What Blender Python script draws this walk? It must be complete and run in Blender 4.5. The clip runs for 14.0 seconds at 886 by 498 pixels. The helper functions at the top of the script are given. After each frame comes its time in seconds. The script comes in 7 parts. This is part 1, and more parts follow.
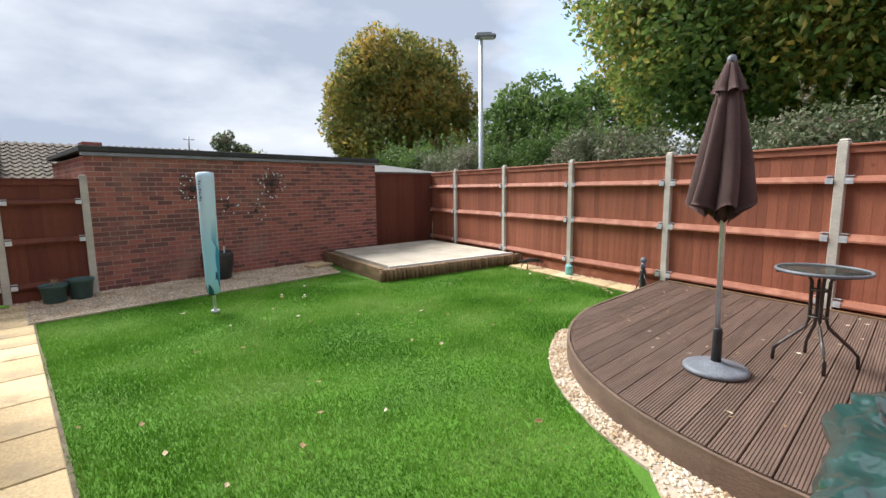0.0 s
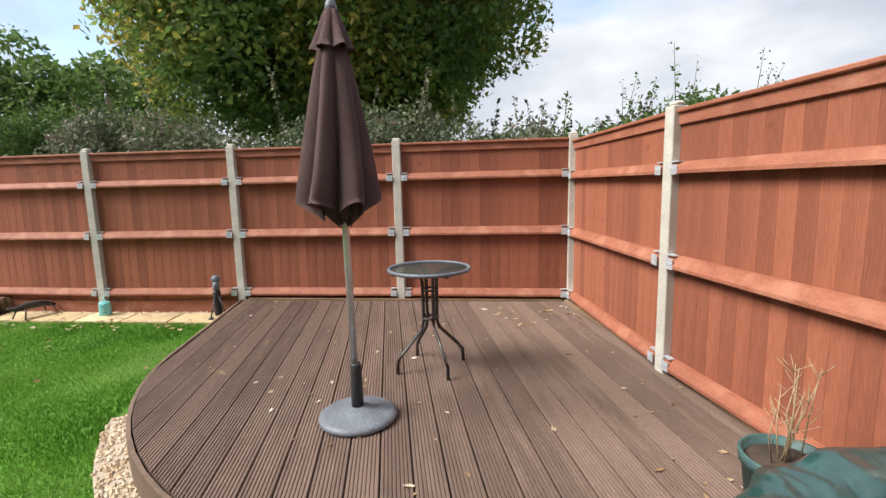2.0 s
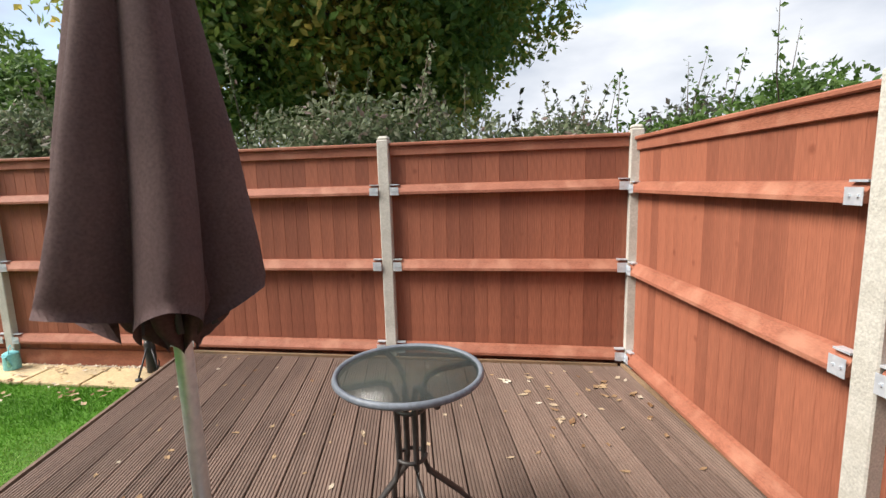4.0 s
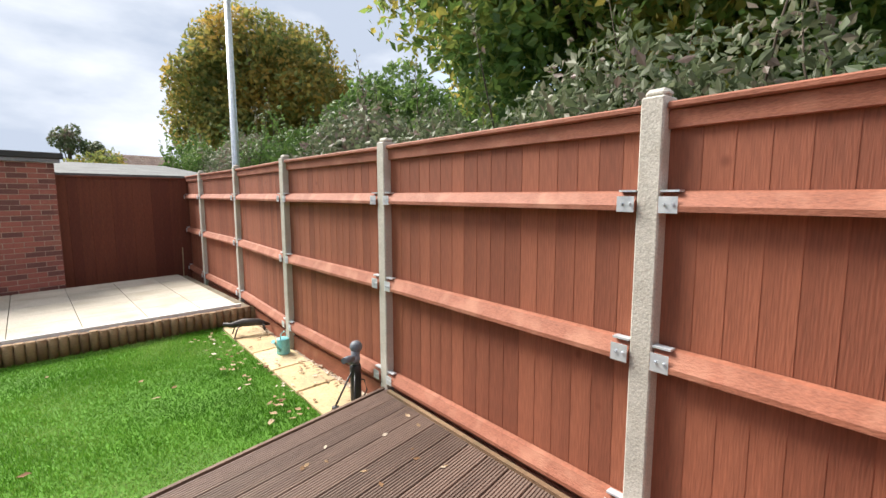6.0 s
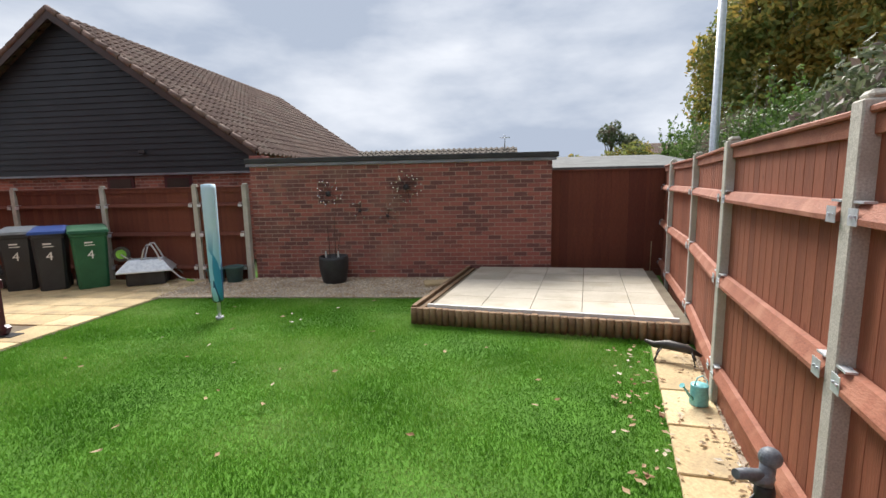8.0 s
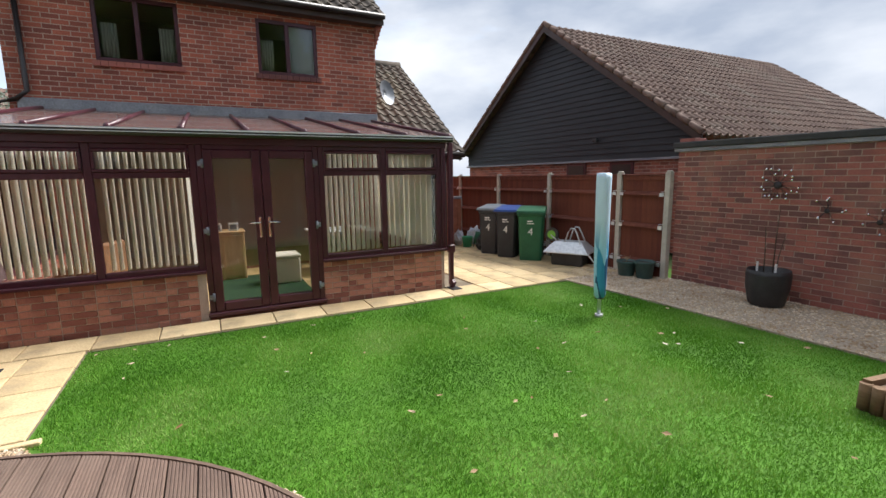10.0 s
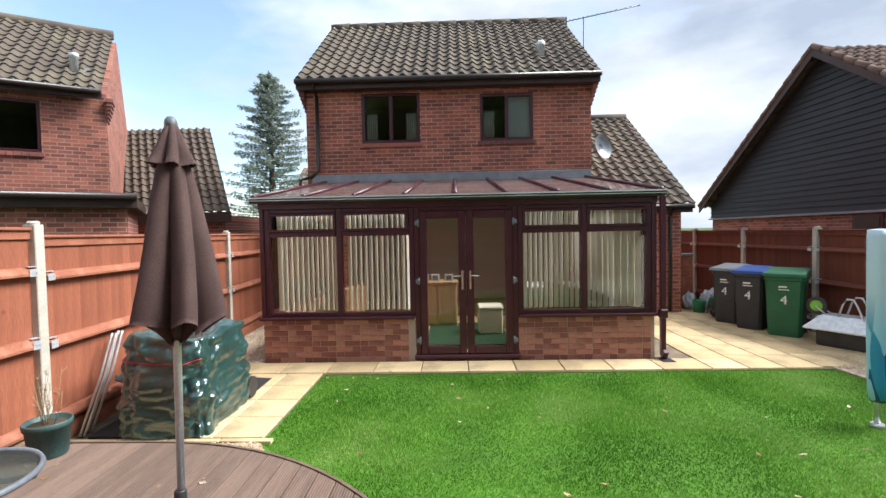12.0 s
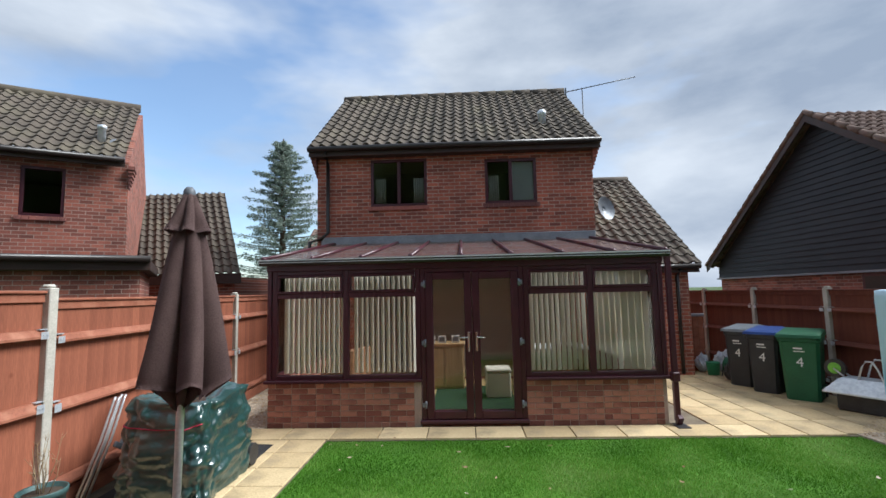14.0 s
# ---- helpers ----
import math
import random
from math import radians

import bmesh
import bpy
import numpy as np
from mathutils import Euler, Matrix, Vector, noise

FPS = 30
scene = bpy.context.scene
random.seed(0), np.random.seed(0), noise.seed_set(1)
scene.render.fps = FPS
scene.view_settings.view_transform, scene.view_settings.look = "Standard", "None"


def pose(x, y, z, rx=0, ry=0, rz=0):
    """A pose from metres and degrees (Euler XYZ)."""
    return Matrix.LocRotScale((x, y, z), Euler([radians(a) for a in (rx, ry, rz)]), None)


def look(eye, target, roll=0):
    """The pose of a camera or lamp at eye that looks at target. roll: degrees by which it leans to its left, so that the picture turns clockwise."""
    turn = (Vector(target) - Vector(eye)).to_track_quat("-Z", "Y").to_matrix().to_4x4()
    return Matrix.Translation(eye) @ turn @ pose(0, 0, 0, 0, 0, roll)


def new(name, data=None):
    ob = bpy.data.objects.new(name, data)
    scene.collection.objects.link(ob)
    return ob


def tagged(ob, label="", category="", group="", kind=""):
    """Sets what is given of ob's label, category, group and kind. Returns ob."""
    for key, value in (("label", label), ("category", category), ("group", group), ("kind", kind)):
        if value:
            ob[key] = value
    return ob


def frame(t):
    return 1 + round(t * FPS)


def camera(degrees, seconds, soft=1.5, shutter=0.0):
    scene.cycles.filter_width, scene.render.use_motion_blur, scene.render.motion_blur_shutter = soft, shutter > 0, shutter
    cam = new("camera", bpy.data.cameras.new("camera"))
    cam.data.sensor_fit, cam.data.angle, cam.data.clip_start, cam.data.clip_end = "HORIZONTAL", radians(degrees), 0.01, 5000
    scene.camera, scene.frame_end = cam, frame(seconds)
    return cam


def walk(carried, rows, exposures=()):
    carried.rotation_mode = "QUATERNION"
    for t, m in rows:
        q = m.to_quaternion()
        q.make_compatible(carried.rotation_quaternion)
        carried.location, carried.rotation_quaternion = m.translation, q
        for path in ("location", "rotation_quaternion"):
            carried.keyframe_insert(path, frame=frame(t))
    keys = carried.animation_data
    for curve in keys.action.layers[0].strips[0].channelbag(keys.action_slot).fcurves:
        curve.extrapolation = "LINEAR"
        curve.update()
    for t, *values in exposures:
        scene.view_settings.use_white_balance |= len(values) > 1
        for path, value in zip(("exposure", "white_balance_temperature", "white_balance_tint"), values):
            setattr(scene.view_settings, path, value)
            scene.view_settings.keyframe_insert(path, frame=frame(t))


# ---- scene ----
cam = camera(88.0, 14.0)
PATH = [
    (0, (0.433, 0.319, 1.500), (1.797, 1.757, 1.236), -0.67),
    (0.5, (0.433, 0.723, 1.485), (2.301, 1.390, 1.226), -0.64),
    (1, (0.831, 0.809, 1.425), (2.804, 1.008, 1.167), -0.99),
    (1.5, (1.246, 0.958, 1.413), (3.227, 0.878, 1.148), -1.03),
    (2, (1.592, 1.052, 1.442), (3.560, 0.828, 1.164), -1.36),
    (4.5, (3.442, 0.661, 1.600), (5.418, 0.598, 1.304), -1.90),
    (5, (3.940, 0.545, 1.606), (5.902, 0.805, 1.320), -1.20),
    (5.5, (4.493, 0.462, 1.544), (6.349, 1.171, 1.311), -0.53),
    (6, (4.808, 0.504, 1.563), (6.376, 1.723, 1.327), -0.10),
    (6.5, (5.144, 0.479, 1.604), (6.346, 2.052, 1.322), -1.52),
    (7, (5.426, 0.680, 1.625), (6.327, 2.444, 1.347), -1.06),
    (7.5, (5.642, 0.778, 1.632), (5.929, 2.739, 1.371), -0.68),
    (8, (5.869, 1.009, 1.664), (5.605, 2.971, 1.383), -1.14),
    (8.5, (5.917, 1.180, 1.695), (5.315, 3.068, 1.423), -0.75),
    (9, (6.004, 1.618, 1.684), (4.929, 3.282, 1.408), -0.97),
    (11.5, (6.282, 2.546, 1.763), (4.293, 2.542, 1.553), -0.93),
    (12, (6.271, 2.685, 1.763), (4.273, 2.630, 1.691), -1.09),
    (12.5, (6.321, 2.706, 1.796), (4.322, 2.663, 1.840), -1.01),
    (13, (6.271, 2.800, 1.758), (4.276, 2.721, 1.877), -1.16),
    (13.5, (6.291, 2.831, 1.747), (4.301, 2.730, 1.917), -1.27),
    (14, (6.330, 2.711, 1.779), (4.341, 2.628, 1.968), -1.26),
]
EXPOSURES = [(0.0, 1.24, 6450, 10), (0.5, 1.34, 6450, 9), (1.0, 1.08, 6550, 10), (4.5, 1.22, 6600, 10), (5.5, 1.5, 6650, 10), (6.5, 1.42, 6600, 10), (8.0, 1.12, 6500, 10), (9.0, 1.03, 6400, 10), (11.5, 1.42, 6400, 9), (12.5, 1.16, 6100, 8), (14.0, 0.78, 5950, 7)]
walk(cam, [(t, look(eye, target, roll)) for t, eye, target, roll in PATH], EXPOSURES)

# ---- world, sun, exposure ----
world = bpy.data.worlds.new("overcast_sky")
scene.world = world
world.use_nodes = True
wn, wl = world.node_tree.nodes, world.node_tree.links
wn.clear()
w_out = wn.new("ShaderNodeOutputWorld")
w_bg = wn.new("ShaderNodeBackground")
w_sky = wn.new("ShaderNodeTexSky")
w_sky.sky_type = 'NISHITA'
w_sky.sun_disc = False
w_sky.sun_elevation = radians(38)
w_sky.sun_rotation = radians(-7)
w_co = wn.new("ShaderNodeTexCoord")
w_map = wn.new("ShaderNodeMapping")
w_map.inputs["Scale"].default_value = (1.0, 1.0, 2.6)
w_noise = wn.new("ShaderNodeTexNoise")
w_noise.inputs["Scale"].default_value = 2.1
w_noise.inputs["Detail"].default_value = 7
w_noise.inputs["Roughness"].default_value = 0.52
w_noise2 = wn.new("ShaderNodeTexNoise")
w_noise2.inputs["Scale"].default_value = 1.5
w_noise2.inputs["Detail"].default_value = 5
w_ramp = wn.new("ShaderNodeValToRGB")          # cloud tone
w_ramp.color_ramp.elements[0].position, w_ramp.color_ramp.elements[0].color = 0.36, (1.7, 1.95, 2.4, 1)
w_ramp.color_ramp.elements[1].position, w_ramp.color_ramp.elements[1].color = 0.68, (3.75, 3.85, 4.05, 1)
w_cov = wn.new("ShaderNodeValToRGB")           # cloud cover
w_cov.color_ramp.elements[0].position, w_cov.color_ramp.elements[0].color = 0.30, (0.08, 0.08, 0.08, 1)
w_cov.color_ramp.elements[1].position, w_cov.color_ramp.elements[1].color = 0.44, (1, 1, 1, 1)
w_mix = wn.new("ShaderNodeMix")
w_mix.data_type = 'RGBA'
wl.new(w_co.outputs["Generated"], w_map.inputs["Vector"])
wl.new(w_map.outputs["Vector"], w_noise.inputs["Vector"])
wl.new(w_map.outputs["Vector"], w_noise2.inputs["Vector"])


def sky_lean(source, towards, start, full, amount, ramp):
    """Adds to a cloud value in one part of the sky."""
    dot = wn.new("ShaderNodeVectorMath")
    dot.operation = 'DOT_PRODUCT'
    dot.inputs[1].default_value = Vector(towards).normalized()
    wl.new(w_co.outputs["Generated"], dot.inputs[0])
    rng_ = wn.new("ShaderNodeMapRange")
    rng_.interpolation_type = 'SMOOTHSTEP'
    for i_, v_ in ((1, start), (2, full), (3, 0.0), (4, amount)):
        rng_.inputs[i_].default_value = v_
    wl.new(dot.outputs["Value"], rng_.inputs[0])
    add = wn.new("ShaderNodeMath")
    wl.new(source.outputs["Fac"], add.inputs[0])
    wl.new(rng_.outputs[0], add.inputs[1])
    wl.new(add.outputs[0], ramp.inputs["Fac"])


sky_lean(w_noise, (-0.05, 0.85, 0.5), 0.6, 1.0, -0.07, w_ramp)
sky_lean(w_noise2, (-0.88, -0.42, 0.24), 0.88, 1.0, -0.13, w_cov)
wl.new(w_cov.outputs["Color"], w_mix.inputs["Factor"])
wl.new(w_sky.outputs["Color"], w_mix.inputs["A"])
wl.new(w_ramp.outputs["Color"], w_mix.inputs["B"])
wl.new(w_mix.outputs["Result"], w_bg.inputs["Color"])
w_bg.inputs["Strength"].default_value = 0.131
wl.new(w_bg.outputs["Background"], w_out.inputs["Surface"])

sun = new("sun", bpy.data.lights.new("sun", 'SUN'))
sun.data.energy = 3.4
sun.data.angle = radians(28)
sun.data.color = (1.0, 0.96, 0.9)
sun.matrix_world = look((-0.9, 7.0, 7.5), (0, 0, 0))


# ---- materials ----
def mat(name, c1, c2=None, rough=0.8, scale=3.0, fine=40.0, bump=0.2, metal=0.0, rand=0.0, stretch=(1, 1, 1), spec=0.4, mid=(0.35, 0.65), stain=None, island=False):
    """A surface of two tones mixed by coarse noise, fine grain in tone and relief, optional tone change from piece to piece."""
    m = bpy.data.materials.new(name)
    m.use_nodes = True
    n, l = m.node_tree.nodes, m.node_tree.links
    b = n["Principled BSDF"]
    b.inputs["Roughness"].default_value = rough
    b.inputs["Metallic"].default_value = metal
    b.inputs["Specular IOR Level"].default_value = spec
    c2 = c2 or tuple(v * 0.8 for v in c1)
    co = n.new("ShaderNodeTexCoord")
    mp = n.new("ShaderNodeMapping")
    mp.inputs["Scale"].default_value = stretch
    l.new(co.outputs["Object"], mp.inputs["Vector"])
    n1 = n.new("ShaderNodeTexNoise")
    n1.inputs["Scale"].default_value = scale
    n1.inputs["Detail"].default_value = 5
    n2 = n.new("ShaderNodeTexNoise")
    n2.inputs["Scale"].default_value = fine
    n2.inputs["Detail"].default_value = 3
    for k in (n1, n2):
        l.new(mp.outputs["Vector"], k.inputs["Vector"])
    info = n.new("ShaderNodeNewGeometry" if island else "ShaderNodeObjectInfo")
    ramp = n.new("ShaderNodeValToRGB")
    ramp.color_ramp.elements[0].position, ramp.color_ramp.elements[0].color = mid[0], (*c1, 1)
    ramp.color_ramp.elements[1].position, ramp.color_ramp.elements[1].color = mid[1], (*c2, 1)
    if rand:
        ad = n.new("ShaderNodeMath")
        ad.operation = 'MULTIPLY_ADD'
        ad.inputs[1].default_value = rand
        l.new(info.outputs["Random Per Island" if island else "Random"], ad.inputs[0])
        sh = n.new("ShaderNodeMath")
        sh.operation = 'SUBTRACT'
        sh.inputs[1].default_value = rand / 2
        l.new(n1.outputs["Fac"], sh.inputs[0])
        l.new(sh.outputs[0], ad.inputs[2])
        l.new(ad.outputs[0], ramp.inputs["Fac"])
    else:
        l.new(n1.outputs["Fac"], ramp.inputs["Fac"])
    mixn = n.new("ShaderNodeMix")
    mixn.data_type = 'RGBA'
    mixn.blend_type = 'OVERLAY'
    mixn.inputs["Factor"].default_value = 0.45
    l.new(ramp.outputs["Color"], mixn.inputs["A"])
    l.new(n2.outputs["Fac"], mixn.inputs["B"])
    last = mixn.outputs["Result"]
    if stain:
        n3 = n.new("ShaderNodeTexNoise")
        n3.inputs["Scale"].default_value = stain[1]
        n3.inputs["Detail"].default_value = 6
        l.new(co.outputs["Object"], n3.inputs["Vector"])
        r3 = n.new("ShaderNodeValToRGB")
        r3.color_ramp.elements[0].position, r3.color_ramp.elements[0].color = 0.52, (0, 0, 0, 1)
        r3.color_ramp.elements[1].position, r3.color_ramp.elements[1].color = 0.75, (0.8, 0.8, 0.8, 1)
        l.new(n3.outputs["Fac"], r3.inputs["Fac"])
        m3 = n.new("ShaderNodeMix")
        m3.data_type = 'RGBA'
        l.new(r3.outputs["Color"], m3.inputs["Factor"])
        l.new(last, m3.inputs["A"])
        m3.inputs["B"].default_value = (*stain[0], 1)
        last = m3.outputs["Result"]
    l.new(last, b.inputs["Base Color"])
    bp = n.new("ShaderNodeBump")
    bp.inputs["Strength"].default_value = bump
    bp.inputs["Distance"].default_value = 0.01
    l.new(n2.outputs["Fac"], bp.inputs["Height"])
    l.new(bp.outputs["Normal"], b.inputs["Normal"])
    return m


def brick_mat(name, axis, c1, c2, mortar):
    """Running-bond brickwork on a wall that lies along the given axis."""
    m = bpy.data.materials.new(name)
    m.use_nodes = True
    n, l = m.node_tree.nodes, m.node_tree.links
    b = n["Principled BSDF"]
    b.inputs["Roughness"].default_value = 0.88
    co = n.new("ShaderNodeTexCoord")
    sp = n.new("ShaderNodeSeparateXYZ")
    cb = n.new("ShaderNodeCombineXYZ")
    l.new(co.outputs["Object"], sp.inputs[0])
    l.new(sp.outputs[axis], cb.inputs[0])
    l.new(sp.outputs["Z"], cb.inputs[1])
    t = n.new("ShaderNodeTexBrick")
    t.inputs["Scale"].default_value = 1.0
    t.inputs["Brick Width"].default_value = 0.225
    t.inputs["Row Height"].default_value = 0.075
    t.inputs["Mortar Size"].default_value = 0.008
    t.inputs["Mortar Smooth"].default_value = 0.2
    t.inputs["Bias"].default_value = 0.0
    t.inputs["Color1"].default_value = (*c1, 1)
    t.inputs["Color2"].default_value = (*c2, 1)
    t.inputs["Mortar"].default_value = (*mortar, 1)
    l.new(cb.outputs[0], t.inputs["Vector"])
    n1 = n.new("ShaderNodeTexNoise")
    n1.inputs["Scale"].default_value = 1.7
    n1.inputs["Detail"].default_value = 6
    n2 = n.new("ShaderNodeTexNoise")
    n2.inputs["Scale"].default_value = 55
    for k in (n1, n2):
        l.new(co.outputs["Object"], k.inputs["Vector"])
    mx = n.new("ShaderNodeMix")
    mx.data_type = 'RGBA'
    mx.blend_type = 'OVERLAY'
    mx.inputs["Factor"].default_value = 0.5
    l.new(t.outputs["Color"], mx.inputs["A"])
    l.new(n1.outputs["Fac"], mx.inputs["B"])
    m2 = n.new("ShaderNodeMix")
    m2.data_type = 'RGBA'
    m2.blend_type = 'OVERLAY'
    m2.inputs["Factor"].default_value = 0.5
    l.new(mx.outputs["Result"], m2.inputs["A"])
    l.new(n2.outputs["Fac"], m2.inputs["B"])
    l.new(m2.outputs["Result"], b.inputs["Base Color"])
    bp = n.new("ShaderNodeBump")
    bp.inputs["Strength"].default_value = 0.6
    bp.inputs["Distance"].default_value = 0.008
    bp.invert = True
    l.new(t.outputs["Fac"], bp.inputs["Height"])
    l.new(bp.outputs["Normal"], b.inputs["Normal"])
    return m


def glass_mat(name, tint=(0.75, 0.8, 0.8), see=0.75):
    """Window glass: clear, with a mirror sheen that grows at grazing angles."""
    m = bpy.data.materials.new(name)
    m.use_nodes = True
    n, l = m.node_tree.nodes, m.node_tree.links
    n.clear()
    out = n.new("ShaderNodeOutputMaterial")
    tr = n.new("ShaderNodeBsdfTransparent")
    tr.inputs["Color"].default_value = (*[v * see for v in tint], 1)
    gl = n.new("ShaderNodeBsdfGlossy")
    gl.inputs["Roughness"].default_value = 0.01
    fr = n.new("ShaderNodeFresnel")
    fr.inputs["IOR"].default_value = 1.5
    mx = n.new("ShaderNodeMixShader")
    l.new(fr.outputs[0], mx.inputs[0])
    l.new(tr.outputs[0], mx.inputs[1])
    l.new(gl.outputs[0], mx.inputs[2])
    l.new(mx.outputs[0], out.inputs["Surface"])
    return m


def leaf_mat(name, colours, rough=0.6, hue_scale=0.35, trans=0.3, each=0.34):
    """Foliage whose tone drifts over the crown and from leaf to leaf."""
    m = bpy.data.materials.new(name)
    m.use_nodes = True
    n, l = m.node_tree.nodes, m.node_tree.links
    b = n["Principled BSDF"]
    b.inputs["Roughness"].default_value = rough
    b.inputs["Specular IOR Level"].default_value = 0.25
    co = n.new("ShaderNodeTexCoord")
    nz = n.new("ShaderNodeTexNoise")
    nz.inputs["Scale"].default_value = hue_scale
    nz.inputs["Detail"].default_value = 3
    l.new(co.outputs["Object"], nz.inputs["Vector"])
    geo = n.new("ShaderNodeNewGeometry")
    ad = n.new("ShaderNodeMath")
    ad.operation = 'MULTIPLY_ADD'
    ad.inputs[1].default_value = each
    l.new(geo.outputs["Random Per Island"], ad.inputs[0])
    sb = n.new("ShaderNodeMath")
    sb.operation = 'SUBTRACT'
    sb.inputs[1].default_value = each / 2
    l.new(nz.outputs["Fac"], sb.inputs[0])
    l.new(sb.outputs[0], ad.inputs[2])
    r = n.new("ShaderNodeValToRGB")
    r.color_ramp.elements[0].position = 0.3
    r.color_ramp.elements[1].position = 0.72
    r.color_ramp.elements[0].color = (*colours[0], 1)
    r.color_ramp.elements[1].color = (*colours[-1], 1)
    for i, c in enumerate(colours[1:-1]):
        e = r.color_ramp.elements.new(0.3 + 0.42 * (i + 1) / (len(colours) - 1))
        e.color = (*c, 1)
    l.new(ad.outputs[0], r.inputs["Fac"])
    l.new(r.outputs["Color"], b.inputs["Base Color"])
    tl = n.new("ShaderNodeBsdfTranslucent")
    l.new(r.outputs["Color"], tl.inputs["Color"])
    mx = n.new("ShaderNodeMixShader")
    mx.inputs[0].default_value = trans
    l.new(b.outputs[0], mx.inputs[1])
    l.new(tl.outputs[0], mx.inputs[2])
    l.new(mx.outputs[0], n["Material Output"].inputs["Surface"])
    return m


M_SOIL = mat("soil_under_lawn", (0.075, 0.20, 0.014), (0.06, 0.15, 0.014), 0.95, 2, 60)
M_GRASS = leaf_mat("mown_grass", [(0.048, 0.15, 0.010), (0.095, 0.26, 0.018), (0.17, 0.345, 0.045), (0.30, 0.43, 0.13)], 0.75, 0.85, 0.3, 0.26)
M_FIELD = mat("distant_turf", (0.05, 0.09, 0.025), (0.07, 0.11, 0.03), 0.95, 0.3, 8)
M_GRAVEL = mat("pale_gravel", (0.5, 0.42, 0.33), (0.36, 0.29, 0.22), 0.9, 30, 120, 0.6)
M_PAVE = mat("buff_paving", (0.62, 0.48, 0.28), (0.48, 0.36, 0.20), 0.85, 2.2, 60, 0.25, rand=0.5, stain=((0.27, 0.22, 0.15), 2.3))
M_PAVE2 = mat("pale_paving", (0.52, 0.47, 0.39), (0.40, 0.36, 0.29), 0.82, 2.0, 60, 0.2, rand=0.4, stain=((0.36, 0.31, 0.23), 2.6))
M_JOINT = mat("sand_joint", (0.2, 0.17, 0.12), (0.14, 0.11, 0.08), 0.95, 5, 90)
M_FENCE = mat("red_brown_fence_paint", (0.315, 0.106, 0.058), (0.220, 0.071, 0.039), 0.72, 1.6, 26, 0.25, rand=0.34, stretch=(6, 6, 0.7), stain=((0.36, 0.135, 0.075), 1.9))
M_RAIL = mat("red_brown_rail_paint", (0.335, 0.122, 0.072), (0.255, 0.088, 0.05), 0.7, 2, 30, 0.25, stretch=(2, 2, 6), stain=((0.42, 0.19, 0.12), 6.0))
# Fence paint darkened to carry the neighbour fence's shade; the end fence shares it.
M_FENCE_N = mat("shaded_fence_paint", (0.15, 0.043, 0.024), (0.115, 0.03, 0.018), 0.75, 1.6, 26, 0.25, rand=0.5, stretch=(6, 6, 0.7))
M_CONC = mat("cast_concrete", (0.54, 0.515, 0.46), (0.42, 0.40, 0.35), 0.92, 4, 130, 0.28, stain=((0.36, 0.335, 0.28), 5.0))
M_ZINC = mat("galvanised_steel", (0.72, 0.76, 0.8), (0.56, 0.6, 0.65), 0.42, 20, 80, 0.1, metal=0.5)
M_DECK = mat("wet_brown_decking", (0.178, 0.120, 0.094), (0.118, 0.079, 0.062), 0.62, 2.5, 45, 0.3, rand=0.5, stretch=(0.8, 8, 1), stain=((0.17, 0.12, 0.095), 2.0))
M_DECKSIDE = mat("deck_edge_board", (0.17, 0.115, 0.085), (0.12, 0.08, 0.06), 0.75, 2, 40, 0.25, stretch=(1, 1, 6))
M_BRICK = mat("red_brick", (0.355, 0.128, 0.102), (0.165, 0.072, 0.066), 0.88, 3.2, 70, 0.5, rand=0.6, stain=((0.36, 0.2, 0.15), 1.3))
M_BRICK_I = mat("red_brick_joined", (0.355, 0.128, 0.102), (0.165, 0.072, 0.066), 0.88, 3.2, 70, 0.5, rand=0.6, stain=((0.36, 0.2, 0.15), 1.3), island=True)
M_BRICK_C = mat("conservatory_brick", (0.47, 0.21, 0.155), (0.25, 0.092, 0.07), 0.88, 5, 70, 0.5, rand=0.9, stain=((0.22, 0.09, 0.065), 4.5))
M_MORTAR = mat("grey_mortar", (0.50, 0.385, 0.325), (0.40, 0.30, 0.255), 0.95, 4, 90, 0.4)
M_BRICK_HY = brick_mat("house_brickwork_y", "Y", (0.43, 0.125, 0.075), (0.19, 0.06, 0.045), (0.40, 0.28, 0.22))
M_BRICK_HX = brick_mat("house_brickwork_x", "X", (0.43, 0.125, 0.075), (0.19, 0.06, 0.045), (0.40, 0.28, 0.22))
M_BRICK_NY = brick_mat("neighbour_brickwork_y", "Y", (0.38, 0.125, 0.085), (0.16, 0.055, 0.042), (0.34, 0.23, 0.19))
M_BRICK_NX = brick_mat("neighbour_brickwork_x", "X", (0.38, 0.125, 0.085), (0.16, 0.055, 0.042), (0.34, 0.23, 0.19))
M_TILE = mat("brown_concrete_tile", (0.125, 0.102, 0.082), (0.08, 0.066, 0.054), 0.9, 1.6, 60, 0.4, stain=((0.165, 0.145, 0.10), 1.1))
M_TILE_R = mat("faded_red_tile", (0.20, 0.135, 0.108), (0.14, 0.092, 0.076), 0.9, 1.6, 60, 0.4, stain=((0.23, 0.19, 0.155), 1.4))
M_UPVC = mat("rosewood_upvc", (0.074, 0.016, 0.027), (0.054, 0.011, 0.019), 0.36, 3, 70, 0.06, spec=0.5)
M_GUTTER = mat("black_gutter", (0.022, 0.018, 0.018), (0.03, 0.024, 0.022), 0.35, 3, 60, 0.05, spec=0.5)
M_TRIMW = mat("white_trim", (0.75, 0.76, 0.76), (0.66, 0.67, 0.68), 0.4, 4, 60, 0.05)
M_LEAD = mat("lead_flashing", (0.27, 0.29, 0.32), (0.2, 0.21, 0.24), 0.5, 3, 40, 0.2, metal=0.3)
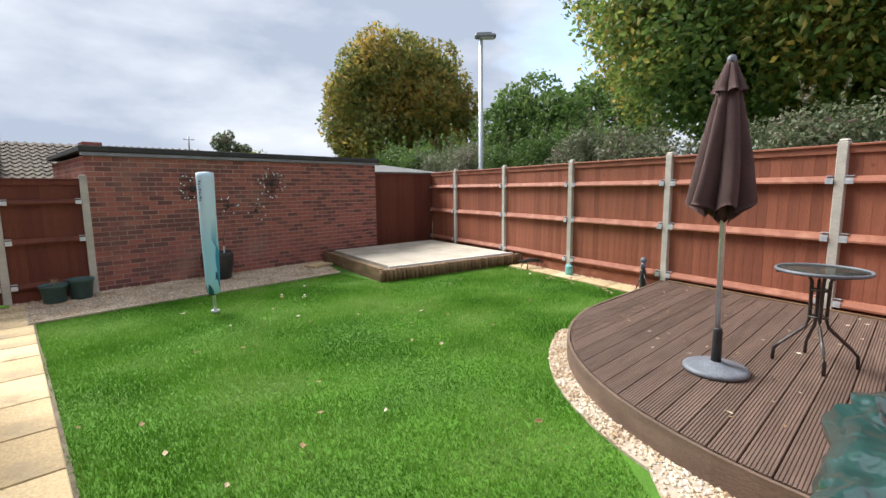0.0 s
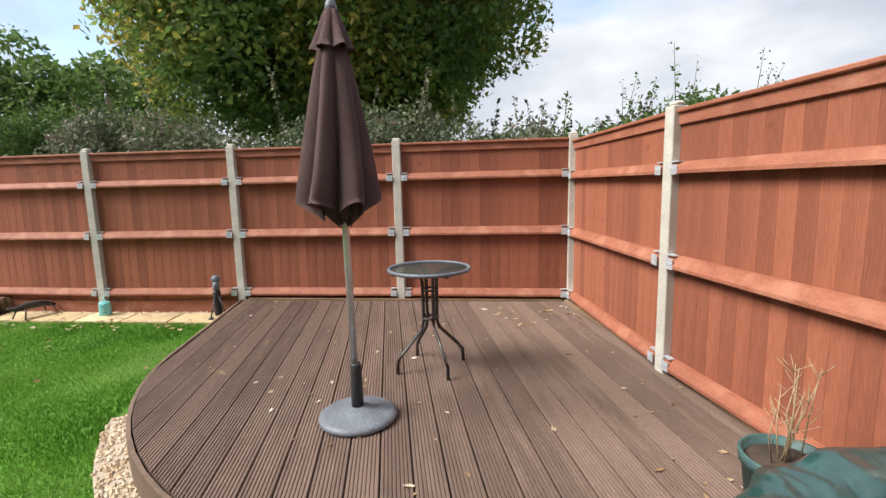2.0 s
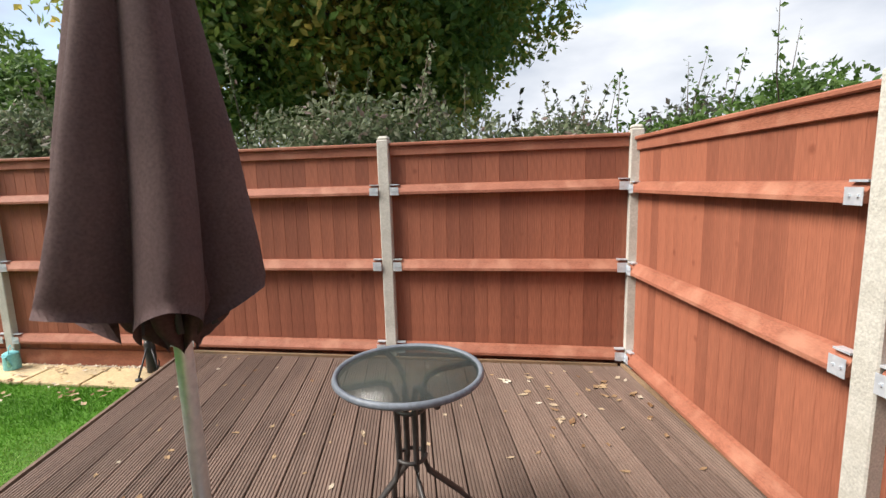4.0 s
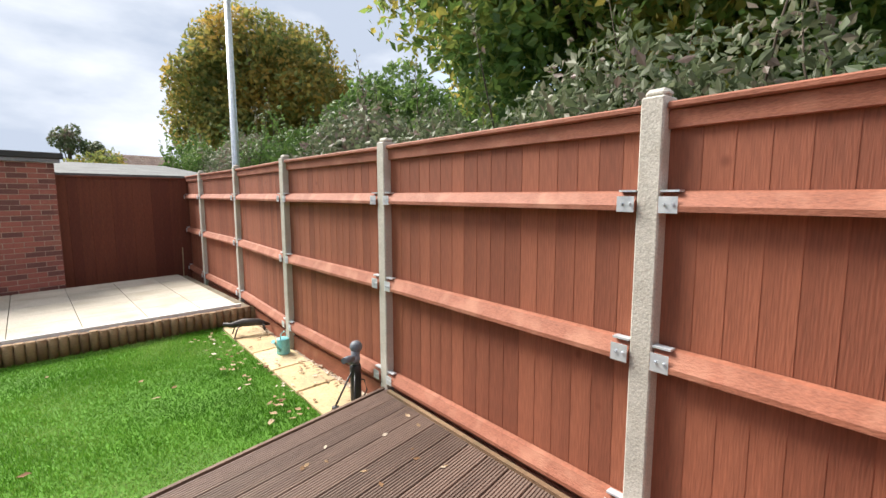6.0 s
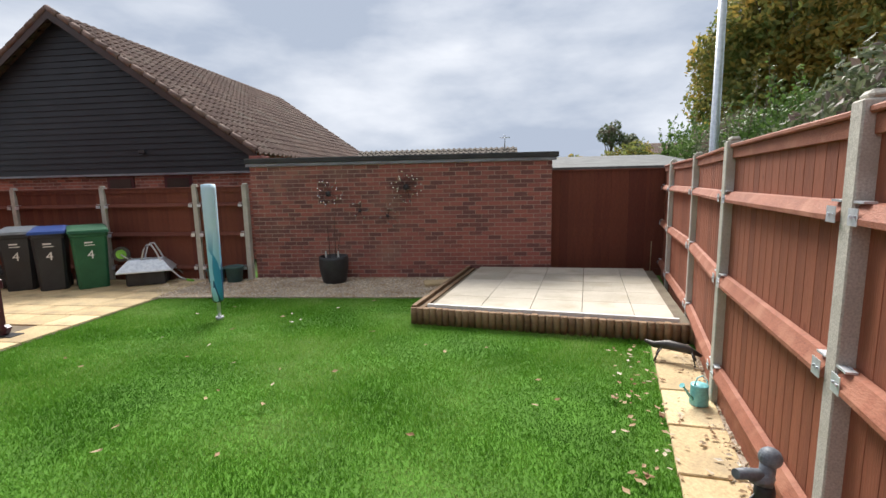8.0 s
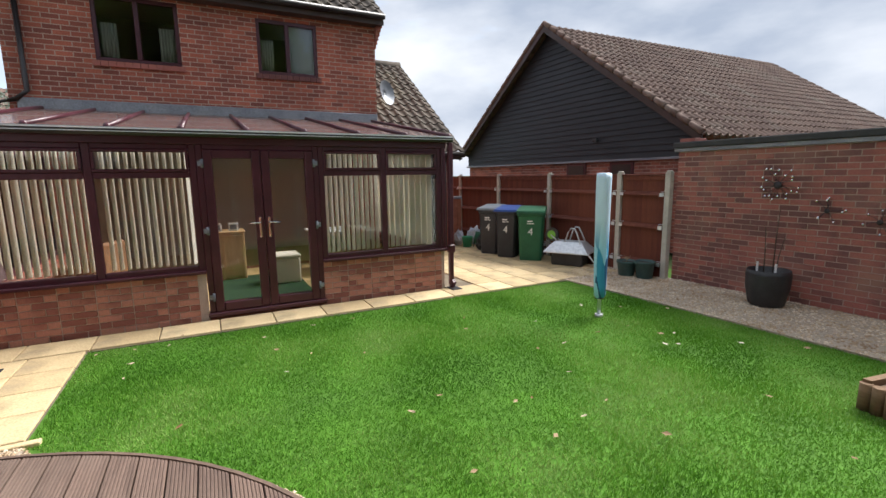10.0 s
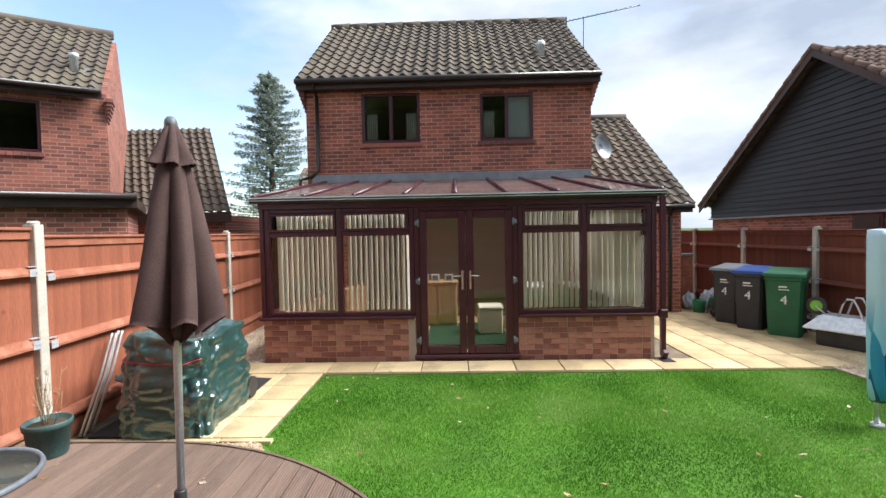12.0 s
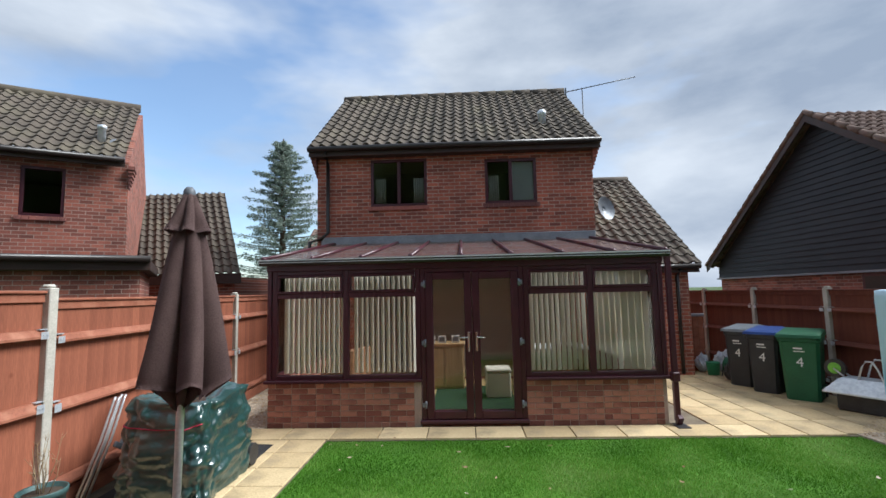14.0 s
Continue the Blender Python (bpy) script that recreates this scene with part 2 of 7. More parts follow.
M_POLY = mat("tinted_polycarbonate", (0.34, 0.25, 0.25), (0.28, 0.19, 0.19), 0.22, 2, 30, 0.05, spec=0.6)
p_n, p_l = M_POLY.node_tree.nodes, M_POLY.node_tree.links
p_t = p_n.new("ShaderNodeBsdfTransparent")
p_t.inputs["Color"].default_value = (0.9, 0.86, 0.84, 1)
p_m = p_n.new("ShaderNodeMixShader")
p_m.inputs[0].default_value = 0.72
p_l.new(p_n["Principled BSDF"].outputs[0], p_m.inputs[1])
p_l.new(p_t.outputs[0], p_m.inputs[2])
p_l.new(p_m.outputs[0], p_n["Material Output"].inputs["Surface"])
M_BLACKCLAD = mat("black_weatherboard", (0.020, 0.022, 0.027), (0.013, 0.015, 0.019), 0.6, 2, 50, 0.2)
M_FASCIA = mat("dark_brown_fascia", (0.055, 0.032, 0.027), (0.04, 0.024, 0.02), 0.55, 3, 50, 0.1)
M_FELT = mat("black_roof_felt", (0.035, 0.038, 0.042), (0.055, 0.055, 0.055), 0.85, 4, 90, 0.4)
M_TIMBER = mat("weathered_sleeper", (0.27, 0.175, 0.10), (0.17, 0.10, 0.055), 0.85, 2, 40, 0.4, rand=0.4, stretch=(1, 1, 5), stain=((0.1, 0.09, 0.05), 3.0))
M_GLASS = glass_mat("window_glass", (0.985, 0.995, 0.99), 0.99)
M_GLASS_D = glass_mat("dark_window_glass", (0.9, 0.93, 0.92), 0.9)
M_INSIDE = mat("room_plaster", (0.55, 0.5, 0.42), (0.48, 0.43, 0.36), 0.9, 1, 40, 0.05)
M_OAK = mat("oak_floor", (0.60, 0.43, 0.22), (0.50, 0.34, 0.16), 0.5, 2, 30, 0.1, stretch=(1, 8, 1))
M_BLIND = mat("cream_vertical_blind", (0.88, 0.86, 0.78), (0.84, 0.81, 0.73), 0.85, 2, 90, 0.1)
b_n, b_l = M_BLIND.node_tree.nodes, M_BLIND.node_tree.links
b_t, b_m = b_n.new("ShaderNodeBsdfTranslucent"), b_n.new("ShaderNodeMixShader")
b_t.inputs["Color"].default_value = (0.85, 0.81, 0.7, 1)
b_m.inputs[0].default_value = 0.4
b_l.new(b_n["Principled BSDF"].outputs[0], b_m.inputs[1])
b_l.new(b_t.outputs[0], b_m.inputs[2])
b_l.new(b_m.outputs[0], b_n["Material Output"].inputs["Surface"])


# ---- building blocks ----
def part(name, bm, material, parent=None, label=""):
    """Links a bmesh as one mesh object, under a thing or part where one is given."""
    me = bpy.data.meshes.new(name)
    bm.to_mesh(me)
    bm.free()
    me.materials.append(material)
    ob = new(name, me)
    if parent:
        ob.parent = parent
    if label:
        ob["label"] = label
    return ob


def piece(name, me, m, parent):
    """One of many alike pieces that share a mesh."""
    ob = new(name, me)
    ob.matrix_basis = m
    ob.parent = parent
    return ob


def thing(name, x, y, z, turn, label, category, group="", kind=""):
    """An empty at the base of a thing; its parts are children in its own axes."""
    e = new(name)
    e.empty_display_size = 0.1
    e.matrix_basis = pose(x, y, z, 0, 0, turn)
    return tagged(e, label, category, group, kind)


def structure(ob, label, category):
    return tagged(ob, label, category, kind="structure")


def box(bm, x0, y0, z0, x1, y1, z1, bevel=0.0, m=None):
    r = bmesh.ops.create_cube(bm, size=1.0, matrix=Matrix.Translation(((x0 + x1) / 2, (y0 + y1) / 2, (z0 + z1) / 2)) @ Matrix.Diagonal((x1 - x0, y1 - y0, z1 - z0, 1)))
    vs = r["verts"]
    if bevel:
        es = list({e for v in vs for e in v.link_edges})
        g = bmesh.ops.bevel(bm, geom=es, offset=bevel, segments=1, affect='EDGES')
        vs = list({v for f in g["faces"] for v in f.verts} | {v for v in vs if v.is_valid})
    if m is not None:
        bmesh.ops.transform(bm, matrix=m, verts=vs)
    return vs


def boxed(*a, **k):
    bm = bmesh.new()
    box(bm, *a, **k)
    return bm


def cone(bm, x, y, z0, z1, r0, r1, seg=20, m=None, caps=True):
    r = bmesh.ops.create_cone(bm, cap_ends=caps, segments=seg, radius1=r0, radius2=r1, depth=abs(z1 - z0), matrix=Matrix.Translation((x, y, (z0 + z1) / 2)))
    if m is not None:
        bmesh.ops.transform(bm, matrix=m, verts=r["verts"])
    for f in {f for v in r["verts"] for f in v.link_faces}:
        f.smooth = len(f.verts) == 4
    return r["verts"]


def lathe(bm, prof, seg=28, x=0, y=0):
    """A turned shape from (radius, height) pairs."""
    rings = []
    for r, z in prof:
        rings.append([bm.verts.new((x + r * math.cos(2 * math.pi * i / seg), y + r * math.sin(2 * math.pi * i / seg), z)) for i in range(seg)])
    for a, b in zip(rings, rings[1:]):
        for i in range(seg):
            f = bm.faces.new((a[i], a[(i + 1) % seg], b[(i + 1) % seg], b[i]))
            f.smooth = True
    for ring, flip in ((rings[0], True), (rings[-1], False)):
        bm.faces.new(ring[::-1] if flip else ring)


def tube(bm, pts, r, seg=8, close=False):
    """A round bar along a line of points."""
    pts = [Vector(p) for p in pts]
    rings = []
    for i, p in enumerate(pts):
        a, b = pts[max(i - 1, 0)], pts[min(i + 1, len(pts) - 1)]
        d = (b - a).normalized()
        up = Vector((0, 0, 1)) if abs(d.z) < 0.9 else Vector((1, 0, 0))
        u = d.cross(up).normalized()
        v = u.cross(d)
        rr = r[i] if isinstance(r, (list, tuple)) else r
        rings.append([bm.verts.new(p + rr * (math.cos(2 * math.pi * k / seg) * u + math.sin(2 * math.pi * k / seg) * v)) for k in range(seg)])
    for a, b in zip(rings, rings[1:]):
        for k in range(seg):
            bm.faces.new((a[k], a[(k + 1) % seg], b[(k + 1) % seg], b[k])).smooth = True
    bm.faces.new(rings[0][::-1])
    bm.faces.new(rings[-1])


def arc(cx, cy, z, r, a0, a1, n):
    return [(cx + r * math.cos(radians(a0 + (a1 - a0) * i / n)), cy + r * math.sin(radians(a0 + (a1 - a0) * i / n)), z) for i in range(n + 1)]


def slab_poly(pts, z0, z1):
    """A flat block over a plan outline."""
    bm = bmesh.new()
    top = [bm.verts.new((x, y, z1)) for x, y in pts]
    bot = [bm.verts.new((x, y, z0)) for x, y in pts]
    bm.faces.new(top)
    bm.faces.new(bot[::-1])
    n = len(pts)
    for i in range(n):
        bm.faces.new((bot[i], bot[(i + 1) % n], top[(i + 1) % n], top[i]))
    bmesh.ops.recalc_face_normals(bm, faces=bm.faces)
    return bm


def mesh_of(name, verts, faces, material, parent=None, kind="", label="", category="", smooth=False):
    me = bpy.data.meshes.new(name)
    me.from_pydata(verts, [], faces)
    me.materials.append(material)
    if smooth:
        for p in me.polygons:
            p.use_smooth = True
    ob = new(name, me)
    ob.parent = parent
    return tagged(ob, label, category, kind=kind)


def inside(pts, x, y):
    """Which of the points (arrays) lie in the plan outline."""
    r = np.zeros(len(x), bool)
    j = len(pts) - 1
    for i in range(len(pts)):
        (xi, yi), (xj, yj) = pts[i], pts[j]
        with np.errstate(divide='ignore', invalid='ignore'):
            c = ((yi > y) != (yj > y)) & (x < (xj - xi) * (y - yi) / (yj - yi + 1e-12) + xi)
        r ^= c
        j = i
    return r


# ---- plan ----
FENCE_TILT = 13.0
FT = math.tan(radians(FENCE_TILT))


def fence_x(y):
    """Where the back fence stands."""
    return 7.13 + (y - 2.8) * FT


def deck_x(y):
    """The curved edge of the deck."""
    return 2.8 if y < 0.3 else 5.3 - math.sqrt(max(2.5 ** 2 - (y - 0.3) ** 2, 0))


DECK_Z = 0.17
deck_arc = [(2.8, -0.82)] + [(5.3 - 2.5 * math.cos(radians(a)), 0.3 + 2.5 * math.sin(radians(a))) for a in range(0, 91, 5)]
outer_arc = [(5.3 - 2.68 * math.cos(radians(a)), 0.3 + 2.68 * math.sin(radians(a))) for a in range(20, 76, 5)]
LAWN = [(0.56, 0.98), (2.0, 1.0), (2.45, 1.0)] + outer_arc[1:] + [(5.0, 2.9), (6.6, 2.9), (6.8, 3.2), (7.33, 5.75), (7.5, 5.9), (4.75, 6.3), (4.72, 7.55), (1.9, 7.42), (0.5, 7.32)]

# ground to the horizon
bm = bmesh.new()
box(bm, -2500, -2500, -0.5, 2500, 2500, -0.05)
structure(part("ground", bm, M_FIELD), "grassy ground that reaches to the horizon", "ground")
structure(part("lawn_bed", slab_poly([(-0.5, -1.2), (9.0, -1.2), (9.3, 9.6), (-0.5, 9.6)], -0.045, -0.02), M_SOIL), "dark green turf bed under the mown lawn", "lawn")


def gravel_bed(name, pts, z, n, label, seed, s0=0.008, s1=0.02):
    """A bed with loose stones strewn on it."""
    bed = structure(part(name, slab_poly(pts, -0.018, z), M_GRAVEL), label, "gravel")
    rng = np.random.default_rng(seed)
    xs, ys = [p[0] for p in pts], [p[1] for p in pts]
    x, y = rng.uniform(min(xs), max(xs), n * 3), rng.uniform(min(ys), max(ys), n * 3)
    k = inside(pts, x, y)
    x, y = x[k][:n], y[k][:n]
    m = len(x)
    base = np.array([(1, 0, 0), (0, 1, 0), (-1, 0, 0), (0, -1, 0), (0, 0, 0.7), (0, 0, -0.5)], float)
    size = rng.uniform(s0, s1, (m, 1, 1)) * rng.uniform(0.6, 1.3, (m, 1, 3))
    a = rng.uniform(0, 6.28, m)
    v = base[None] * size
    rx = v[..., 0] * np.cos(a)[:, None] - v[..., 1] * np.sin(a)[:, None]
    ry = v[..., 0] * np.sin(a)[:, None] + v[..., 1] * np.cos(a)[:, None]
    v = np.stack([rx + x[:, None], ry + y[:, None], v[..., 2] + z + 0.004], -1).reshape(-1, 3)
    f = np.array([(0, 1, 4), (1, 2, 4), (2, 3, 4), (3, 0, 4), (1, 0, 5), (2, 1, 5), (3, 2, 5), (0, 3, 5)])
    f = (f[None] + 6 * np.arange(m)[:, None, None]).reshape(-1, 3)
    mesh_of("loose_stones", v.tolist(), f.tolist(), M_STONES, bed, "stuff", "loose buff and white pea gravel stones")
    return bed


M_STONES = leaf_mat("gravel_stones", [(0.36, 0.25, 0.155), (0.58, 0.46, 0.32), (0.76, 0.67, 0.54)], 0.9, 3.0, 0.0)
gravel_bed("gravel_strip", [(0.5, 7.33), (1.9, 7.43), (4.72, 7.56), (5.15, 9.02), (1.33, 8.86), (-0.2, 8.7), (-0.2, 8.2)], 0.005, 5200, "pale gravel strip along the foot of the brick wall", 3)
gravel_bed("gravel_border", [(2.47, 0.2), (2.78, 0.2)] + [p for p in deck_arc[1:17]] + outer_arc[::-1] + [(2.47, 0.98)], 0.0, 3600, "pale gravel border round the curved deck", 4)
gravel_bed("side_gravel", [(-3.2, -1.18), (0.1, -0.92), (0.1, -0.03), (-3.2, -0.03)], 0.0, 1500, "grey gravel in the gap beside the conservatory", 5)
gravel_bed("fence_gravel", [(7.0, 2.95), (7.18, 2.95), (7.78, 5.6), (7.55, 5.6)], -0.002, 700, "gravel and leaf litter along the fence foot", 6)
M_CHROME = mat("polished_chrome", (0.75, 0.76, 0.78), (0.68, 0.69, 0.7), 0.15, 5, 60, 0.02, metal=1.0)


def add_knots(m, dark):
    """Knots in the boards: small dark spots strewn at a hand's breadth or more."""
    n, l = m.node_tree.nodes, m.node_tree.links
    b = n["Principled BSDF"]
    src = b.inputs["Base Color"].links[0].from_socket
    co = n.new("ShaderNodeTexCoord")
    info = n.new("ShaderNodeObjectInfo")
    mp = n.new("ShaderNodeMapping")
    mp.inputs["Scale"].default_value = (1.0, 1.0, 1.55)
    sh = n.new("ShaderNodeVectorMath")
    sh.operation = 'SCALE'
    sh.inputs[0].default_value = (13.0, 7.0, 29.0)
    l.new(info.outputs["Random"], sh.inputs["Scale"])
    l.new(sh.outputs[0], mp.inputs["Location"])
    l.new(co.outputs["Object"], mp.inputs["Vector"])
    v = n.new("ShaderNodeTexVoronoi")
    v.inputs["Scale"].default_value = 4.2
    l.new(mp.outputs[0], v.inputs["Vector"])
    r = n.new("ShaderNodeValToRGB")
    r.color_ramp.elements[0].position, r.color_ramp.elements[0].color = 0.035, (0.75, 0.75, 0.75, 1)
    r.color_ramp.elements[1].position, r.color_ramp.elements[1].color = 0.105, (0, 0, 0, 1)
    l.new(v.outputs["Distance"], r.inputs["Fac"])
    mx = n.new("ShaderNodeMix")
    mx.data_type = 'RGBA'
    l.new(r.outputs["Color"], mx.inputs["Factor"])
    l.new(src, mx.inputs["A"])
    mx.inputs["B"].default_value = (*dark, 1)
    l.new(mx.outputs["Result"], b.inputs["Base Color"])


add_knots(M_FENCE, (0.17, 0.045, 0.022))

# ---- fences ----
def make_post(m, h, z0, group):
    bm = bmesh.new()
    box(bm, -0.045, -0.05, 0, 0.045, 0.05, h - 0.03, 0.006)
    box(bm, -0.043, -0.034, h - 0.035, 0.043, 0.034, h, 0.014)
    return bm


def fence_run(name, posts, z_ground, top, face, label, group, paint, nails=True, first=True, last=True, board_w=0.104):
    """Close-board fence on concrete posts. face: +1 when the rails show on the left of the run."""
    e = thing(name, 0, 0, 0, 0, label, "fence", kind="structure")
    rails = [(0.22, 0.30), (0.90, 0.985), (1.50, 1.575)]
    for i, (x, y) in enumerate(posts):
        if (i == 0 and not first) or (i == len(posts) - 1 and not last):
            continue
        j = min(i, len(posts) - 2)
        a = math.atan2(posts[j + 1][1] - posts[j][1], posts[j + 1][0] - posts[j][0])
        ob = part("post", make_post(None, top - z_ground + 0.05, 0, group), M_CONC, e, "pale concrete post with rounded top")
        ob.matrix_basis = pose(x, y, z_ground, 0, 0, math.degrees(a))
    for (xa, ya), (xb, yb) in zip(posts, posts[1:]):
        L = math.hypot(xb - xa, yb - ya)
        a = math.degrees(math.atan2(yb - ya, xb - xa))
        base = pose(xa, ya, 0, 0, 0, a)
        n = max(2, round((L - 0.09) / board_w))
        w = (L - 0.09) / n
        bmb = bmesh.new()
        box(bmb, 0, -0.006, 0, w + 0.014, 0.007, 1.0, 0.001)
        me = bpy.data.meshes.new("board")
        bmb.to_mesh(me)
        bmb.free()
        me.materials.append(paint)
        for k in range(n):
            s = Matrix.Diagonal((1, 1, top - z_ground - 0.20, 1))
            piece("board", me, base @ pose(0.045 + k * w, -face * 0.013, z_ground + 0.15, 0, 0, 0.9 * face) @ s, e)
        bm = bmesh.new()
        box(bm, 0.045, -0.02 - face * 0.012, z_ground - 0.02, L - 0.045, 0.014 - face * 0.012, z_ground + 0.148, 0.004)
        part("gravel_board", bm, M_RAIL if paint is M_FENCE else paint, e).matrix_basis = base
        bm = bmesh.new()
        box(bm, 0.046, -0.034, top - 0.03, L - 0.046, 0.034, top - 0.004, 0.006)
        part("capping", bm, M_RAIL if paint is M_FENCE else paint, e).matrix_basis = base
        bm = bmesh.new()
        box(bm, 0.046, face * 0.002 - 0.012, top - 0.10, L - 0.046, face * 0.002 + 0.014, top - 0.031, 0.003)
        part("cap_board", bm, M_RAIL if paint is M_FENCE else paint, e).matrix_basis = base
        for z0, z1 in rails:
            z0, z1 = z0 * (top / 1.9), z1 * (top / 1.9)
            bm = bmesh.new()
            q = [(0.0, z0), (0.0, z1), (face * 0.028, z1 - 0.006), (face * 0.062, z0 + 0.02), (face * 0.062, z0)]
            va = [bm.verts.new((0.05, yy, zz)) for yy, zz in q]
            vb = [bm.verts.new((L - 0.05, yy, zz)) for yy, zz in q]
            for k in range(5):
                bm.faces.new((va[k], va[(k + 1) % 5], vb[(k + 1) % 5], vb[k]))
            bm.faces.new(va[::-1])
            bm.faces.new(vb)
            bmesh.ops.recalc_face_normals(bm, faces=bm.faces)
            rail = part("rail", bm, M_RAIL if paint is M_FENCE else paint, e)
            rail.matrix_basis = base
            if nails:
                for xx in (0.048, L - 0.118):
                    bm = bmesh.new()
                    box(bm, xx, face * 0.012 - 0.001, z1 - 0.004, xx + 0.07, face * 0.05, z1 + 0.004)
                    box(bm, xx, face * 0.058 - 0.003, z0 - 0.006, xx + 0.07, face * 0.066 + 0.003, z1 - 0.02)
                    for q in (0.018, 0.05):
                        box(bm, xx + q, face * 0.066 - 0.004, (z0 + z1) / 2 - 0.015, xx + q + 0.008, face * 0.066 + 0.006, (z0 + z1) / 2 - 0.007)
                    part("bracket", bm, M_ZINC, rail, "galvanised steel arris bracket")
    return e


BACK = [(8.60, 9.36), (8.31, 8.14), (7.95, 6.36), (7.46, 4.52), (7.12, 2.80), (6.70, 0.95), (6.25, -0.86)]
SIDE = [(6.25, -0.86), (4.34, -0.74), (2.60, -0.77), (0.76, -0.87), (-1.09, -1.04), (-2.93, -1.2)]
fence_run("fence_back", BACK, 0.0, 1.90, -1, "red-brown close-board fence on pale concrete posts", "", M_FENCE, first=False)
fence_run("fence_side", SIDE[:3], 0.0, 1.87, -1, "red-brown close-board side fence on concrete posts", "", M_FENCE, first=False)
fence_run("fence_side", SIDE[2:], 0.0, 1.81, -1, "red-brown close-board side fence stepping down beside the conservatory", "", M_FENCE, first=False)
NB = [(1.28, 8.74), (0.33, 8.72), (-1.5, 8.68), (-3.35, 8.64), (-5.2, 8.6), (-7.05, 8.56)]
fence_run("fence_neighbour", NB, 0.0, 1.70, 1, "red-brown fence, darkened in its paint for shade, on concrete posts behind the bins", "", M_FENCE_N)

# plain vertical board fence between the brick wall and the corner
far_fence = thing("fence_end", 0, 0, 0, 0, "dark red plain vertical-board fence behind the raised patio", "fence", kind="structure")
bm = bmesh.new()
box(bm, 0, -0.008, 0, 0.148, 0.008, 1.72, 0.004)
me = bpy.data.meshes.new("board")
bm.to_mesh(me)
bm.free()
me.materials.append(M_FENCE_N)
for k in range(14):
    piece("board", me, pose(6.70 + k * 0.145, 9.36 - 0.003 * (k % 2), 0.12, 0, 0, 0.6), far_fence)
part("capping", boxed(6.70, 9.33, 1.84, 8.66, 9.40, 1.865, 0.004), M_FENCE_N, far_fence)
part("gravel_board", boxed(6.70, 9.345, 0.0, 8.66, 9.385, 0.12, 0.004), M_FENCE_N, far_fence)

# ---- brick garage with a flat roof ----
GA = math.degrees(math.atan2(0.31, 5.36))
garage = thing("wall_garage", 1.33, 8.86, 0, GA, "long red brick garage wall under a black felt edge", "wall", kind="structure")
GL, GH = 5.37, 2.03
part("masonry", boxed(0.006, 0.001, -0.05, GL - 0.006, 3.0, GH), M_MORTAR, garage)
bm = bmesh.new()
box(bm, 0, 0, 0, 0.215, 0.012, 0.065, 0.002)
me_brick = bpy.data.meshes.new("brick")
bm.to_mesh(me_brick)
bm.free()
me_brick.materials.append(M_BRICK)
rng = random.Random(11)
rest = bmesh.new()
for r in range(27):
    z = 0.005 + r * 0.075
    off = 0.0 if r % 2 else -0.1125
    for k in range(25):
        x0, x1 = max(off + k * 0.225, 0.0), min(off + k * 0.225 + 0.215, GL)
        if x1 - x0 < 0.03:
            continue
        jit = rng.uniform(-0.0025, 0.0015)
        if 2.6 < x0 and x1 - x0 > 0.2 and rng.random() < 0.94:
            piece("brick", me_brick, pose(x0, jit - 0.004, z), garage)
        else:
            box(rest, x0, jit - 0.004, z, x1 - 0.002, 0.008 + jit, z + 0.063)
tagged(part("brickwork", rest, M_BRICK_I, garage), kind="stuff")
part("return_wall", boxed(0.0, 0.02, -0.05, 0.004, 3.0, GH), M_BRICK_HY, garage)
part("fascia", boxed(-0.05, -0.05, GH, GL + 0.06, -0.03, GH + 0.055, 0.004), M_LEAD, garage)
part("roof_edge", boxed(-0.06, -0.075, GH + 0.055, GL + 0.1, 3.1, GH + 0.145, 0.012), M_FELT, garage)
part("upstand", boxed(0.0, 0.0, GH + 0.145, 0.24, 0.3, GH + 0.2, 0.004), M_BRICK, garage)

# ---- house ----
house = thing("house", 0, 0, 0, 0, "two-storey red brick house with brown tiled roof", "house", kind="structure")
HX, HY0, HY1, EAVE = -3.0, -0.28, 5.42, 4.78
WIN = [(0.84, 2.02, 3.58, 4.58), (3.22, 4.28, 3.58, 4.52)]


def wall_with_holes(x0, x1, y0, y1, z0, z1, holes, material, parent, name="wall"):
    """A wall across y, of real thickness, with openings cut through."""
    bm = bmesh.new()
    ys = sorted({y0, y1, *[h[0] for h in holes], *[h[1] for h in holes]})
    for a, b in zip(ys, ys[1:]):
        hs = sorted((h[2], h[3]) for h in holes if h[0] <= a and h[1] >= b)
        z = z0
        for c, d in hs:
            box(bm, x0, a, z, x1, b, c)
            z = d
        box(bm, x0, a, z, x1, b, z1)
    return part(name, bm, material, parent)


wall_with_holes(HX - 0.3, HX, HY0, HY1, 0, EAVE, WIN + [(0.5, 4.9, 0.05, 2.2)], M_BRICK_HY, house)
bm = bmesh.new()
box(bm, -8.6, HY0, 0, HX - 0.3, HY0 + 0.3, EAVE)
box(bm, -8.6, HY1 - 0.3, 0, HX - 0.3, HY1, EAVE)
for y0 in (HY0, HY1 - 0.3):
    va = [bm.verts.new((x, y0, z)) for x, z in ((HX, EAVE), (-5.8, 6.98), (-8.6, EAVE))]
    vb = [bm.verts.new((x, y0 + 0.3, z)) for x, z in ((HX, EAVE), (-5.8, 6.98), (-8.6, EAVE))]
    bm.faces.new(va)
    bm.faces.new(vb[::-1])
    for k in range(3):
        bm.faces.new((va[k], vb[k], vb[(k + 1) % 3], va[(k + 1) % 3]))
bmesh.ops.recalc_face_normals(bm, faces=bm.faces)
part("gable_wall", bm, M_BRICK_HX, house)
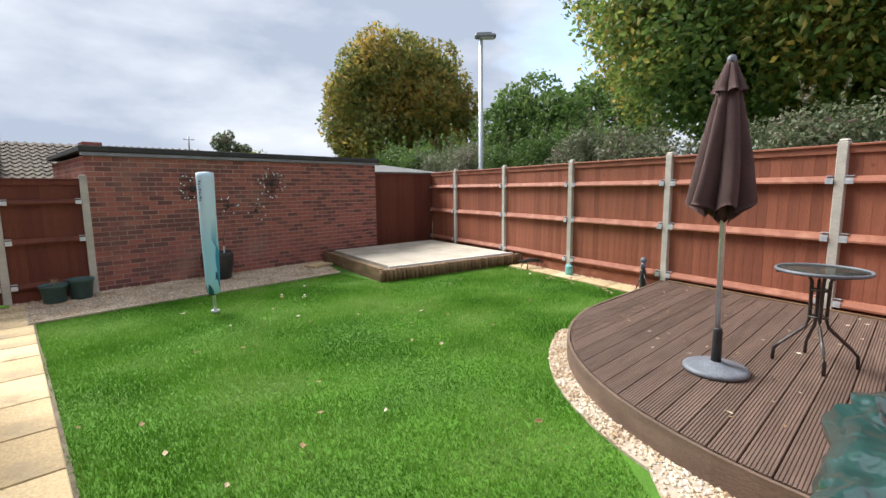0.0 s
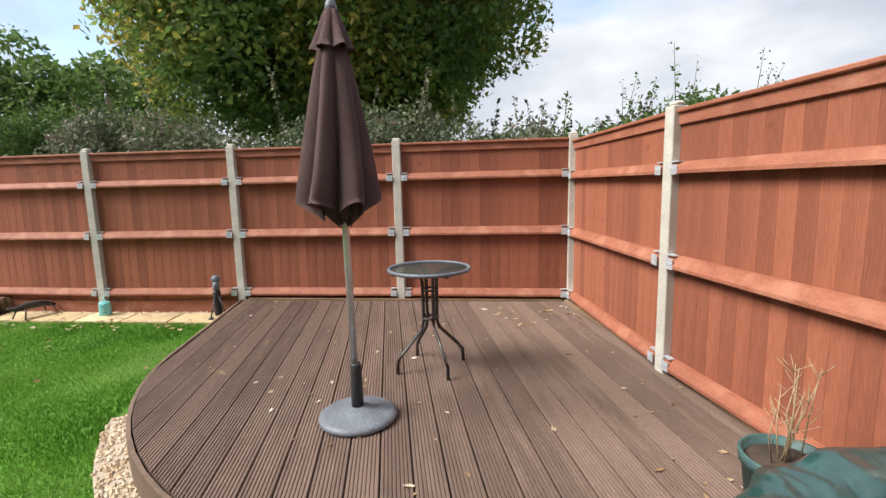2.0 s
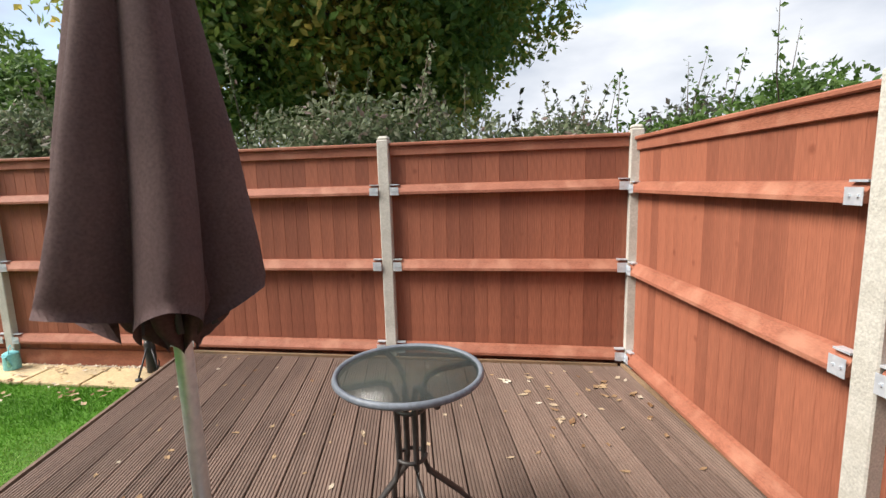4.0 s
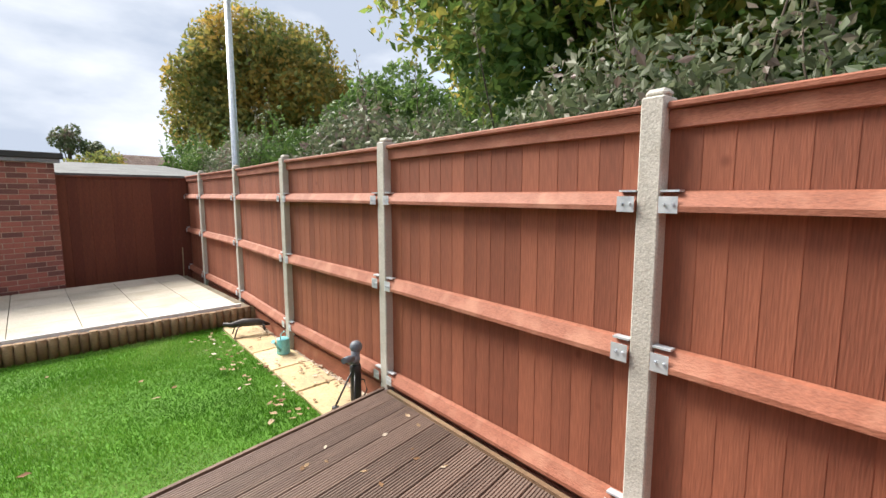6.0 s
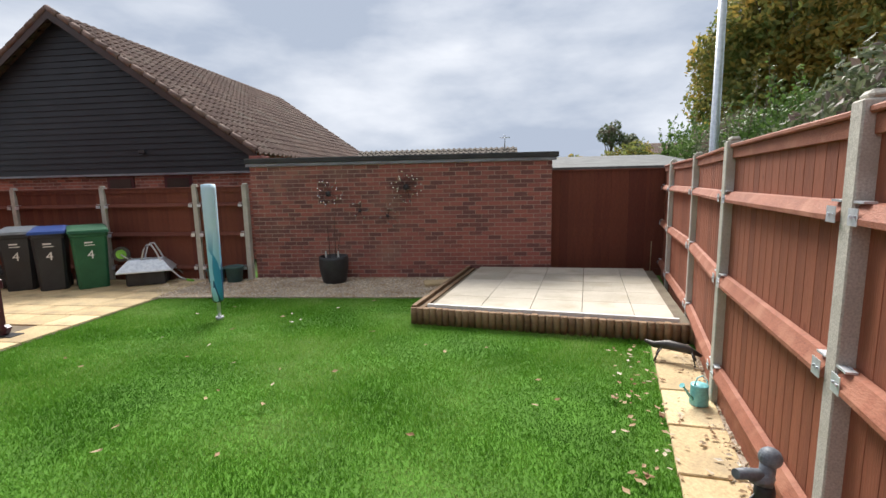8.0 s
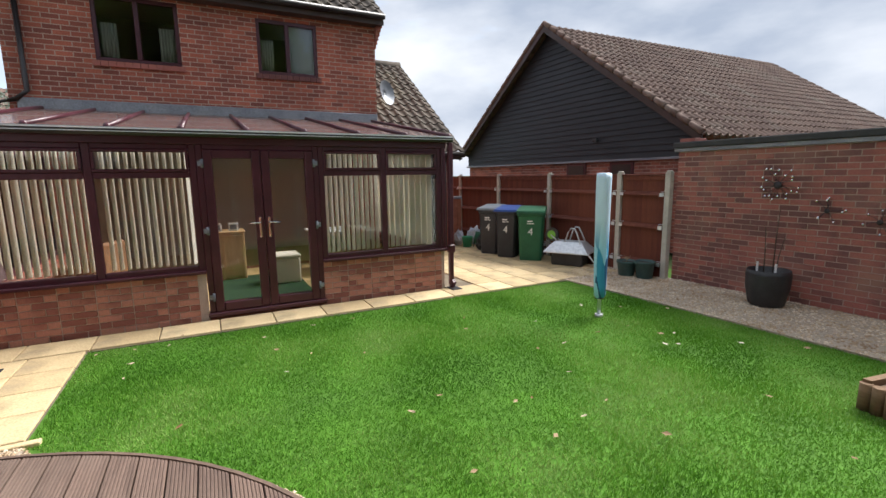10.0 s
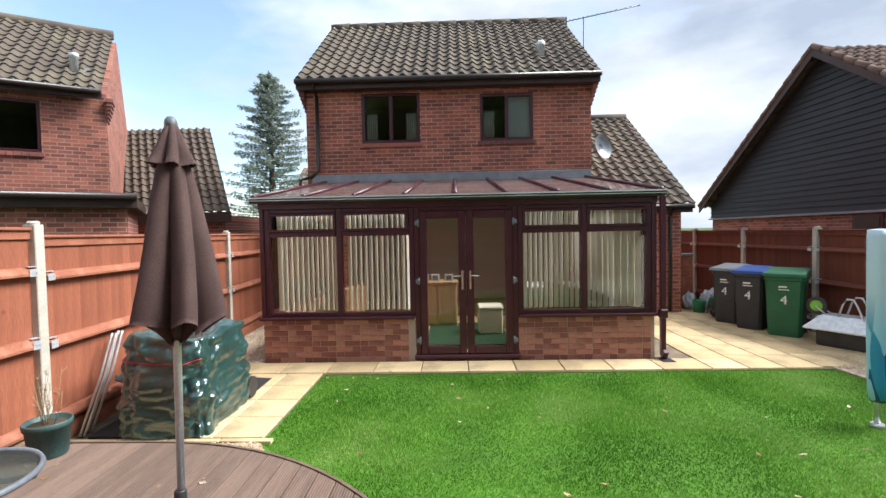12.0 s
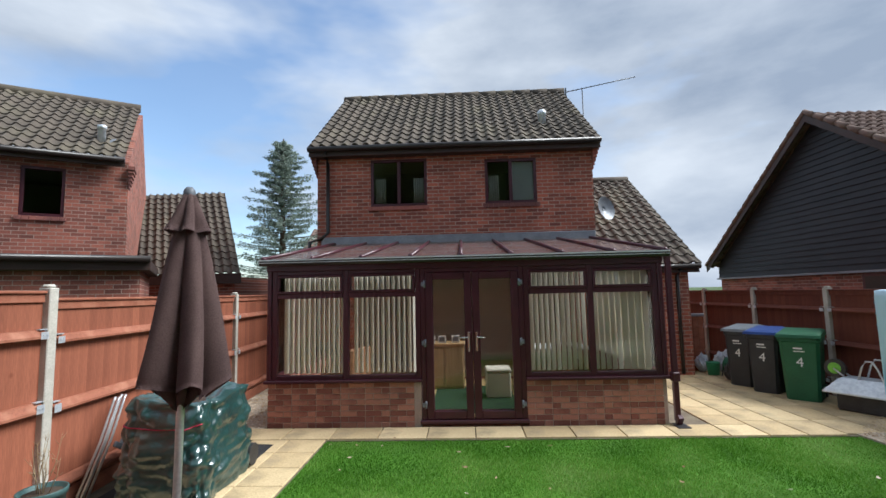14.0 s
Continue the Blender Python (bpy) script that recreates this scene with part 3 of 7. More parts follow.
part("rear_wall", boxed(-8.9, HY0, 0, -8.6, HY1, EAVE), M_BRICK_HY, house)


def tiled_roof(name, p0, along, up, width, slope, material, parent, tile=0.225, gauge=0.30, thick=0.035):
    """Rolled tiles laid in lapped courses over a slope, as one skin."""
    p0, along, up = Vector(p0), Vector(along).normalized(), Vector(up).normalized()
    nrm = along.cross(up).normalized()
    if nrm.z < 0:
        nrm = -nrm
    nx = max(2, round(width / tile)) * 8
    rows = max(2, round(slope / gauge))
    g = slope / rows
    vs, fs = [], []
    for r in range(rows):
        jit = random.Random(r).uniform(-0.01, 0.01)
        for e, lift in ((0.0, 0.0), (0.0, 0.034), (g * 1.02, 0.006)):
            for i in range(nx + 1):
                ph = (i / 8) % 1.0
                roll = 0.045 * math.sin(math.pi * ph / 0.55) if ph < 0.55 else -0.012 * math.sin(math.pi * (ph - 0.55) / 0.45)
                p = p0 + along * (width * i / nx) + up * (r * g + e + jit * (e == 0)) + nrm * ((roll if lift else roll - 0.012) + lift)
                vs.append(tuple(p))
        b = r * 3 * (nx + 1)
        for q in range(2):
            for i in range(nx):
                a = b + q * (nx + 1) + i
                fs.append((a, a + 1, a + nx + 2, a + nx + 1))
    return mesh_of(name, vs, fs, material, parent, smooth=False)


R_UP = Vector((-5.8 - (HX + 0.25), 0, 7.12 - (EAVE + 0.02)))
roof = tiled_roof("roof", (HX + 0.25, HY0 - 0.12, EAVE + 0.02), (0, 1, 0), R_UP, HY1 - HY0 + 0.24, R_UP.length, M_TILE, house)
roof2 = tiled_roof("roof", (-8.85, HY0 - 0.12, EAVE + 0.02), (0, 1, 0), Vector((3.05, 0, 2.32)), HY1 - HY0 + 0.24, Vector((3.05, 0, 2.32)).length, M_TILE, house)
bm = bmesh.new()
for k in range(13):
    yy = HY0 - 0.14 + k * 0.46
    tube(bm, [(-5.8, yy, 7.10), (-5.8, yy + 0.47, 7.11)], [0.115, 0.125], 12)
part("ridge_tiles", bm, M_TILE, house)
part("soffit", boxed(HX, HY0 - 0.1, EAVE - 0.16, HX + 0.2, HY1 + 0.1, EAVE - 0.12), M_FASCIA, house)
part("fascia", boxed(HX + 0.2, HY0 - 0.12, EAVE - 0.16, HX + 0.225, HY1 + 0.12, EAVE + 0.03), M_FASCIA, house)
bm = bmesh.new()
tube(bm, [(HX + 0.285, HY0 - 0.12, EAVE - 0.02), (HX + 0.285, HY1 + 0.12, EAVE - 0.02)], 0.055, 10)
part("gutter", bm, M_GUTTER, house)
bm = bmesh.new()
tube(bm, [(HX + 0.28, HY0 + 0.24, EAVE - 0.06), (HX + 0.07, HY0 + 0.24, EAVE - 0.28), (HX + 0.07, HY0 + 0.24, 3.05), (HX + 0.09, HY0 + 0.1, 2.92), (HX + 0.12, HY0 - 0.12, 2.86), (HX + 0.12, HY0 - 0.14, 2.3)], 0.036, 10)
part("downpipe", bm, M_GUTTER, house)
# stepped brick corbels under the eaves
for s, yy in ((-1, HY0), (1, HY1)):
    bm = bmesh.new()
    for k in range(6):
        box(bm, HX - 0.3, min(yy, yy + s * 0.02 * (k + 1)), EAVE - 0.55 + k * 0.075, HX + 0.03 + 0.02 * k, max(yy, yy + s * 0.02 * (k + 1)), EAVE - 0.55 + (k + 1) * 0.075 - 0.006)
    part("corbel", bm, M_BRICK, house)


def window(name, x, y0, y1, z0, z1, panes, parent, label, blind=True, deep=0.09, glass=None):
    """A framed window across y that faces +x."""
    w = new(name)
    w.parent = parent
    w["label"] = label
    fr = 0.06
    bm = bmesh.new()
    box(bm, x - deep, y0, z0, x - 0.02, y1, z0 + fr, 0.006)
    box(bm, x - deep, y0, z1 - fr, x - 0.02, y1, z1, 0.006)
    box(bm, x - deep, y0, z0 + fr, x - 0.02, y0 + fr, z1 - fr, 0.006)
    box(bm, x - deep, y1 - fr, z0 + fr, x - 0.02, y1, z1 - fr, 0.006)
    for k in range(1, panes):
        ym = y0 + (y1 - y0) * k / panes
        box(bm, x - deep, ym - 0.035, z0 + fr, x - 0.015, ym + 0.035, z1 - fr, 0.006)
    part("window_frame", bm, M_UPVC, w)
    for k in range(panes):
        a, b = y0 + (y1 - y0) * k / panes, y0 + (y1 - y0) * (k + 1) / panes
        g = part("pane", boxed(x - 0.06, a + 0.045, z0 + fr - 0.01, x - 0.054, b - 0.045, z1 - fr + 0.01), glass or M_GLASS_D, w)
        g.visible_shadow = False
    bm = bmesh.new()
    n = max(2, round((y1 - y0 + 0.1) / 0.11))
    for k in range(n):
        yy = y0 - 0.05 + (y1 - y0 + 0.1) * k / n
        box(bm, x - 0.05, yy + 0.003, z0 - 0.085, x + 0.045, yy + (y1 - y0 + 0.1) / n - 0.004, z0 - 0.004, 0.003)
    part("window_sill", bm, M_BRICK, w, "red brick-on-edge sill")
    return w


for k, (a, b, c, d) in enumerate(WIN):
    window("window_%d" % (k + 1), HX, a, b, c, d, 2, house, "dark brown framed bedroom window with two lights")
# rooms behind the upper windows
bm = bmesh.new()
for (a, b, c, d) in WIN:
    box(bm, HX - 2.4, a - 0.5, c - 1.0, HX - 2.35, b + 0.5, d + 0.3)
    box(bm, HX - 2.4, a - 0.5, c - 1.05, HX - 0.31, b + 0.5, c - 1.0)
    box(bm, HX - 2.4, a - 0.5, d + 0.3, HX - 0.31, b + 0.5, d + 0.35)
    box(bm, HX - 2.4, a - 0.55, c - 1.0, HX - 0.31, a - 0.5, d + 0.3)
    box(bm, HX - 2.4, b + 0.5, c - 1.0, HX - 0.31, b + 0.55, d + 0.3)
part("bedroom_walls", bm, M_INSIDE, house)

# ---- conservatory ----
con = thing("conservatory", 0, 0, 0, 0, "rosewood conservatory on a brick dwarf wall", "conservatory", kind="structure")
CW = 5.38
SILL, HEAD = 0.62, 2.12
DL, DR = 2.12, 3.53
part("dwarf_core", boxed(-0.2, 0.008, -0.03, -0.008, DL - 0.01, SILL - 0.03), M_MORTAR, con)
part("dwarf_core", boxed(-0.2, DR + 0.01, -0.03, -0.008, CW - 0.008, SILL - 0.03), M_MORTAR, con)
part("side_wall", boxed(HX, 0.0, -0.03, -0.2, 0.2, SILL - 0.03), M_BRICK_HX, con)
part("side_wall", boxed(HX, CW - 0.2, -0.03, -0.2, CW, SILL - 0.03), M_BRICK_HX, con)
bm = bmesh.new()
box(bm, -0.1, 0, 0, 0.0, 0.215, 0.065, 0.003)
me_cb = bpy.data.meshes.new("brick")
bm.to_mesh(me_cb)
bm.free()
me_cb.materials.append(M_BRICK_C)
bm = bmesh.new()
box(bm, -0.1, 0, 0, 0.0, 0.1025, 0.065, 0.003)
me_ch = bpy.data.meshes.new("brick")
bm.to_mesh(me_ch)
bm.free()
me_ch.materials.append(M_BRICK_C)
rng = random.Random(5)
for y0, y1 in ((0.0, DL), (DR, CW)):
    for r in range(8):
        z = -0.01 + r * 0.0755
        yy, k = y0, r % 2
        while yy + 0.1025 <= y1 + 0.001:
            long = k % 2 == 0 and yy + 0.215 <= y1
            piece("brick", me_cb if long else me_ch, pose(rng.uniform(-0.001, 0.002), yy, z), con)
            yy += 0.225 if long else 0.1125
            k += 1
part("sill", boxed(-0.14, -0.05, SILL - 0.035, 0.055, DL, SILL + 0.005, 0.008), M_UPVC, con)
part("sill", boxed(-0.14, DR, SILL - 0.035, 0.055, CW + 0.05, SILL + 0.005, 0.008), M_UPVC, con)


def glazed_bay(y0, y1, idx):
    """Two lights side by side, each with a top-hung fanlight."""
    w = new("window_bay")
    w.parent = con
    w["label"] = "rosewood framed window with fanlights over fixed panes"
    ym = (y0 + y1) / 2
    TR = 1.77
    bm = bmesh.new()
    for a, b in ((y0, y0 + 0.075), (ym - 0.04, ym + 0.04), (y1 - 0.075, y1)):
        box(bm, -0.09, a, SILL, -0.01, b, HEAD, 0.008)
    for a, b in ((y0 + 0.075, ym - 0.04), (ym + 0.04, y1 - 0.075)):
        box(bm, -0.09, a, SILL, -0.012, b, SILL + 0.065, 0.008)
        box(bm, -0.09, a, HEAD - 0.06, -0.012, b, HEAD, 0.008)
        box(bm, -0.09, a, TR - 0.035, -0.012, b, TR + 0.035, 0.008)
    part("window_frame", bm, M_UPVC, w)
    for a, b in ((y0 + 0.075, ym - 0.04), (ym + 0.04, y1 - 0.075)):
        bm = bmesh.new()
        for p, q, r, s in ((a, b, TR + 0.035, TR + 0.07), (a, b, HEAD - 0.095, HEAD - 0.06), (a, a + 0.035, TR + 0.07, HEAD - 0.095), (b - 0.035, b, TR + 0.07, HEAD - 0.095)):
            box(bm, -0.06, p, r, 0.006, q, s, 0.008)
        part("fanlight_sash", bm, M_UPVC, w)
        for r, s in ((SILL + 0.06, TR - 0.03), (TR + 0.065, HEAD - 0.09)):
            g = part("pane", boxed(-0.052, a - 0.005, r, -0.046, b + 0.005, s), M_GLASS, w)
            g.visible_shadow = False


glazed_bay(0.04, DL, 0)
glazed_bay(DR, CW - 0.04, 1)
part("corner_post", boxed(-0.12, -0.02, SILL + 0.005, 0.012, 0.04, HEAD + 0.03, 0.01), M_UPVC, con)
part("corner_post", boxed(-0.12, CW - 0.04, SILL + 0.005, 0.012, CW + 0.02, HEAD + 0.03, 0.01), M_UPVC, con)
# side glazing
for yy in (0.0, CW - 0.06):
    w = new("side_window")
    w.parent = con
    bm = bmesh.new()
    for k in range(5):
        xx = -0.12 - k * (2.8 / 4)
        box(bm, xx - 0.07, yy, SILL, xx, yy + 0.06, HEAD, 0.006)
    for a, b in ((SILL - 0.03, SILL + 0.06), (1.74, 1.80), (HEAD - 0.06, HEAD + 0.03)):
        box(bm, -2.98, yy + 0.003, a, -0.125, yy + 0.057, b, 0.004)
    part("window_frame", bm, M_UPVC, w)
    for k in range(4):
        xx = -0.19 - k * (2.8 / 4)
        g = part("pane", boxed(xx - 0.63, yy + 0.027, SILL + 0.06, xx, yy + 0.033, HEAD - 0.06), M_GLASS, w)
        g.visible_shadow = False

# french doors
doors = new("door_1")
doors.parent = con
doors["label"] = "rosewood french doors, closed, with full-length glass"
bm = bmesh.new()
box(bm, -0.09, DL, 0.06, 0.004, DL + 0.07, HEAD, 0.008)
box(bm, -0.09, DR - 0.07, 0.06, 0.004, DR, HEAD, 0.008)
box(bm, -0.09, DL + 0.07, HEAD - 0.06, 0.004, DR - 0.07, HEAD, 0.008)
box(bm, -0.12, DL - 0.02, 0.03, 0.05, DR + 0.02, 0.085, 0.01)
part("door_frame", bm, M_UPVC, doors)
part("step", boxed(-0.15, DL - 0.005, -0.03, -0.012, DR + 0.005, 0.028, 0.004), M_BRICK_C, doors)
dm = (DL + DR) / 2
for a, b, s in ((DL + 0.07, dm - 0.004, 1), (dm + 0.004, DR - 0.07, -1)):
    leaf = new("door_leaf")
    leaf.parent = doors
    bm = bmesh.new()
    box(bm, -0.075, a, 0.09, 0.018, a + 0.1, HEAD - 0.062, 0.01)
    box(bm, -0.075, b - 0.1, 0.09, 0.018, b, HEAD - 0.062, 0.01)
    box(bm, -0.075, a + 0.1, 0.09, 0.018, b - 0.1, 0.2, 0.01)
    box(bm, -0.075, a + 0.1, HEAD - 0.165, 0.018, b - 0.1, HEAD - 0.062, 0.01)
    part("stile_frame", bm, M_UPVC, leaf)
    g = part("pane", boxed(-0.032, a + 0.09, 0.19, -0.026, b - 0.09, HEAD - 0.155), M_GLASS, leaf)
    g.visible_shadow = False
    yh = b - 0.05 if s == 1 else a + 0.05
    bm = bmesh.new()
    box(bm, 0.018, yh - 0.016, 0.98, 0.028, yh + 0.016, 1.24, 0.006)
    tube(bm, [(0.028, yh, 1.17), (0.06, yh, 1.17), (0.065, yh - s * 0.03, 1.17), (0.06, yh - s * 0.13, 1.165)], 0.009, 8)
    part("door_handle", bm, M_CHROME, leaf, "polished chrome lever handle")
    yo = a if s == 1 else b
    for zz in (0.28, 1.1, 1.9):
        bm = bmesh.new()
        tube(bm, [(0.022, yo - s * 0.012, zz - 0.05), (0.022, yo - s * 0.012, zz + 0.05)], 0.016, 8)
        box(bm, 0.016, min(yo, yo - s * 0.06), zz - 0.03, 0.026, max(yo, yo - s * 0.06), zz + 0.03, 0.004)
        part("hinge", bm, M_LEAD, leaf)

# roof of the conservatory
RZ0, RZ1 = 2.27, 2.80
part("eaves_beam", boxed(-0.14, -0.03, HEAD + 0.0, 0.02, CW + 0.03, 2.24, 0.006), M_UPVC, con)
bm = bmesh.new()
prof = [(0.02, 2.2), (0.105, 2.2), (0.12, 2.225), (0.12, 2.275), (0.105, 2.285), (0.02, 2.285)]
va = [bm.verts.new((x, -0.1, z)) for x, z in prof]
vb = [bm.verts.new((x, CW + 0.1, z)) for x, z in prof]
for k in range(len(prof)):
    bm.faces.new((va[k], va[(k + 1) % len(prof)], vb[(k + 1) % len(prof)], vb[k]))
bm.faces.new(va[::-1])
bm.faces.new(vb)
bmesh.ops.recalc_face_normals(bm, faces=bm.faces)
part("gutter", bm, M_GUTTER, con)
part("gutter_trim", boxed(0.119, -0.1, 2.262, 0.125, CW + 0.1, 2.278), M_TRIMW, con)
part("gutter_trim", boxed(0.119, -0.1, 2.232, 0.124, CW + 0.1, 2.240), M_TRIMW, con)


def ridge_pt(y, u):
    """A place on the sloping roof: u from 0 at the gutter to 1 at the wall."""
    return Vector((0.02 + u * (HX + 0.04 - 0.02), y, RZ0 + u * (RZ1 - RZ0)))


TL, TRR = 0.55, CW - 0.45
bm = bmesh.new()
q = [ridge_pt(-0.06, 0), ridge_pt(CW + 0.06, 0), ridge_pt(CW - 0.1, 1), ridge_pt(0.1, 1)]
va = [bm.verts.new(p + Vector((0, 0, 0.012))) for p in q]
vb = [bm.verts.new(p - Vector((0, 0, 0.012))) for p in q]
bm.faces.new(va)
bm.faces.new(vb[::-1])
for k in range(4):
    bm.faces.new((vb[k], vb[(k + 1) % 4], va[(k + 1) % 4], va[k]))
bmesh.ops.recalc_face_normals(bm, faces=bm.faces)
part("roof_sheet", bm, M_POLY, con, "tinted polycarbonate roof sheet").visible_shadow = False
for k in range(9):
    yb = -0.06 + (CW + 0.12) * k / 8
    yt = 0.1 + (CW - 0.2) * k / 8
    bm = bmesh.new()
    a, b = ridge_pt(yb, 0), ridge_pt(yt, 1)
    tube(bm, [a + Vector((0.03, 0, 0.025)), b + Vector((0, 0, 0.025))], 0.028, 8)
    bar = part("glazing_bar", bm, M_UPVC, con)
    bm = bmesh.new()
    bmesh.ops.create_uvsphere(bm, u_segments=12, v_segments=8, radius=0.04, matrix=Matrix.Translation(a + Vector((0.03, 0, 0.02))))
    part("end_cap", bm, M_UPVC, bar)
part("flashing", boxed(HX + 0.002, HY0 + 0.1, 2.78, HX + 0.07, HY1 - 0.02, 2.96, 0.01), M_LEAD, con)
# inside of the conservatory
part("inner_floor", boxed(HX, 0.2, 0.0, -0.2, CW - 0.2, 0.055), M_OAK, con)
bm = bmesh.new()
box(bm, HX - 2.5, 0.5, 0.0, HX - 0.31, 4.9, 0.055)
part("inner_floor", bm, M_OAK, house)
bm = bmesh.new()
box(bm, HX - 2.6, 0.3, 0.0, HX - 2.5, 5.1, 2.5)
box(bm, HX - 2.5, 0.3, 0.0, HX - 0.31, 0.45, 2.5)
box(bm, HX - 2.5, 4.95, 0.0, HX - 0.31, 5.1, 2.5)
box(bm, HX - 2.5, 0.45, 2.4, HX - 0.31, 4.95, 2.5)
part("living_room_walls", bm, M_INSIDE, house)

# ---- decking ----
deck = thing("deck", 0, 0, 0, 0, "dark brown grooved timber deck with a curved front edge", "deck", kind="structure")
BW = 0.1485
n_boards = 24
y_first = -0.785
for k in range(n_boards):
    ya, yb = y_first + k * BW, y_first + (k + 1) * BW - 0.006
    prof = []
    G = 8
    for i in range(G):
        g0 = ya + (yb - ya) * i / G
        w = (yb - ya) / G
        prof += [(g0 + 0.0005, DECK_Z - 0.005), (g0 + w * 0.22, DECK_Z), (g0 + w * 0.72, DECK_Z), (g0 + w * 0.94, DECK_Z - 0.005)]
    verts, faces = [], []
    low = [(yb, DECK_Z - 0.028), (ya, DECK_Z - 0.028)]
    ring = prof + low
    for y, z in ring:
        verts.append((deck_x(min(y, 2.79)) + 0.02, y, z))
        verts.append((fence_x(y) - 0.06, y, z))
    m = len(ring)
    for i in range(m):
        j = (i + 1) % m
        faces.append((2 * i, 2 * j, 2 * j + 1, 2 * i + 1))
    faces.append(tuple(2 * i for i in range(m)))
    faces.append(tuple(2 * i + 1 for i in range(m))[::-1])
    mesh_of("deck_board", verts, faces, M_DECK, deck)
edge = [(x, y) for x, y in deck_arc] + [(6.0, 2.8), (7.08, 2.8)]
vs, fs = [], []
for i, (x, y) in enumerate(edge):
    a, b = edge[max(i - 1, 0)], edge[min(i + 1, len(edge) - 1)]
    dx, dy = b[0] - a[0], b[1] - a[1]
    L = math.hypot(dx, dy)
    nx, ny = -dy / L * 0.022, dx / L * 0.022
    vs += [(x, y, -0.02), (x, y, DECK_Z - 0.001), (x + nx, y + ny, DECK_Z - 0.001), (x + nx, y + ny, -0.02)]
for i in range(len(edge) - 1):
    for q in range(4):
        fs.append((4 * i + q, 4 * i + (q + 1) % 4, 4 * i + 4 + (q + 1) % 4, 4 * i + 4 + q))
mesh_of("edge_board", vs, fs, M_DECKSIDE, deck, label="bent brown fascia board")
part("deck_base", slab_poly([(2.86, -0.78)] + [(x + 0.05, y - 0.03) for x, y in deck_arc[1:]] + [(7.0, 2.76), (6.28, -0.78)], -0.02, DECK_Z - 0.034), M_GUTTER, deck)
fr = [(fence_x(2.72) - 0.07, 2.72), (fence_x(-0.75) - 0.07, -0.75)]
part("fence_batten", slab_poly([(fr[0][0] - 0.03, fr[0][1]), fr[0], fr[1], (fr[1][0] - 0.03, fr[1][1])], DECK_Z - 0.02, DECK_Z + 0.018), M_TIMBER, deck)
part("fence_batten", slab_poly([(6.22, -0.80), (2.82, -0.745), (2.82, -0.72), (6.22, -0.775)], DECK_Z - 0.02, DECK_Z + 0.02), M_TIMBER, deck)


# ---- paving ----
def paving(name, slabs, material, label, z=0.012, thick=0.05):
    e = thing(name, 0, 0, 0, 0, label, "paving", kind="structure")
    for pts in slabs:
        bm = slab_poly(pts, z - thick, z)
        cx, cy = sum(p[0] for p in pts) / len(pts), sum(p[1] for p in pts) / len(pts)
        bmesh.ops.translate(bm, verts=bm.verts, vec=(-cx, -cy, 0))
        bmesh.ops.bevel(bm, geom=[ed for ed in bm.edges if all(v.co.z > z - 0.001 for v in ed.verts)], offset=0.006, segments=1, affect='EDGES')
        part("paving_slab", bm, material, e).matrix_basis = pose(cx, cy, 0)
    return e


def rect(x0, y0, x1, y1, g=0.006):
    return [(x0 + g, y0 + g), (x1 - g, y0 + g), (x1 - g, y1 - g), (x0 + g, y1 - g)]


rows = [rect(0.07, -0.82 + 0.607 * k, 0.54, -0.82 + 0.607 * (k + 1)) for k in range(11)]
rows += [rect(0.56 + 0.455 * i, 0.06 + 0.46 * j, 0.56 + 0.455 * (i + 1), 0.06 + 0.46 * (j + 1)) for i in range(4) for j in range(2)]
rows += [rect(2.39, -0.76 + 0.46 * k, 2.46 if k > 1 else 2.74, -0.76 + 0.46 * (k + 1)) for k in range(4)]
rng = random.Random(2)
y = 5.86
r = 0
while y < 8.5:
    h = (0.45, 0.6, 0.45, 0.6)[r % 4]
    x = 0.54 + (0.0 if y < 7.0 else -0.04)
    k = 0
    while x > -4.6:
        w = rng.choice((0.45, 0.6, 0.75, 0.6))
        if y < 8.62:
            rows.append(rect(x - w, y, x, min(y + h, 8.62), 0.008))
        x -= w
        k += 1
    y += h
paving("pavement", rows, M_PAVE, "buff concrete paving slabs with dark joints round the conservatory")
structure(part("pavement_bed", slab_poly([(-4.8, 5.4), (0.55, 5.4), (0.55, 8.64), (-4.8, 8.62)], -0.045, -0.006), M_JOINT), "sandy bed under the paving slabs", "paving")
structure(part("path_bed", slab_poly([(0.04, -0.85), (2.78, -0.8), (2.78, 0.1), (2.46, 0.98), (0.56, 0.99), (0.56, 6.0), (0.04, 6.0)], -0.019, -0.008), M_JOINT), "sandy bed under the garden path", "paving")
steps = []
for k in range(5):
    ya, yb = 3.0 + k * 0.56, 3.0 + (k + 1) * 0.56
    xa, xb = fence_x(ya) - 0.46, fence_x(yb) - 0.46
    steps.append([(xa + 0.005, ya + 0.01), (xa + 0.36, ya - 0.03), (xb + 0.36, yb - 0.05), (xb + 0.005, yb - 0.01)])
paving("stepping_path", steps, M_PAVE, "row of buff slabs strewn with leaves along the fence", 0.008, 0.03)
part("ground_sheet", slab_poly([(0.62, -0.66), (2.36, -0.6), (2.38, 0.43), (0.75, 0.40)], -0.006, 0.0165), mat("black_weed_sheet", (0.02, 0.021, 0.024), (0.03, 0.03, 0.033), 0.8, 4, 60, 0.4))
tagged(bpy.data.objects["ground_sheet"], "black weed-control sheet laid under the covered barbecue", "ground sheet")

# raised patio
patio = thing("raised_patio", 0, 0, 0, 0, "raised pale stone patio edged with timber", "patio", kind="structure")
PF = [(4.78, 6.36), (7.80, 5.86), (8.33, 8.95), (5.25, 9.06)]


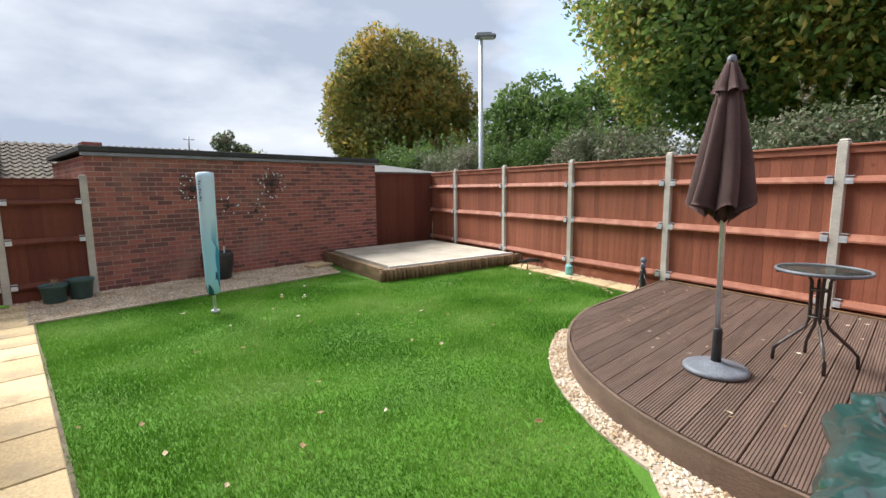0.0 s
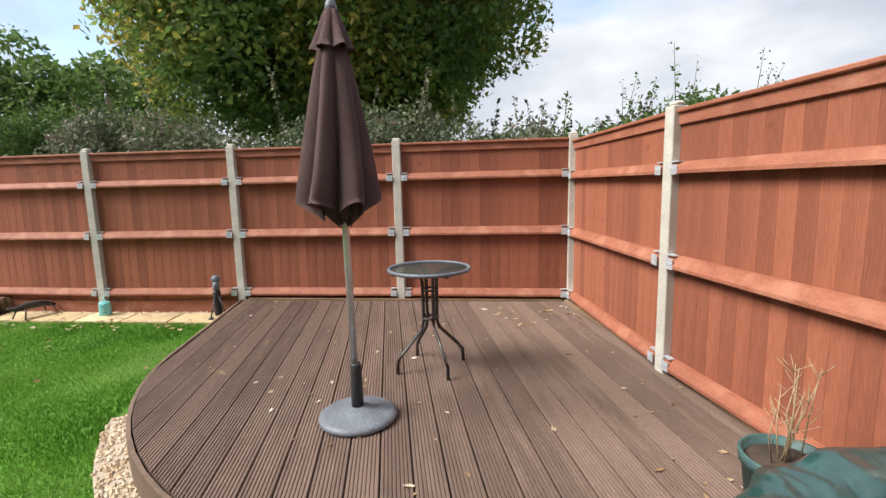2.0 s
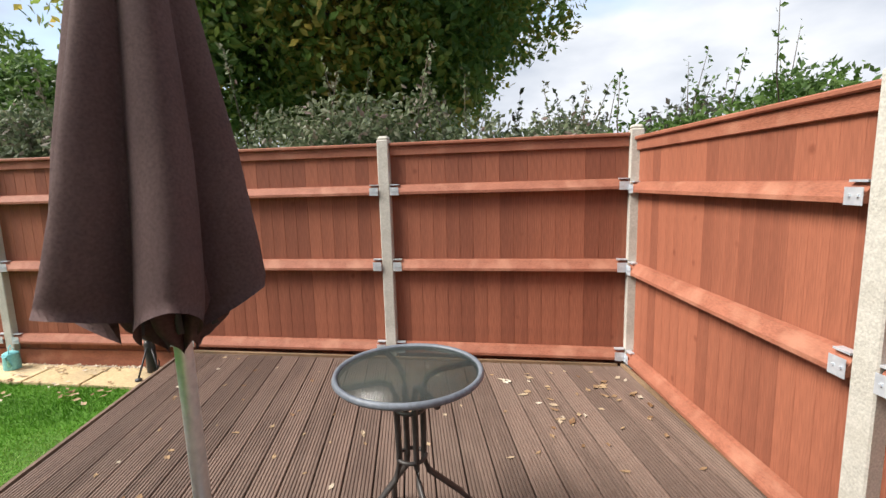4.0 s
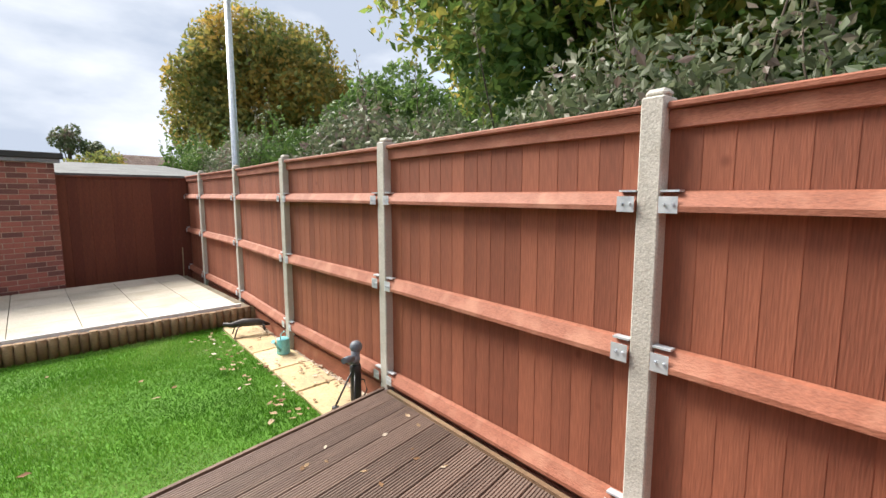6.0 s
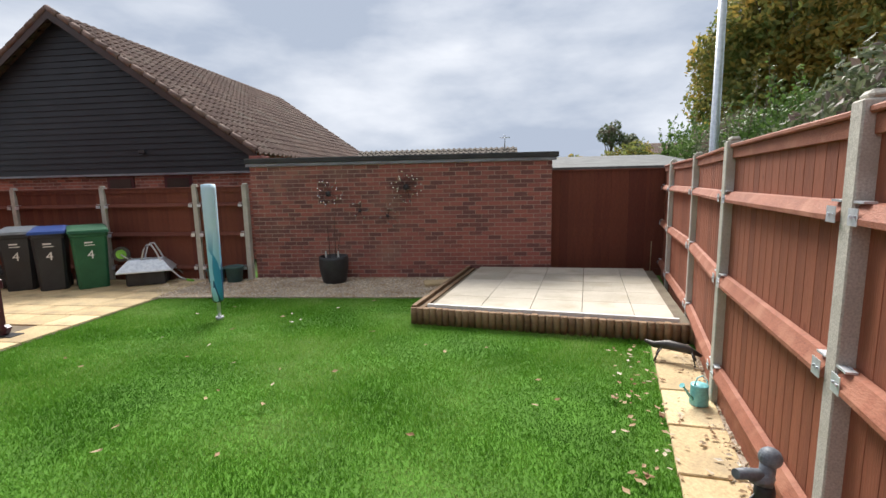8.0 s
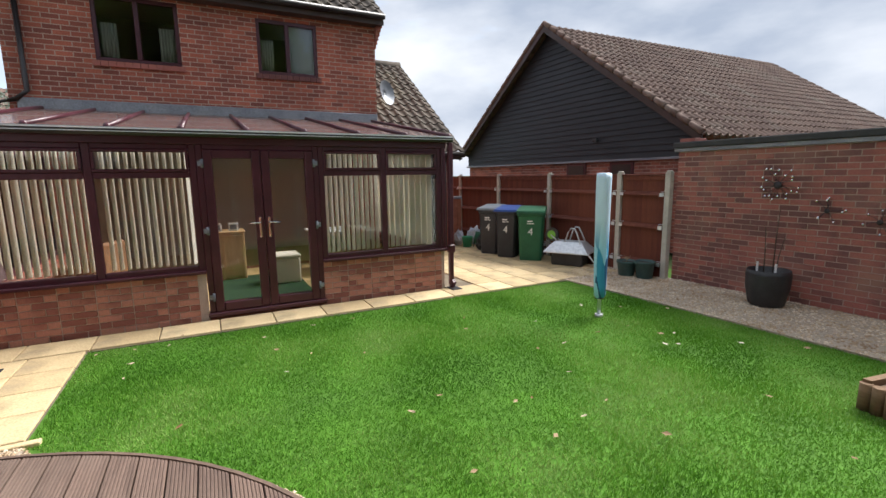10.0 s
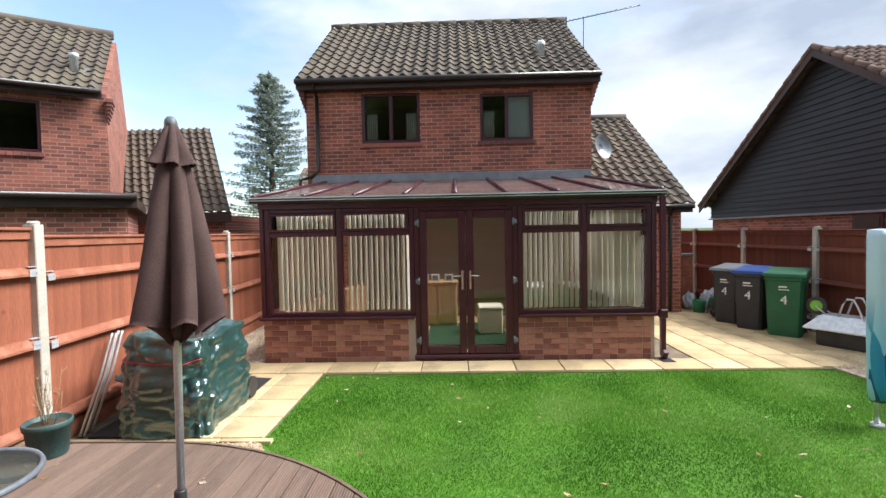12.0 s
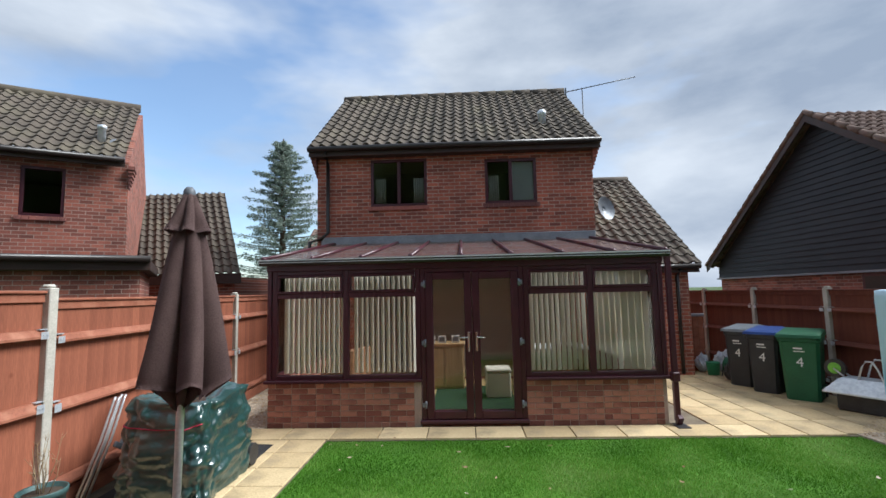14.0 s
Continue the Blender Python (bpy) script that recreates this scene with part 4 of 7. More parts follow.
def quad_pt(u, v):
    a = Vector(PF[0]).lerp(Vector(PF[1]), u)
    b = Vector(PF[3]).lerp(Vector(PF[2]), u)
    return a.lerp(b, v)


part("patio_core", slab_poly(PF, -0.02, 0.155), M_JOINT, patio)
us = [0.07, 0.26, 0.45, 0.64, 0.82, 0.95]
vs_ = [0.035, 0.22, 0.41, 0.60, 0.79, 0.985]
for i in range(5):
    for j in range(5):
        pts = [quad_pt(us[i], vs_[j]), quad_pt(us[i + 1], vs_[j]), quad_pt(us[i + 1], vs_[j + 1]), quad_pt(us[i], vs_[j + 1])]
        c = sum(pts, Vector((0, 0))) / 4
        pts = [tuple(c + (p - c) * 0.988) for p in pts]
        bm = slab_poly(pts, 0.15, 0.202)
        part("stone_slab", bm, M_PAVE2, patio)
part("edge_trim", slab_poly([tuple(quad_pt(0.05, 0.018)), tuple(quad_pt(0.96, 0.018)), tuple(quad_pt(0.96, 0.03)), tuple(quad_pt(0.05, 0.03))], 0.15, 0.215), M_TRIMW, patio)
bm = bmesh.new()
cone(bm, 0, 0, -0.03, 0.185, 0.042, 0.040, 10)
me = bpy.data.meshes.new("log")
bm.to_mesh(me)
bm.free()
me.materials.append(M_TIMBER)
rng = random.Random(8)
for k in range(39):
    p = quad_pt(k / 38, 0.0)
    piece("log", me, pose(p.x, p.y - 0.01, rng.uniform(-0.004, 0.006), 0, 0, rng.uniform(0, 360)), patio)
for off in (0.0, 0.03):
    a, b = quad_pt(off, 0.0), quad_pt(off, 1.0)
    part("side_board", slab_poly([(a.x - 0.03, a.y), (a.x + 0.025, a.y), (b.x + 0.025, b.y), (b.x - 0.03, b.y)], -0.02, 0.205 - off), M_TIMBER, patio)
tagged(part("loose_slab", boxed(-0.24, -0.16, 0.005, 0.24, 0.16, 0.05, 0.008), M_PAVE), "spare buff slab lying on the gravel", "paving slab").matrix_basis = pose(4.78, 8.45, 0, 0, 0, 14)

# ---- lawn ----
rng = np.random.default_rng(1)
N = 470000
gx, gy = rng.uniform(0.5, 7.6, N), rng.uniform(0.95, 7.6, N)
keep = inside(LAWN, gx, gy)
gx, gy = gx[keep], gy[keep]
m = len(gx)
patch = np.sin(gx * 2.1 + 1.3 * np.sin(gy * 1.7)) * np.sin(gy * 2.4 + 0.7)
gh = rng.uniform(0.012, 0.03, m) * (1 + 0.35 * patch)
ga, lean = rng.uniform(0, 6.283, m), rng.uniform(0.0, 0.026, m)
w = rng.uniform(0.0022, 0.0046, m)
la = rng.uniform(0, 6.283, m)
V = np.empty((m, 3, 3))
V[:, 0] = np.stack([gx - w * np.cos(ga), gy - w * np.sin(ga), np.full(m, -0.022)], 1)
V[:, 1] = np.stack([gx + w * np.cos(ga), gy + w * np.sin(ga), np.full(m, -0.022)], 1)
V[:, 2] = np.stack([gx + lean * np.cos(la), gy + lean * np.sin(la), gh - 0.02], 1)
F = np.arange(m * 3).reshape(-1, 3)
lawn = mesh_of("lawn_grass", V.reshape(-1, 3).tolist(), F.tolist(), M_GRASS, None, "stuff", "lush bright green mown lawn grass with clover patches", "grass")

# fallen leaves and petals
M_FALLEN = leaf_mat("fallen_leaves", [(0.20, 0.11, 0.055), (0.38, 0.27, 0.16), (0.60, 0.54, 0.44)], 0.8, 2.0, 0.1)


def litter(name, pts, n, z, seed, s0, s1, label):
    rng = np.random.default_rng(seed)
    xs, ys = [p[0] for p in pts], [p[1] for p in pts]
    x, y = rng.uniform(min(xs), max(xs), n * 4), rng.uniform(min(ys), max(ys), n * 4)
    k = inside(pts, x, y)
    x, y = x[k][:n], y[k][:n]
    vs, fs = [], []
    for i in range(len(x)):
        s, a = rng.uniform(s0, s1), rng.uniform(0, 6.28)
        c, d = math.cos(a), math.sin(a)
        b = len(vs)
        for u, v, h in ((-1, 0, 0.1), (-0.2, -0.5, 0.25), (0.8, -0.15, 0.05), (1.0, 0.1, 0.3), (0.1, 0.55, 0.05), (0, 0, 0.02)):
            vs.append((x[i] + s * (u * c - v * d), y[i] + s * (u * d + v * c), z + s * h * rng.uniform(0.5, 1.5) + 0.001))
        fs += [(b, b + 1, b + 5), (b + 1, b + 2, b + 5), (b + 2, b + 3, b + 5), (b + 3, b + 4, b + 5), (b + 4, b, b + 5)]
    return mesh_of(name, vs, fs, M_FALLEN, None, "stuff", label, "leaves")


litter("deck_leaves", [(3.0, -0.7), (6.15, -0.7), (6.95, 2.6), (5.0, 2.6), (3.4, 1.5)], 120, DECK_Z, 2, 0.012, 0.03, "small dry leaves and petals scattered on the deck")
litter("corner_leaves", [(5.2, -0.7), (6.1, -0.7), (6.3, 0.3), (5.5, 0.0)], 40, DECK_Z, 7, 0.02, 0.04, "dry curled leaves in the deck corner")
litter("lawn_leaves", LAWN, 60, 0.03, 5, 0.02, 0.04, "few brown and yellow fallen leaves on the lawn")
litter("path_leaves", [(6.4, 3.0), (7.1, 3.0), (7.7, 5.7), (6.9, 5.7)], 130, 0.02, 6, 0.015, 0.035, "dry leaf litter along the fence path")

# ---- parasol ----
M_CANVAS = mat("faded_aubergine_canvas", (0.185, 0.118, 0.112), (0.135, 0.084, 0.082), 0.85, 3, 160, 0.05)
M_GREYPL = mat("grey_plastic", (0.17, 0.19, 0.22), (0.12, 0.135, 0.16), 0.5, 6, 60, 0.1)
M_ALU = mat("satin_aluminium", (0.66, 0.68, 0.7), (0.55, 0.57, 0.6), 0.35, 6, 60, 0.05, metal=0.7)
M_BLACKPL = mat("black_plastic", (0.025, 0.025, 0.027), (0.04, 0.04, 0.043), 0.45, 6, 60, 0.1)
um = thing("parasol", 4.03, 1.27, DECK_Z, 0, "closed aubergine garden parasol in a round grey base", "parasol")
LEAN = Vector((0.004, 0.015, 1.0))
bm = bmesh.new()
lathe(bm, [(0.0, 0.0), (0.205, 0.0), (0.215, 0.012), (0.212, 0.028), (0.19, 0.04), (0.17, 0.042), (0.15, 0.05), (0.075, 0.06), (0.04, 0.075), (0.0, 0.075)], 40)
part("base", bm, M_GREYPL, um)
bm = bmesh.new()
lathe(bm, [(0.034, 0.07), (0.032, 0.2), (0.029, 0.31), (0.027, 0.315), (0.02, 0.32)], 20)
sl = part("sleeve", bm, M_BLACKPL, um)
bm = bmesh.new()
tube(bm, [(0.028, 0, 0.27), (0.07, 0, 0.27)], 0.012, 8)
tube(bm, [(0.068, -0.014, 0.262), (0.068, 0.014, 0.278)], 0.012, 8)
part("knob", bm, M_BLACKPL, sl)
bm = bmesh.new()
tube(bm, [LEAN * 0.25, LEAN * 2.13], 0.019, 14)
part("pole", bm, M_ALU, um)


def canopy(prof, pleats, seed, turn, drop=0.0, shift=(0.0, 0.0), seg=180):
    """A furled cloth: broad pleats with sharp valleys; the hem runs from the pleats' tips down to the pole in between."""
    bm = bmesh.new()
    rng = random.Random(seed)
    size = [rng.uniform(0.86, 1.12) for _ in range(pleats)]
    edge = [(k + rng.uniform(-0.13, 0.13)) / pleats for k in range(pleats)]
    edge.append(edge[0] + 1.0)
    rings = []
    for j, (r, z, deep) in enumerate(prof):
        t = j / (len(prof) - 1)
        ring = []
        for i in range(seg):
            a = 2 * math.pi * i / seg
            f = (a / (2 * math.pi) - turn * (1 - t) * 0.1 - edge[0]) % 1.0 + edge[0]
            k = max(q for q in range(pleats) if edge[q] <= f + 1e-9)
            w = (f - edge[k]) / (edge[k + 1] - edge[k])
            bulge = (1 - abs(2 * w - 1) ** 1.5) ** 0.85
            rr = r * (1 - deep * (1 - bulge)) * (1 + (size[k] - 1) * t * bulge) + 0.003 * t * math.sin(9 * w + 3 * k)
            zz = z - drop * t ** 3 * (1 - bulge) * (0.7 + 0.3 * math.sin(2.3 * k))
            p = LEAN * zz
            ring.append(bm.verts.new((rr * math.cos(a) + p.x + shift[0] * t, rr * math.sin(a) + p.y + shift[1] * t, zz)))
        rings.append(ring)
    for a, b in zip(rings, rings[1:]):
        for i in range(seg):
            bm.faces.new((a[i], a[(i + 1) % seg], b[(i + 1) % seg], b[i])).smooth = True
    bmesh.ops.solidify(bm, geom=bm.faces[:], thickness=0.002)
    return bm


can = part("canopy", canopy([(0.030, 2.09, 0.1), (0.052, 2.03, 0.16), (0.082, 1.93, 0.24), (0.115, 1.80, 0.32), (0.150, 1.64, 0.40), (0.184, 1.49, 0.47), (0.206, 1.38, 0.53), (0.226, 1.295, 0.58), (0.242, 1.225, 0.63), (0.246, 1.20, 0.65)], 6, 4, 0.5, 0.11, (-0.01, 0.02)), M_CANVAS, um)
part("inner_folds", canopy([(0.05, 1.45, 0.3), (0.10, 1.30, 0.5), (0.13, 1.19, 0.6), (0.10, 1.13, 0.62), (0.055, 1.09, 0.5)], 7, 12, 0.2, 0.04), M_CANVAS, can)
part("vent_flap", canopy([(0.026, 2.15, 0.1), (0.046, 2.11, 0.2), (0.072, 2.05, 0.3), (0.104, 1.985, 0.4), (0.126, 1.95, 0.45)], 6, 9, 0.3, 0.02), M_CANVAS, can)
bm = bmesh.new()
for k in range(6):
    a = 2 * math.pi * (k + 0.5) / 6
    tube(bm, [(0.03 * math.cos(a), 0.04 + 0.03 * math.sin(a), 1.35), (0.08 * math.cos(a), 0.02 + 0.08 * math.sin(a), 1.12)], 0.008, 6)
part("rib_ends", bm, M_BLACKPL, um)
bm = bmesh.new()
lathe(bm, [(0.0, 2.13), (0.027, 2.13), (0.031, 2.145), (0.027, 2.168), (0.016, 2.184), (0.0, 2.188)], 16)
bmesh.ops.translate(bm, verts=bm.verts[:], vec=(LEAN.x * 2.05, LEAN.y * 2.05, 0))
part("finial", bm, M_GREYPL, um)

# ---- bistro table ----
M_TABLEGLASS = mat("smoked_table_glass", (0.16, 0.175, 0.16), (0.12, 0.13, 0.12), 0.2, 3, 160, 0.15, spec=0.7)
t_n, t_l = M_TABLEGLASS.node_tree.nodes, M_TABLEGLASS.node_tree.links
t_t, t_m = t_n.new("ShaderNodeBsdfTransparent"), t_n.new("ShaderNodeMixShader")
t_t.inputs["Color"].default_value = (0.6, 0.63, 0.6, 1)
t_m.inputs[0].default_value = 0.74
t_l.new(t_n["Principled BSDF"].outputs[0], t_m.inputs[1])
t_l.new(t_t.outputs[0], t_m.inputs[2])
t_l.new(t_m.outputs[0], t_n["Material Output"].inputs["Surface"])
M_DARKMETAL = mat("dark_bronze_metal", (0.055, 0.05, 0.048), (0.08, 0.072, 0.068), 0.45, 8, 60, 0.1, metal=0.4)
tb = thing("bistro_table", 4.68, 0.80, DECK_Z, 20, "round glass bistro table with dark bent metal legs", "table")
bm = bmesh.new()
lathe(bm, [(0.004, 0.703), (0.272, 0.703), (0.272, 0.709), (0.004, 0.709)], 48)
g = part("tabletop", bm, M_TABLEGLASS, tb, "smoked textured glass top")
bm = bmesh.new()
ringp = [(0.258, 0.692), (0.280, 0.692), (0.287, 0.702), (0.281, 0.716), (0.270, 0.716), (0.266, 0.708)]
rings = [[bm.verts.new((r * math.cos(2 * math.pi * i / 48), r * math.sin(2 * math.pi * i / 48), z)) for i in range(48)] for r, z in ringp]
for a, b in zip(rings, rings[1:] + rings[:1]):
    for i in range(48):
        bm.faces.new((a[i], a[(i + 1) % 48], b[(i + 1) % 48], b[i])).smooth = True
part("rim", bm, M_GREYPL, tb)
for k in range(4):
    a = radians(90 * k)
    c, s = math.cos(a), math.sin(a)
    bm = bmesh.new()
    P = [(0.275, 0.69), (0.12, 0.688), (0.075, 0.67), (0.055, 0.62), (0.05, 0.34), (0.07, 0.28), (0.21, 0.14), (0.25, 0.09), (0.255, 0.0)]
    tube(bm, [(r * c, r * s, z) for r, z in P], 0.0125, 8)
    part("leg", bm, M_DARKMETAL, tb)
for z in (0.56, 0.36):
    bm = bmesh.new()
    tube(bm, arc(0, 0, z, 0.055, 0, 360, 20), 0.008, 6)
    part("collar_ring", bm, M_DARKMETAL, tb)

# ---- covered barbecue ----
M_TARP = mat("dark_green_tarpaulin", (0.014, 0.048, 0.045), (0.024, 0.070, 0.066), 0.32, 2.5, 42, 0.5, spec=0.6, stretch=(1.0, 0.45, 1.0))
M_WATER = mat("rain_water", (0.02, 0.05, 0.05), (0.02, 0.05, 0.05), 0.03, 2, 10, 0.01, spec=0.8)
bq = thing("covered_barbecue", 1.90, 0.07, 0, 0, "barbecue under a creased shiny dark green cover", "barbecue")
noise.seed_set(3)
t_p = M_TARP.node_tree.nodes["Principled BSDF"]
t_p.inputs["Coat Weight"].default_value = 0.9
t_p.inputs["Coat Roughness"].default_value = 0.12
BOWL = (0.24, 0.14)
# crumpled film: sharp creases in two sizes
c_n, c_l = M_TARP.node_tree.nodes, M_TARP.node_tree.links
c_co = c_n.new("ShaderNodeTexCoord")
c_last = None
for c_scale, c_dist, c_str in ((7.0, 0.02, 0.7), (24.0, 0.006, 0.6)):
    c_v = c_n.new("ShaderNodeTexNoise")
    c_v.noise_type = 'RIDGED_MULTIFRACTAL'
    c_v.inputs["Scale"].default_value = c_scale
    c_v.inputs["Detail"].default_value = 3
    c_v.inputs["Distortion"].default_value = 0.6
    c_b = c_n.new("ShaderNodeBump")
    c_b.inputs["Strength"].default_value = c_str
    c_b.inputs["Distance"].default_value = c_dist
    c_l.new(c_co.outputs["Object"], c_v.inputs["Vector"])
    c_l.new(c_v.outputs["Fac"], c_b.inputs["Height"])
    if c_last:
        c_l.new(c_last.outputs["Normal"], c_b.inputs["Normal"])
    c_last = c_b
c_l.new(c_last.outputs["Normal"], t_p.inputs["Normal"])
c_l.new(c_last.outputs["Normal"], t_p.inputs["Coat Normal"])


def cover_point(a, t):
    """A place on the draped cloth: t runs from the ground up the sides and in over the top."""
    ca, sa = math.cos(a), math.sin(a)
    wob = noise.noise(Vector((ca * 1.6, sa * 1.6, 4.0)))
    if t < 0.62:
        u, top = t / 0.62, 0
        z = 0.02 + 0.90 * u
        shelf = 0.46 + 0.13 * wob
        sc = 1.03 - 0.06 / (1 + math.exp(-(z - shelf) / 0.016)) - 0.035 / (1 + math.exp(-(z - 0.78 - 0.05 * wob) / 0.012)) + 0.02 * math.sin(u * 9 + 4 * wob)
    else:
        u, top = (t - 0.62) / 0.38, 1
        z = 0.92 + 0.035 * math.sin(min(u * 5, 1) * 1.57) - 0.05 * max(u - 0.25, 0)
        sc = 0.95 * (1 - u) ** 0.85 + 0.0004
    px = 0.48 * math.copysign(abs(ca) ** 0.36, ca) * sc
    py = 0.36 * math.copysign(abs(sa) ** 0.36, sa) * sc
    p = Vector((px * 2.4, py * 2.4, z * 2.6 + px * 0.8))
    crease = abs(noise.noise(p * 1.9 + Vector((5, 1, 2))))
    small = abs(noise.noise(p * 4.6 + Vector((1, 7, 3))))
    if top:
        q = Vector((px * 2.6 + py * 1.4, py * 4.2 - px, 2.0))
        z += 0.055 * (0.3 - abs(noise.noise(q))) + 0.032 * (0.3 - abs(noise.noise(q * 2.7 + Vector((3, 1, 0))))) + 0.014 * (0.3 - abs(noise.noise(q * 5.5))) + 0.005 * noise.noise(q * 13)
        z += 0.05 * max(0.0, px / 0.6) ** 2
        z -= 0.11 * math.exp(-(((px - BOWL[0]) / 0.17) ** 2 + ((py - BOWL[1]) / 0.20) ** 2) * 1.2)
        k = 1 + (crease * 0.05 + small * 0.02) / max(math.hypot(px, py), 0.2) * (1 - u)
    else:
        z += 0.02 * noise.noise(p * 2.2) * min(1, z * 5)
        k = 1 + (0.10 * crease + 0.05 * small + 0.02 * math.sin(a * 12 + 5 * wob) * max(0, 1 - z / 0.45)) / math.hypot(px, py)
    return Vector((px * k, py * k, max(z * 0.93, 0.018)))


SEG, LEV = 220, 84
bm = bmesh.new()
rings = [[bm.verts.new(cover_point(2 * math.pi * i / SEG, j / LEV)) for i in range(SEG)] for j in range(LEV + 1)]
for a, b in zip(rings, rings[1:]):
    for i in range(SEG):
        bm.faces.new((a[i], a[(i + 1) % SEG], b[(i + 1) % SEG], b[i])).smooth = True
bm.faces.new(rings[-1])
part("cover", bm, M_TARP, bq)
bm = bmesh.new()
bm.faces.new([bm.verts.new((BOWL[0] + 0.20 * math.cos(a), BOWL[1] - 0.02 + 0.19 * math.sin(a), 0.845)) for a in [2 * math.pi * i / 40 for i in range(40)]])
part("puddle", bm, M_WATER, bq, "rain puddle lying in the sagging top")
bm = bmesh.new()
cord = []
for k in range(25):
    q = cover_point(radians(-52 + 104 * k / 24), 0.50 - 0.02 * math.sin(math.pi * k / 24))
    cord.append(q + Vector((q.x, q.y, 0)).normalized() * 0.006)
tube(bm, cord, 0.006, 6)
part("cord", bm, mat("red_cord", (0.35, 0.03, 0.06), (0.28, 0.02, 0.05), 0.7), bq)
bm = bmesh.new()
r0 = bmesh.ops.create_cone(bm, cap_ends=True, segments=24, radius1=0.11, radius2=0.11, depth=0.04, matrix=Matrix.Translation((-0.5, 0.37, 0.13)) @ pose(0, 0, 0, 90).to_3x3().to_4x4())
part("wheel", bm, M_BLACKPL, bq)

# folded chairs leaning by the fence
for k, (x, y) in enumerate(((2.02, -0.68), (2.13, -0.66))):
    ch = thing("folding_chair", x, y, 0.012, 0, "folded grey metal garden chair leaning against the fence", "chair", "folded chairs")
    for yy in (-0.02, 0.02):
        bm = bmesh.new()
        tube(bm, [(0.22, yy, 0.0), (-0.05, yy, 0.46), (-0.2, yy, 0.80), (-0.22, yy, 0.83)], 0.012, 8)
        part("side_frame", bm, M_ALU, ch)
    bm = bmesh.new()
    box(bm, -0.2, -0.012, 0.42, 0.02, 0.012, 0.47, 0.004, m=pose(0, 0, 0, 0, -30, 0))
    part("cross_bar", bm, M_GREYPL, ch)

# ---- pots ----
M_TEAL = mat("grey_green_plastic", (0.06, 0.12, 0.115), (0.04, 0.085, 0.085), 0.5, 6, 60, 0.15)
M_EARTH = mat("dry_soil", (0.07, 0.05, 0.035), (0.045, 0.033, 0.024), 0.95, 10, 80, 0.6)
M_STRAW = mat("dry_stalks", (0.42, 0.33, 0.2), (0.3, 0.22, 0.13), 0.9, 10, 60)


def planter(name, x, y, z, r, h, material, label, stalks, seed, tall):
    e = thing(name, x, y, z, 0, label, "plant pot", "plant pots")
    bm = bmesh.new()
    lathe(bm, [(0.0, 0.0), (r * 0.74, 0.0), (r * 0.78, 0.01), (r * 0.93, h * 0.82), (r * 1.0, h * 0.83), (r * 1.02, h * 0.98), (r * 0.99, h), (r * 0.93, h * 0.985), (r * 0.90, h * 0.86), (0.0, h * 0.85)], 30)
    part("pot", bm, material, e)
    bm = bmesh.new()
    lathe(bm, [(0.0, h * 0.84), (r * 0.89, h * 0.84), (r * 0.85, h * 0.88), (0.0, h * 0.9)], 24)
    part("soil", bm, M_EARTH, e)
    if stalks:
        rng = random.Random(seed)
        bm = bmesh.new()
        for k in range(stalks):
            a, q = rng.uniform(0, 6.28), rng.uniform(0, r * 0.4)
            p = Vector((q * math.cos(a), q * math.sin(a), h * 0.87))
            t = rng.uniform(0.5, 1.0) * tall
            d = Vector((rng.uniform(-0.2, 0.2), rng.uniform(-0.2, 0.2), 1))
            mid = p + d * t * 0.5 + Vector((rng.uniform(-0.02, 0.02), rng.uniform(-0.02, 0.02), 0))
            tube(bm, [p, mid, p + d * t], [0.003, 0.0025, 0.001], 5)
            for s in range(5):
                b = p + d * t * rng.uniform(0.3, 0.95)
                tube(bm, [b, b + Vector((rng.uniform(-0.06, 0.06), rng.uniform(-0.06, 0.06), 0.05))], [0.002, 0.0008], 4)
        tagged(part("dry_growth", bm, M_STRAW, e), kind="stuff")
    return e


planter("plant_pot", 3.00, -0.36, DECK_Z, 0.15, 0.26, M_TEAL, "grey-green plastic pot with dead dry stalks", 9, 4, 0.42)
planter("plant_pot", 0.80, 8.42, 0.012, 0.16, 0.25, M_TEAL, "dark teal plastic pot standing by the fence", 4, 5, 0.12)
planter("plant_pot", 1.10, 8.50, 0.012, 0.16, 0.28, M_TEAL, "dark teal plastic pot beside the brick wall", 0, 6, 0)
bp_ = thing("large_planter", 2.95, 8.52, 0.012, 0, "large black planter with bare canes by the brick wall", "plant pot", "plant pots")
bm = bmesh.new()
lathe(bm, [(0.0, 0.0), (0.18, 0.0), (0.2, 0.02), (0.245, 0.25), (0.25, 0.4), (0.24, 0.46), (0.225, 0.46), (0.22, 0.4), (0.0, 0.39)], 32)
part("pot", bm, M_BLACKPL, bp_)
bm = bmesh.new()
for x, y, t in ((-0.07, 0.02, 0.62), (0.02, 0.05, 0.85), (0.1, -0.03, 0.5)):
    tube(bm, [(x, y, 0.38), (x * 1.1, y, 0.38 + t * 0.5), (x * 1.5, y + 0.02, 0.38 + t)], [0.007, 0.006, 0.004], 6)
part("cane", bm, mat("dark_bare_cane", (0.06, 0.04, 0.03), (0.09, 0.06, 0.045), 0.8), bp_)
for x in (-0.12, 0.1):
    part("label_stick", boxed(x - 0.012, -0.05, 0.36, x + 0.012, -0.035, 0.55, 0.002), M_TRIMW, bp_)

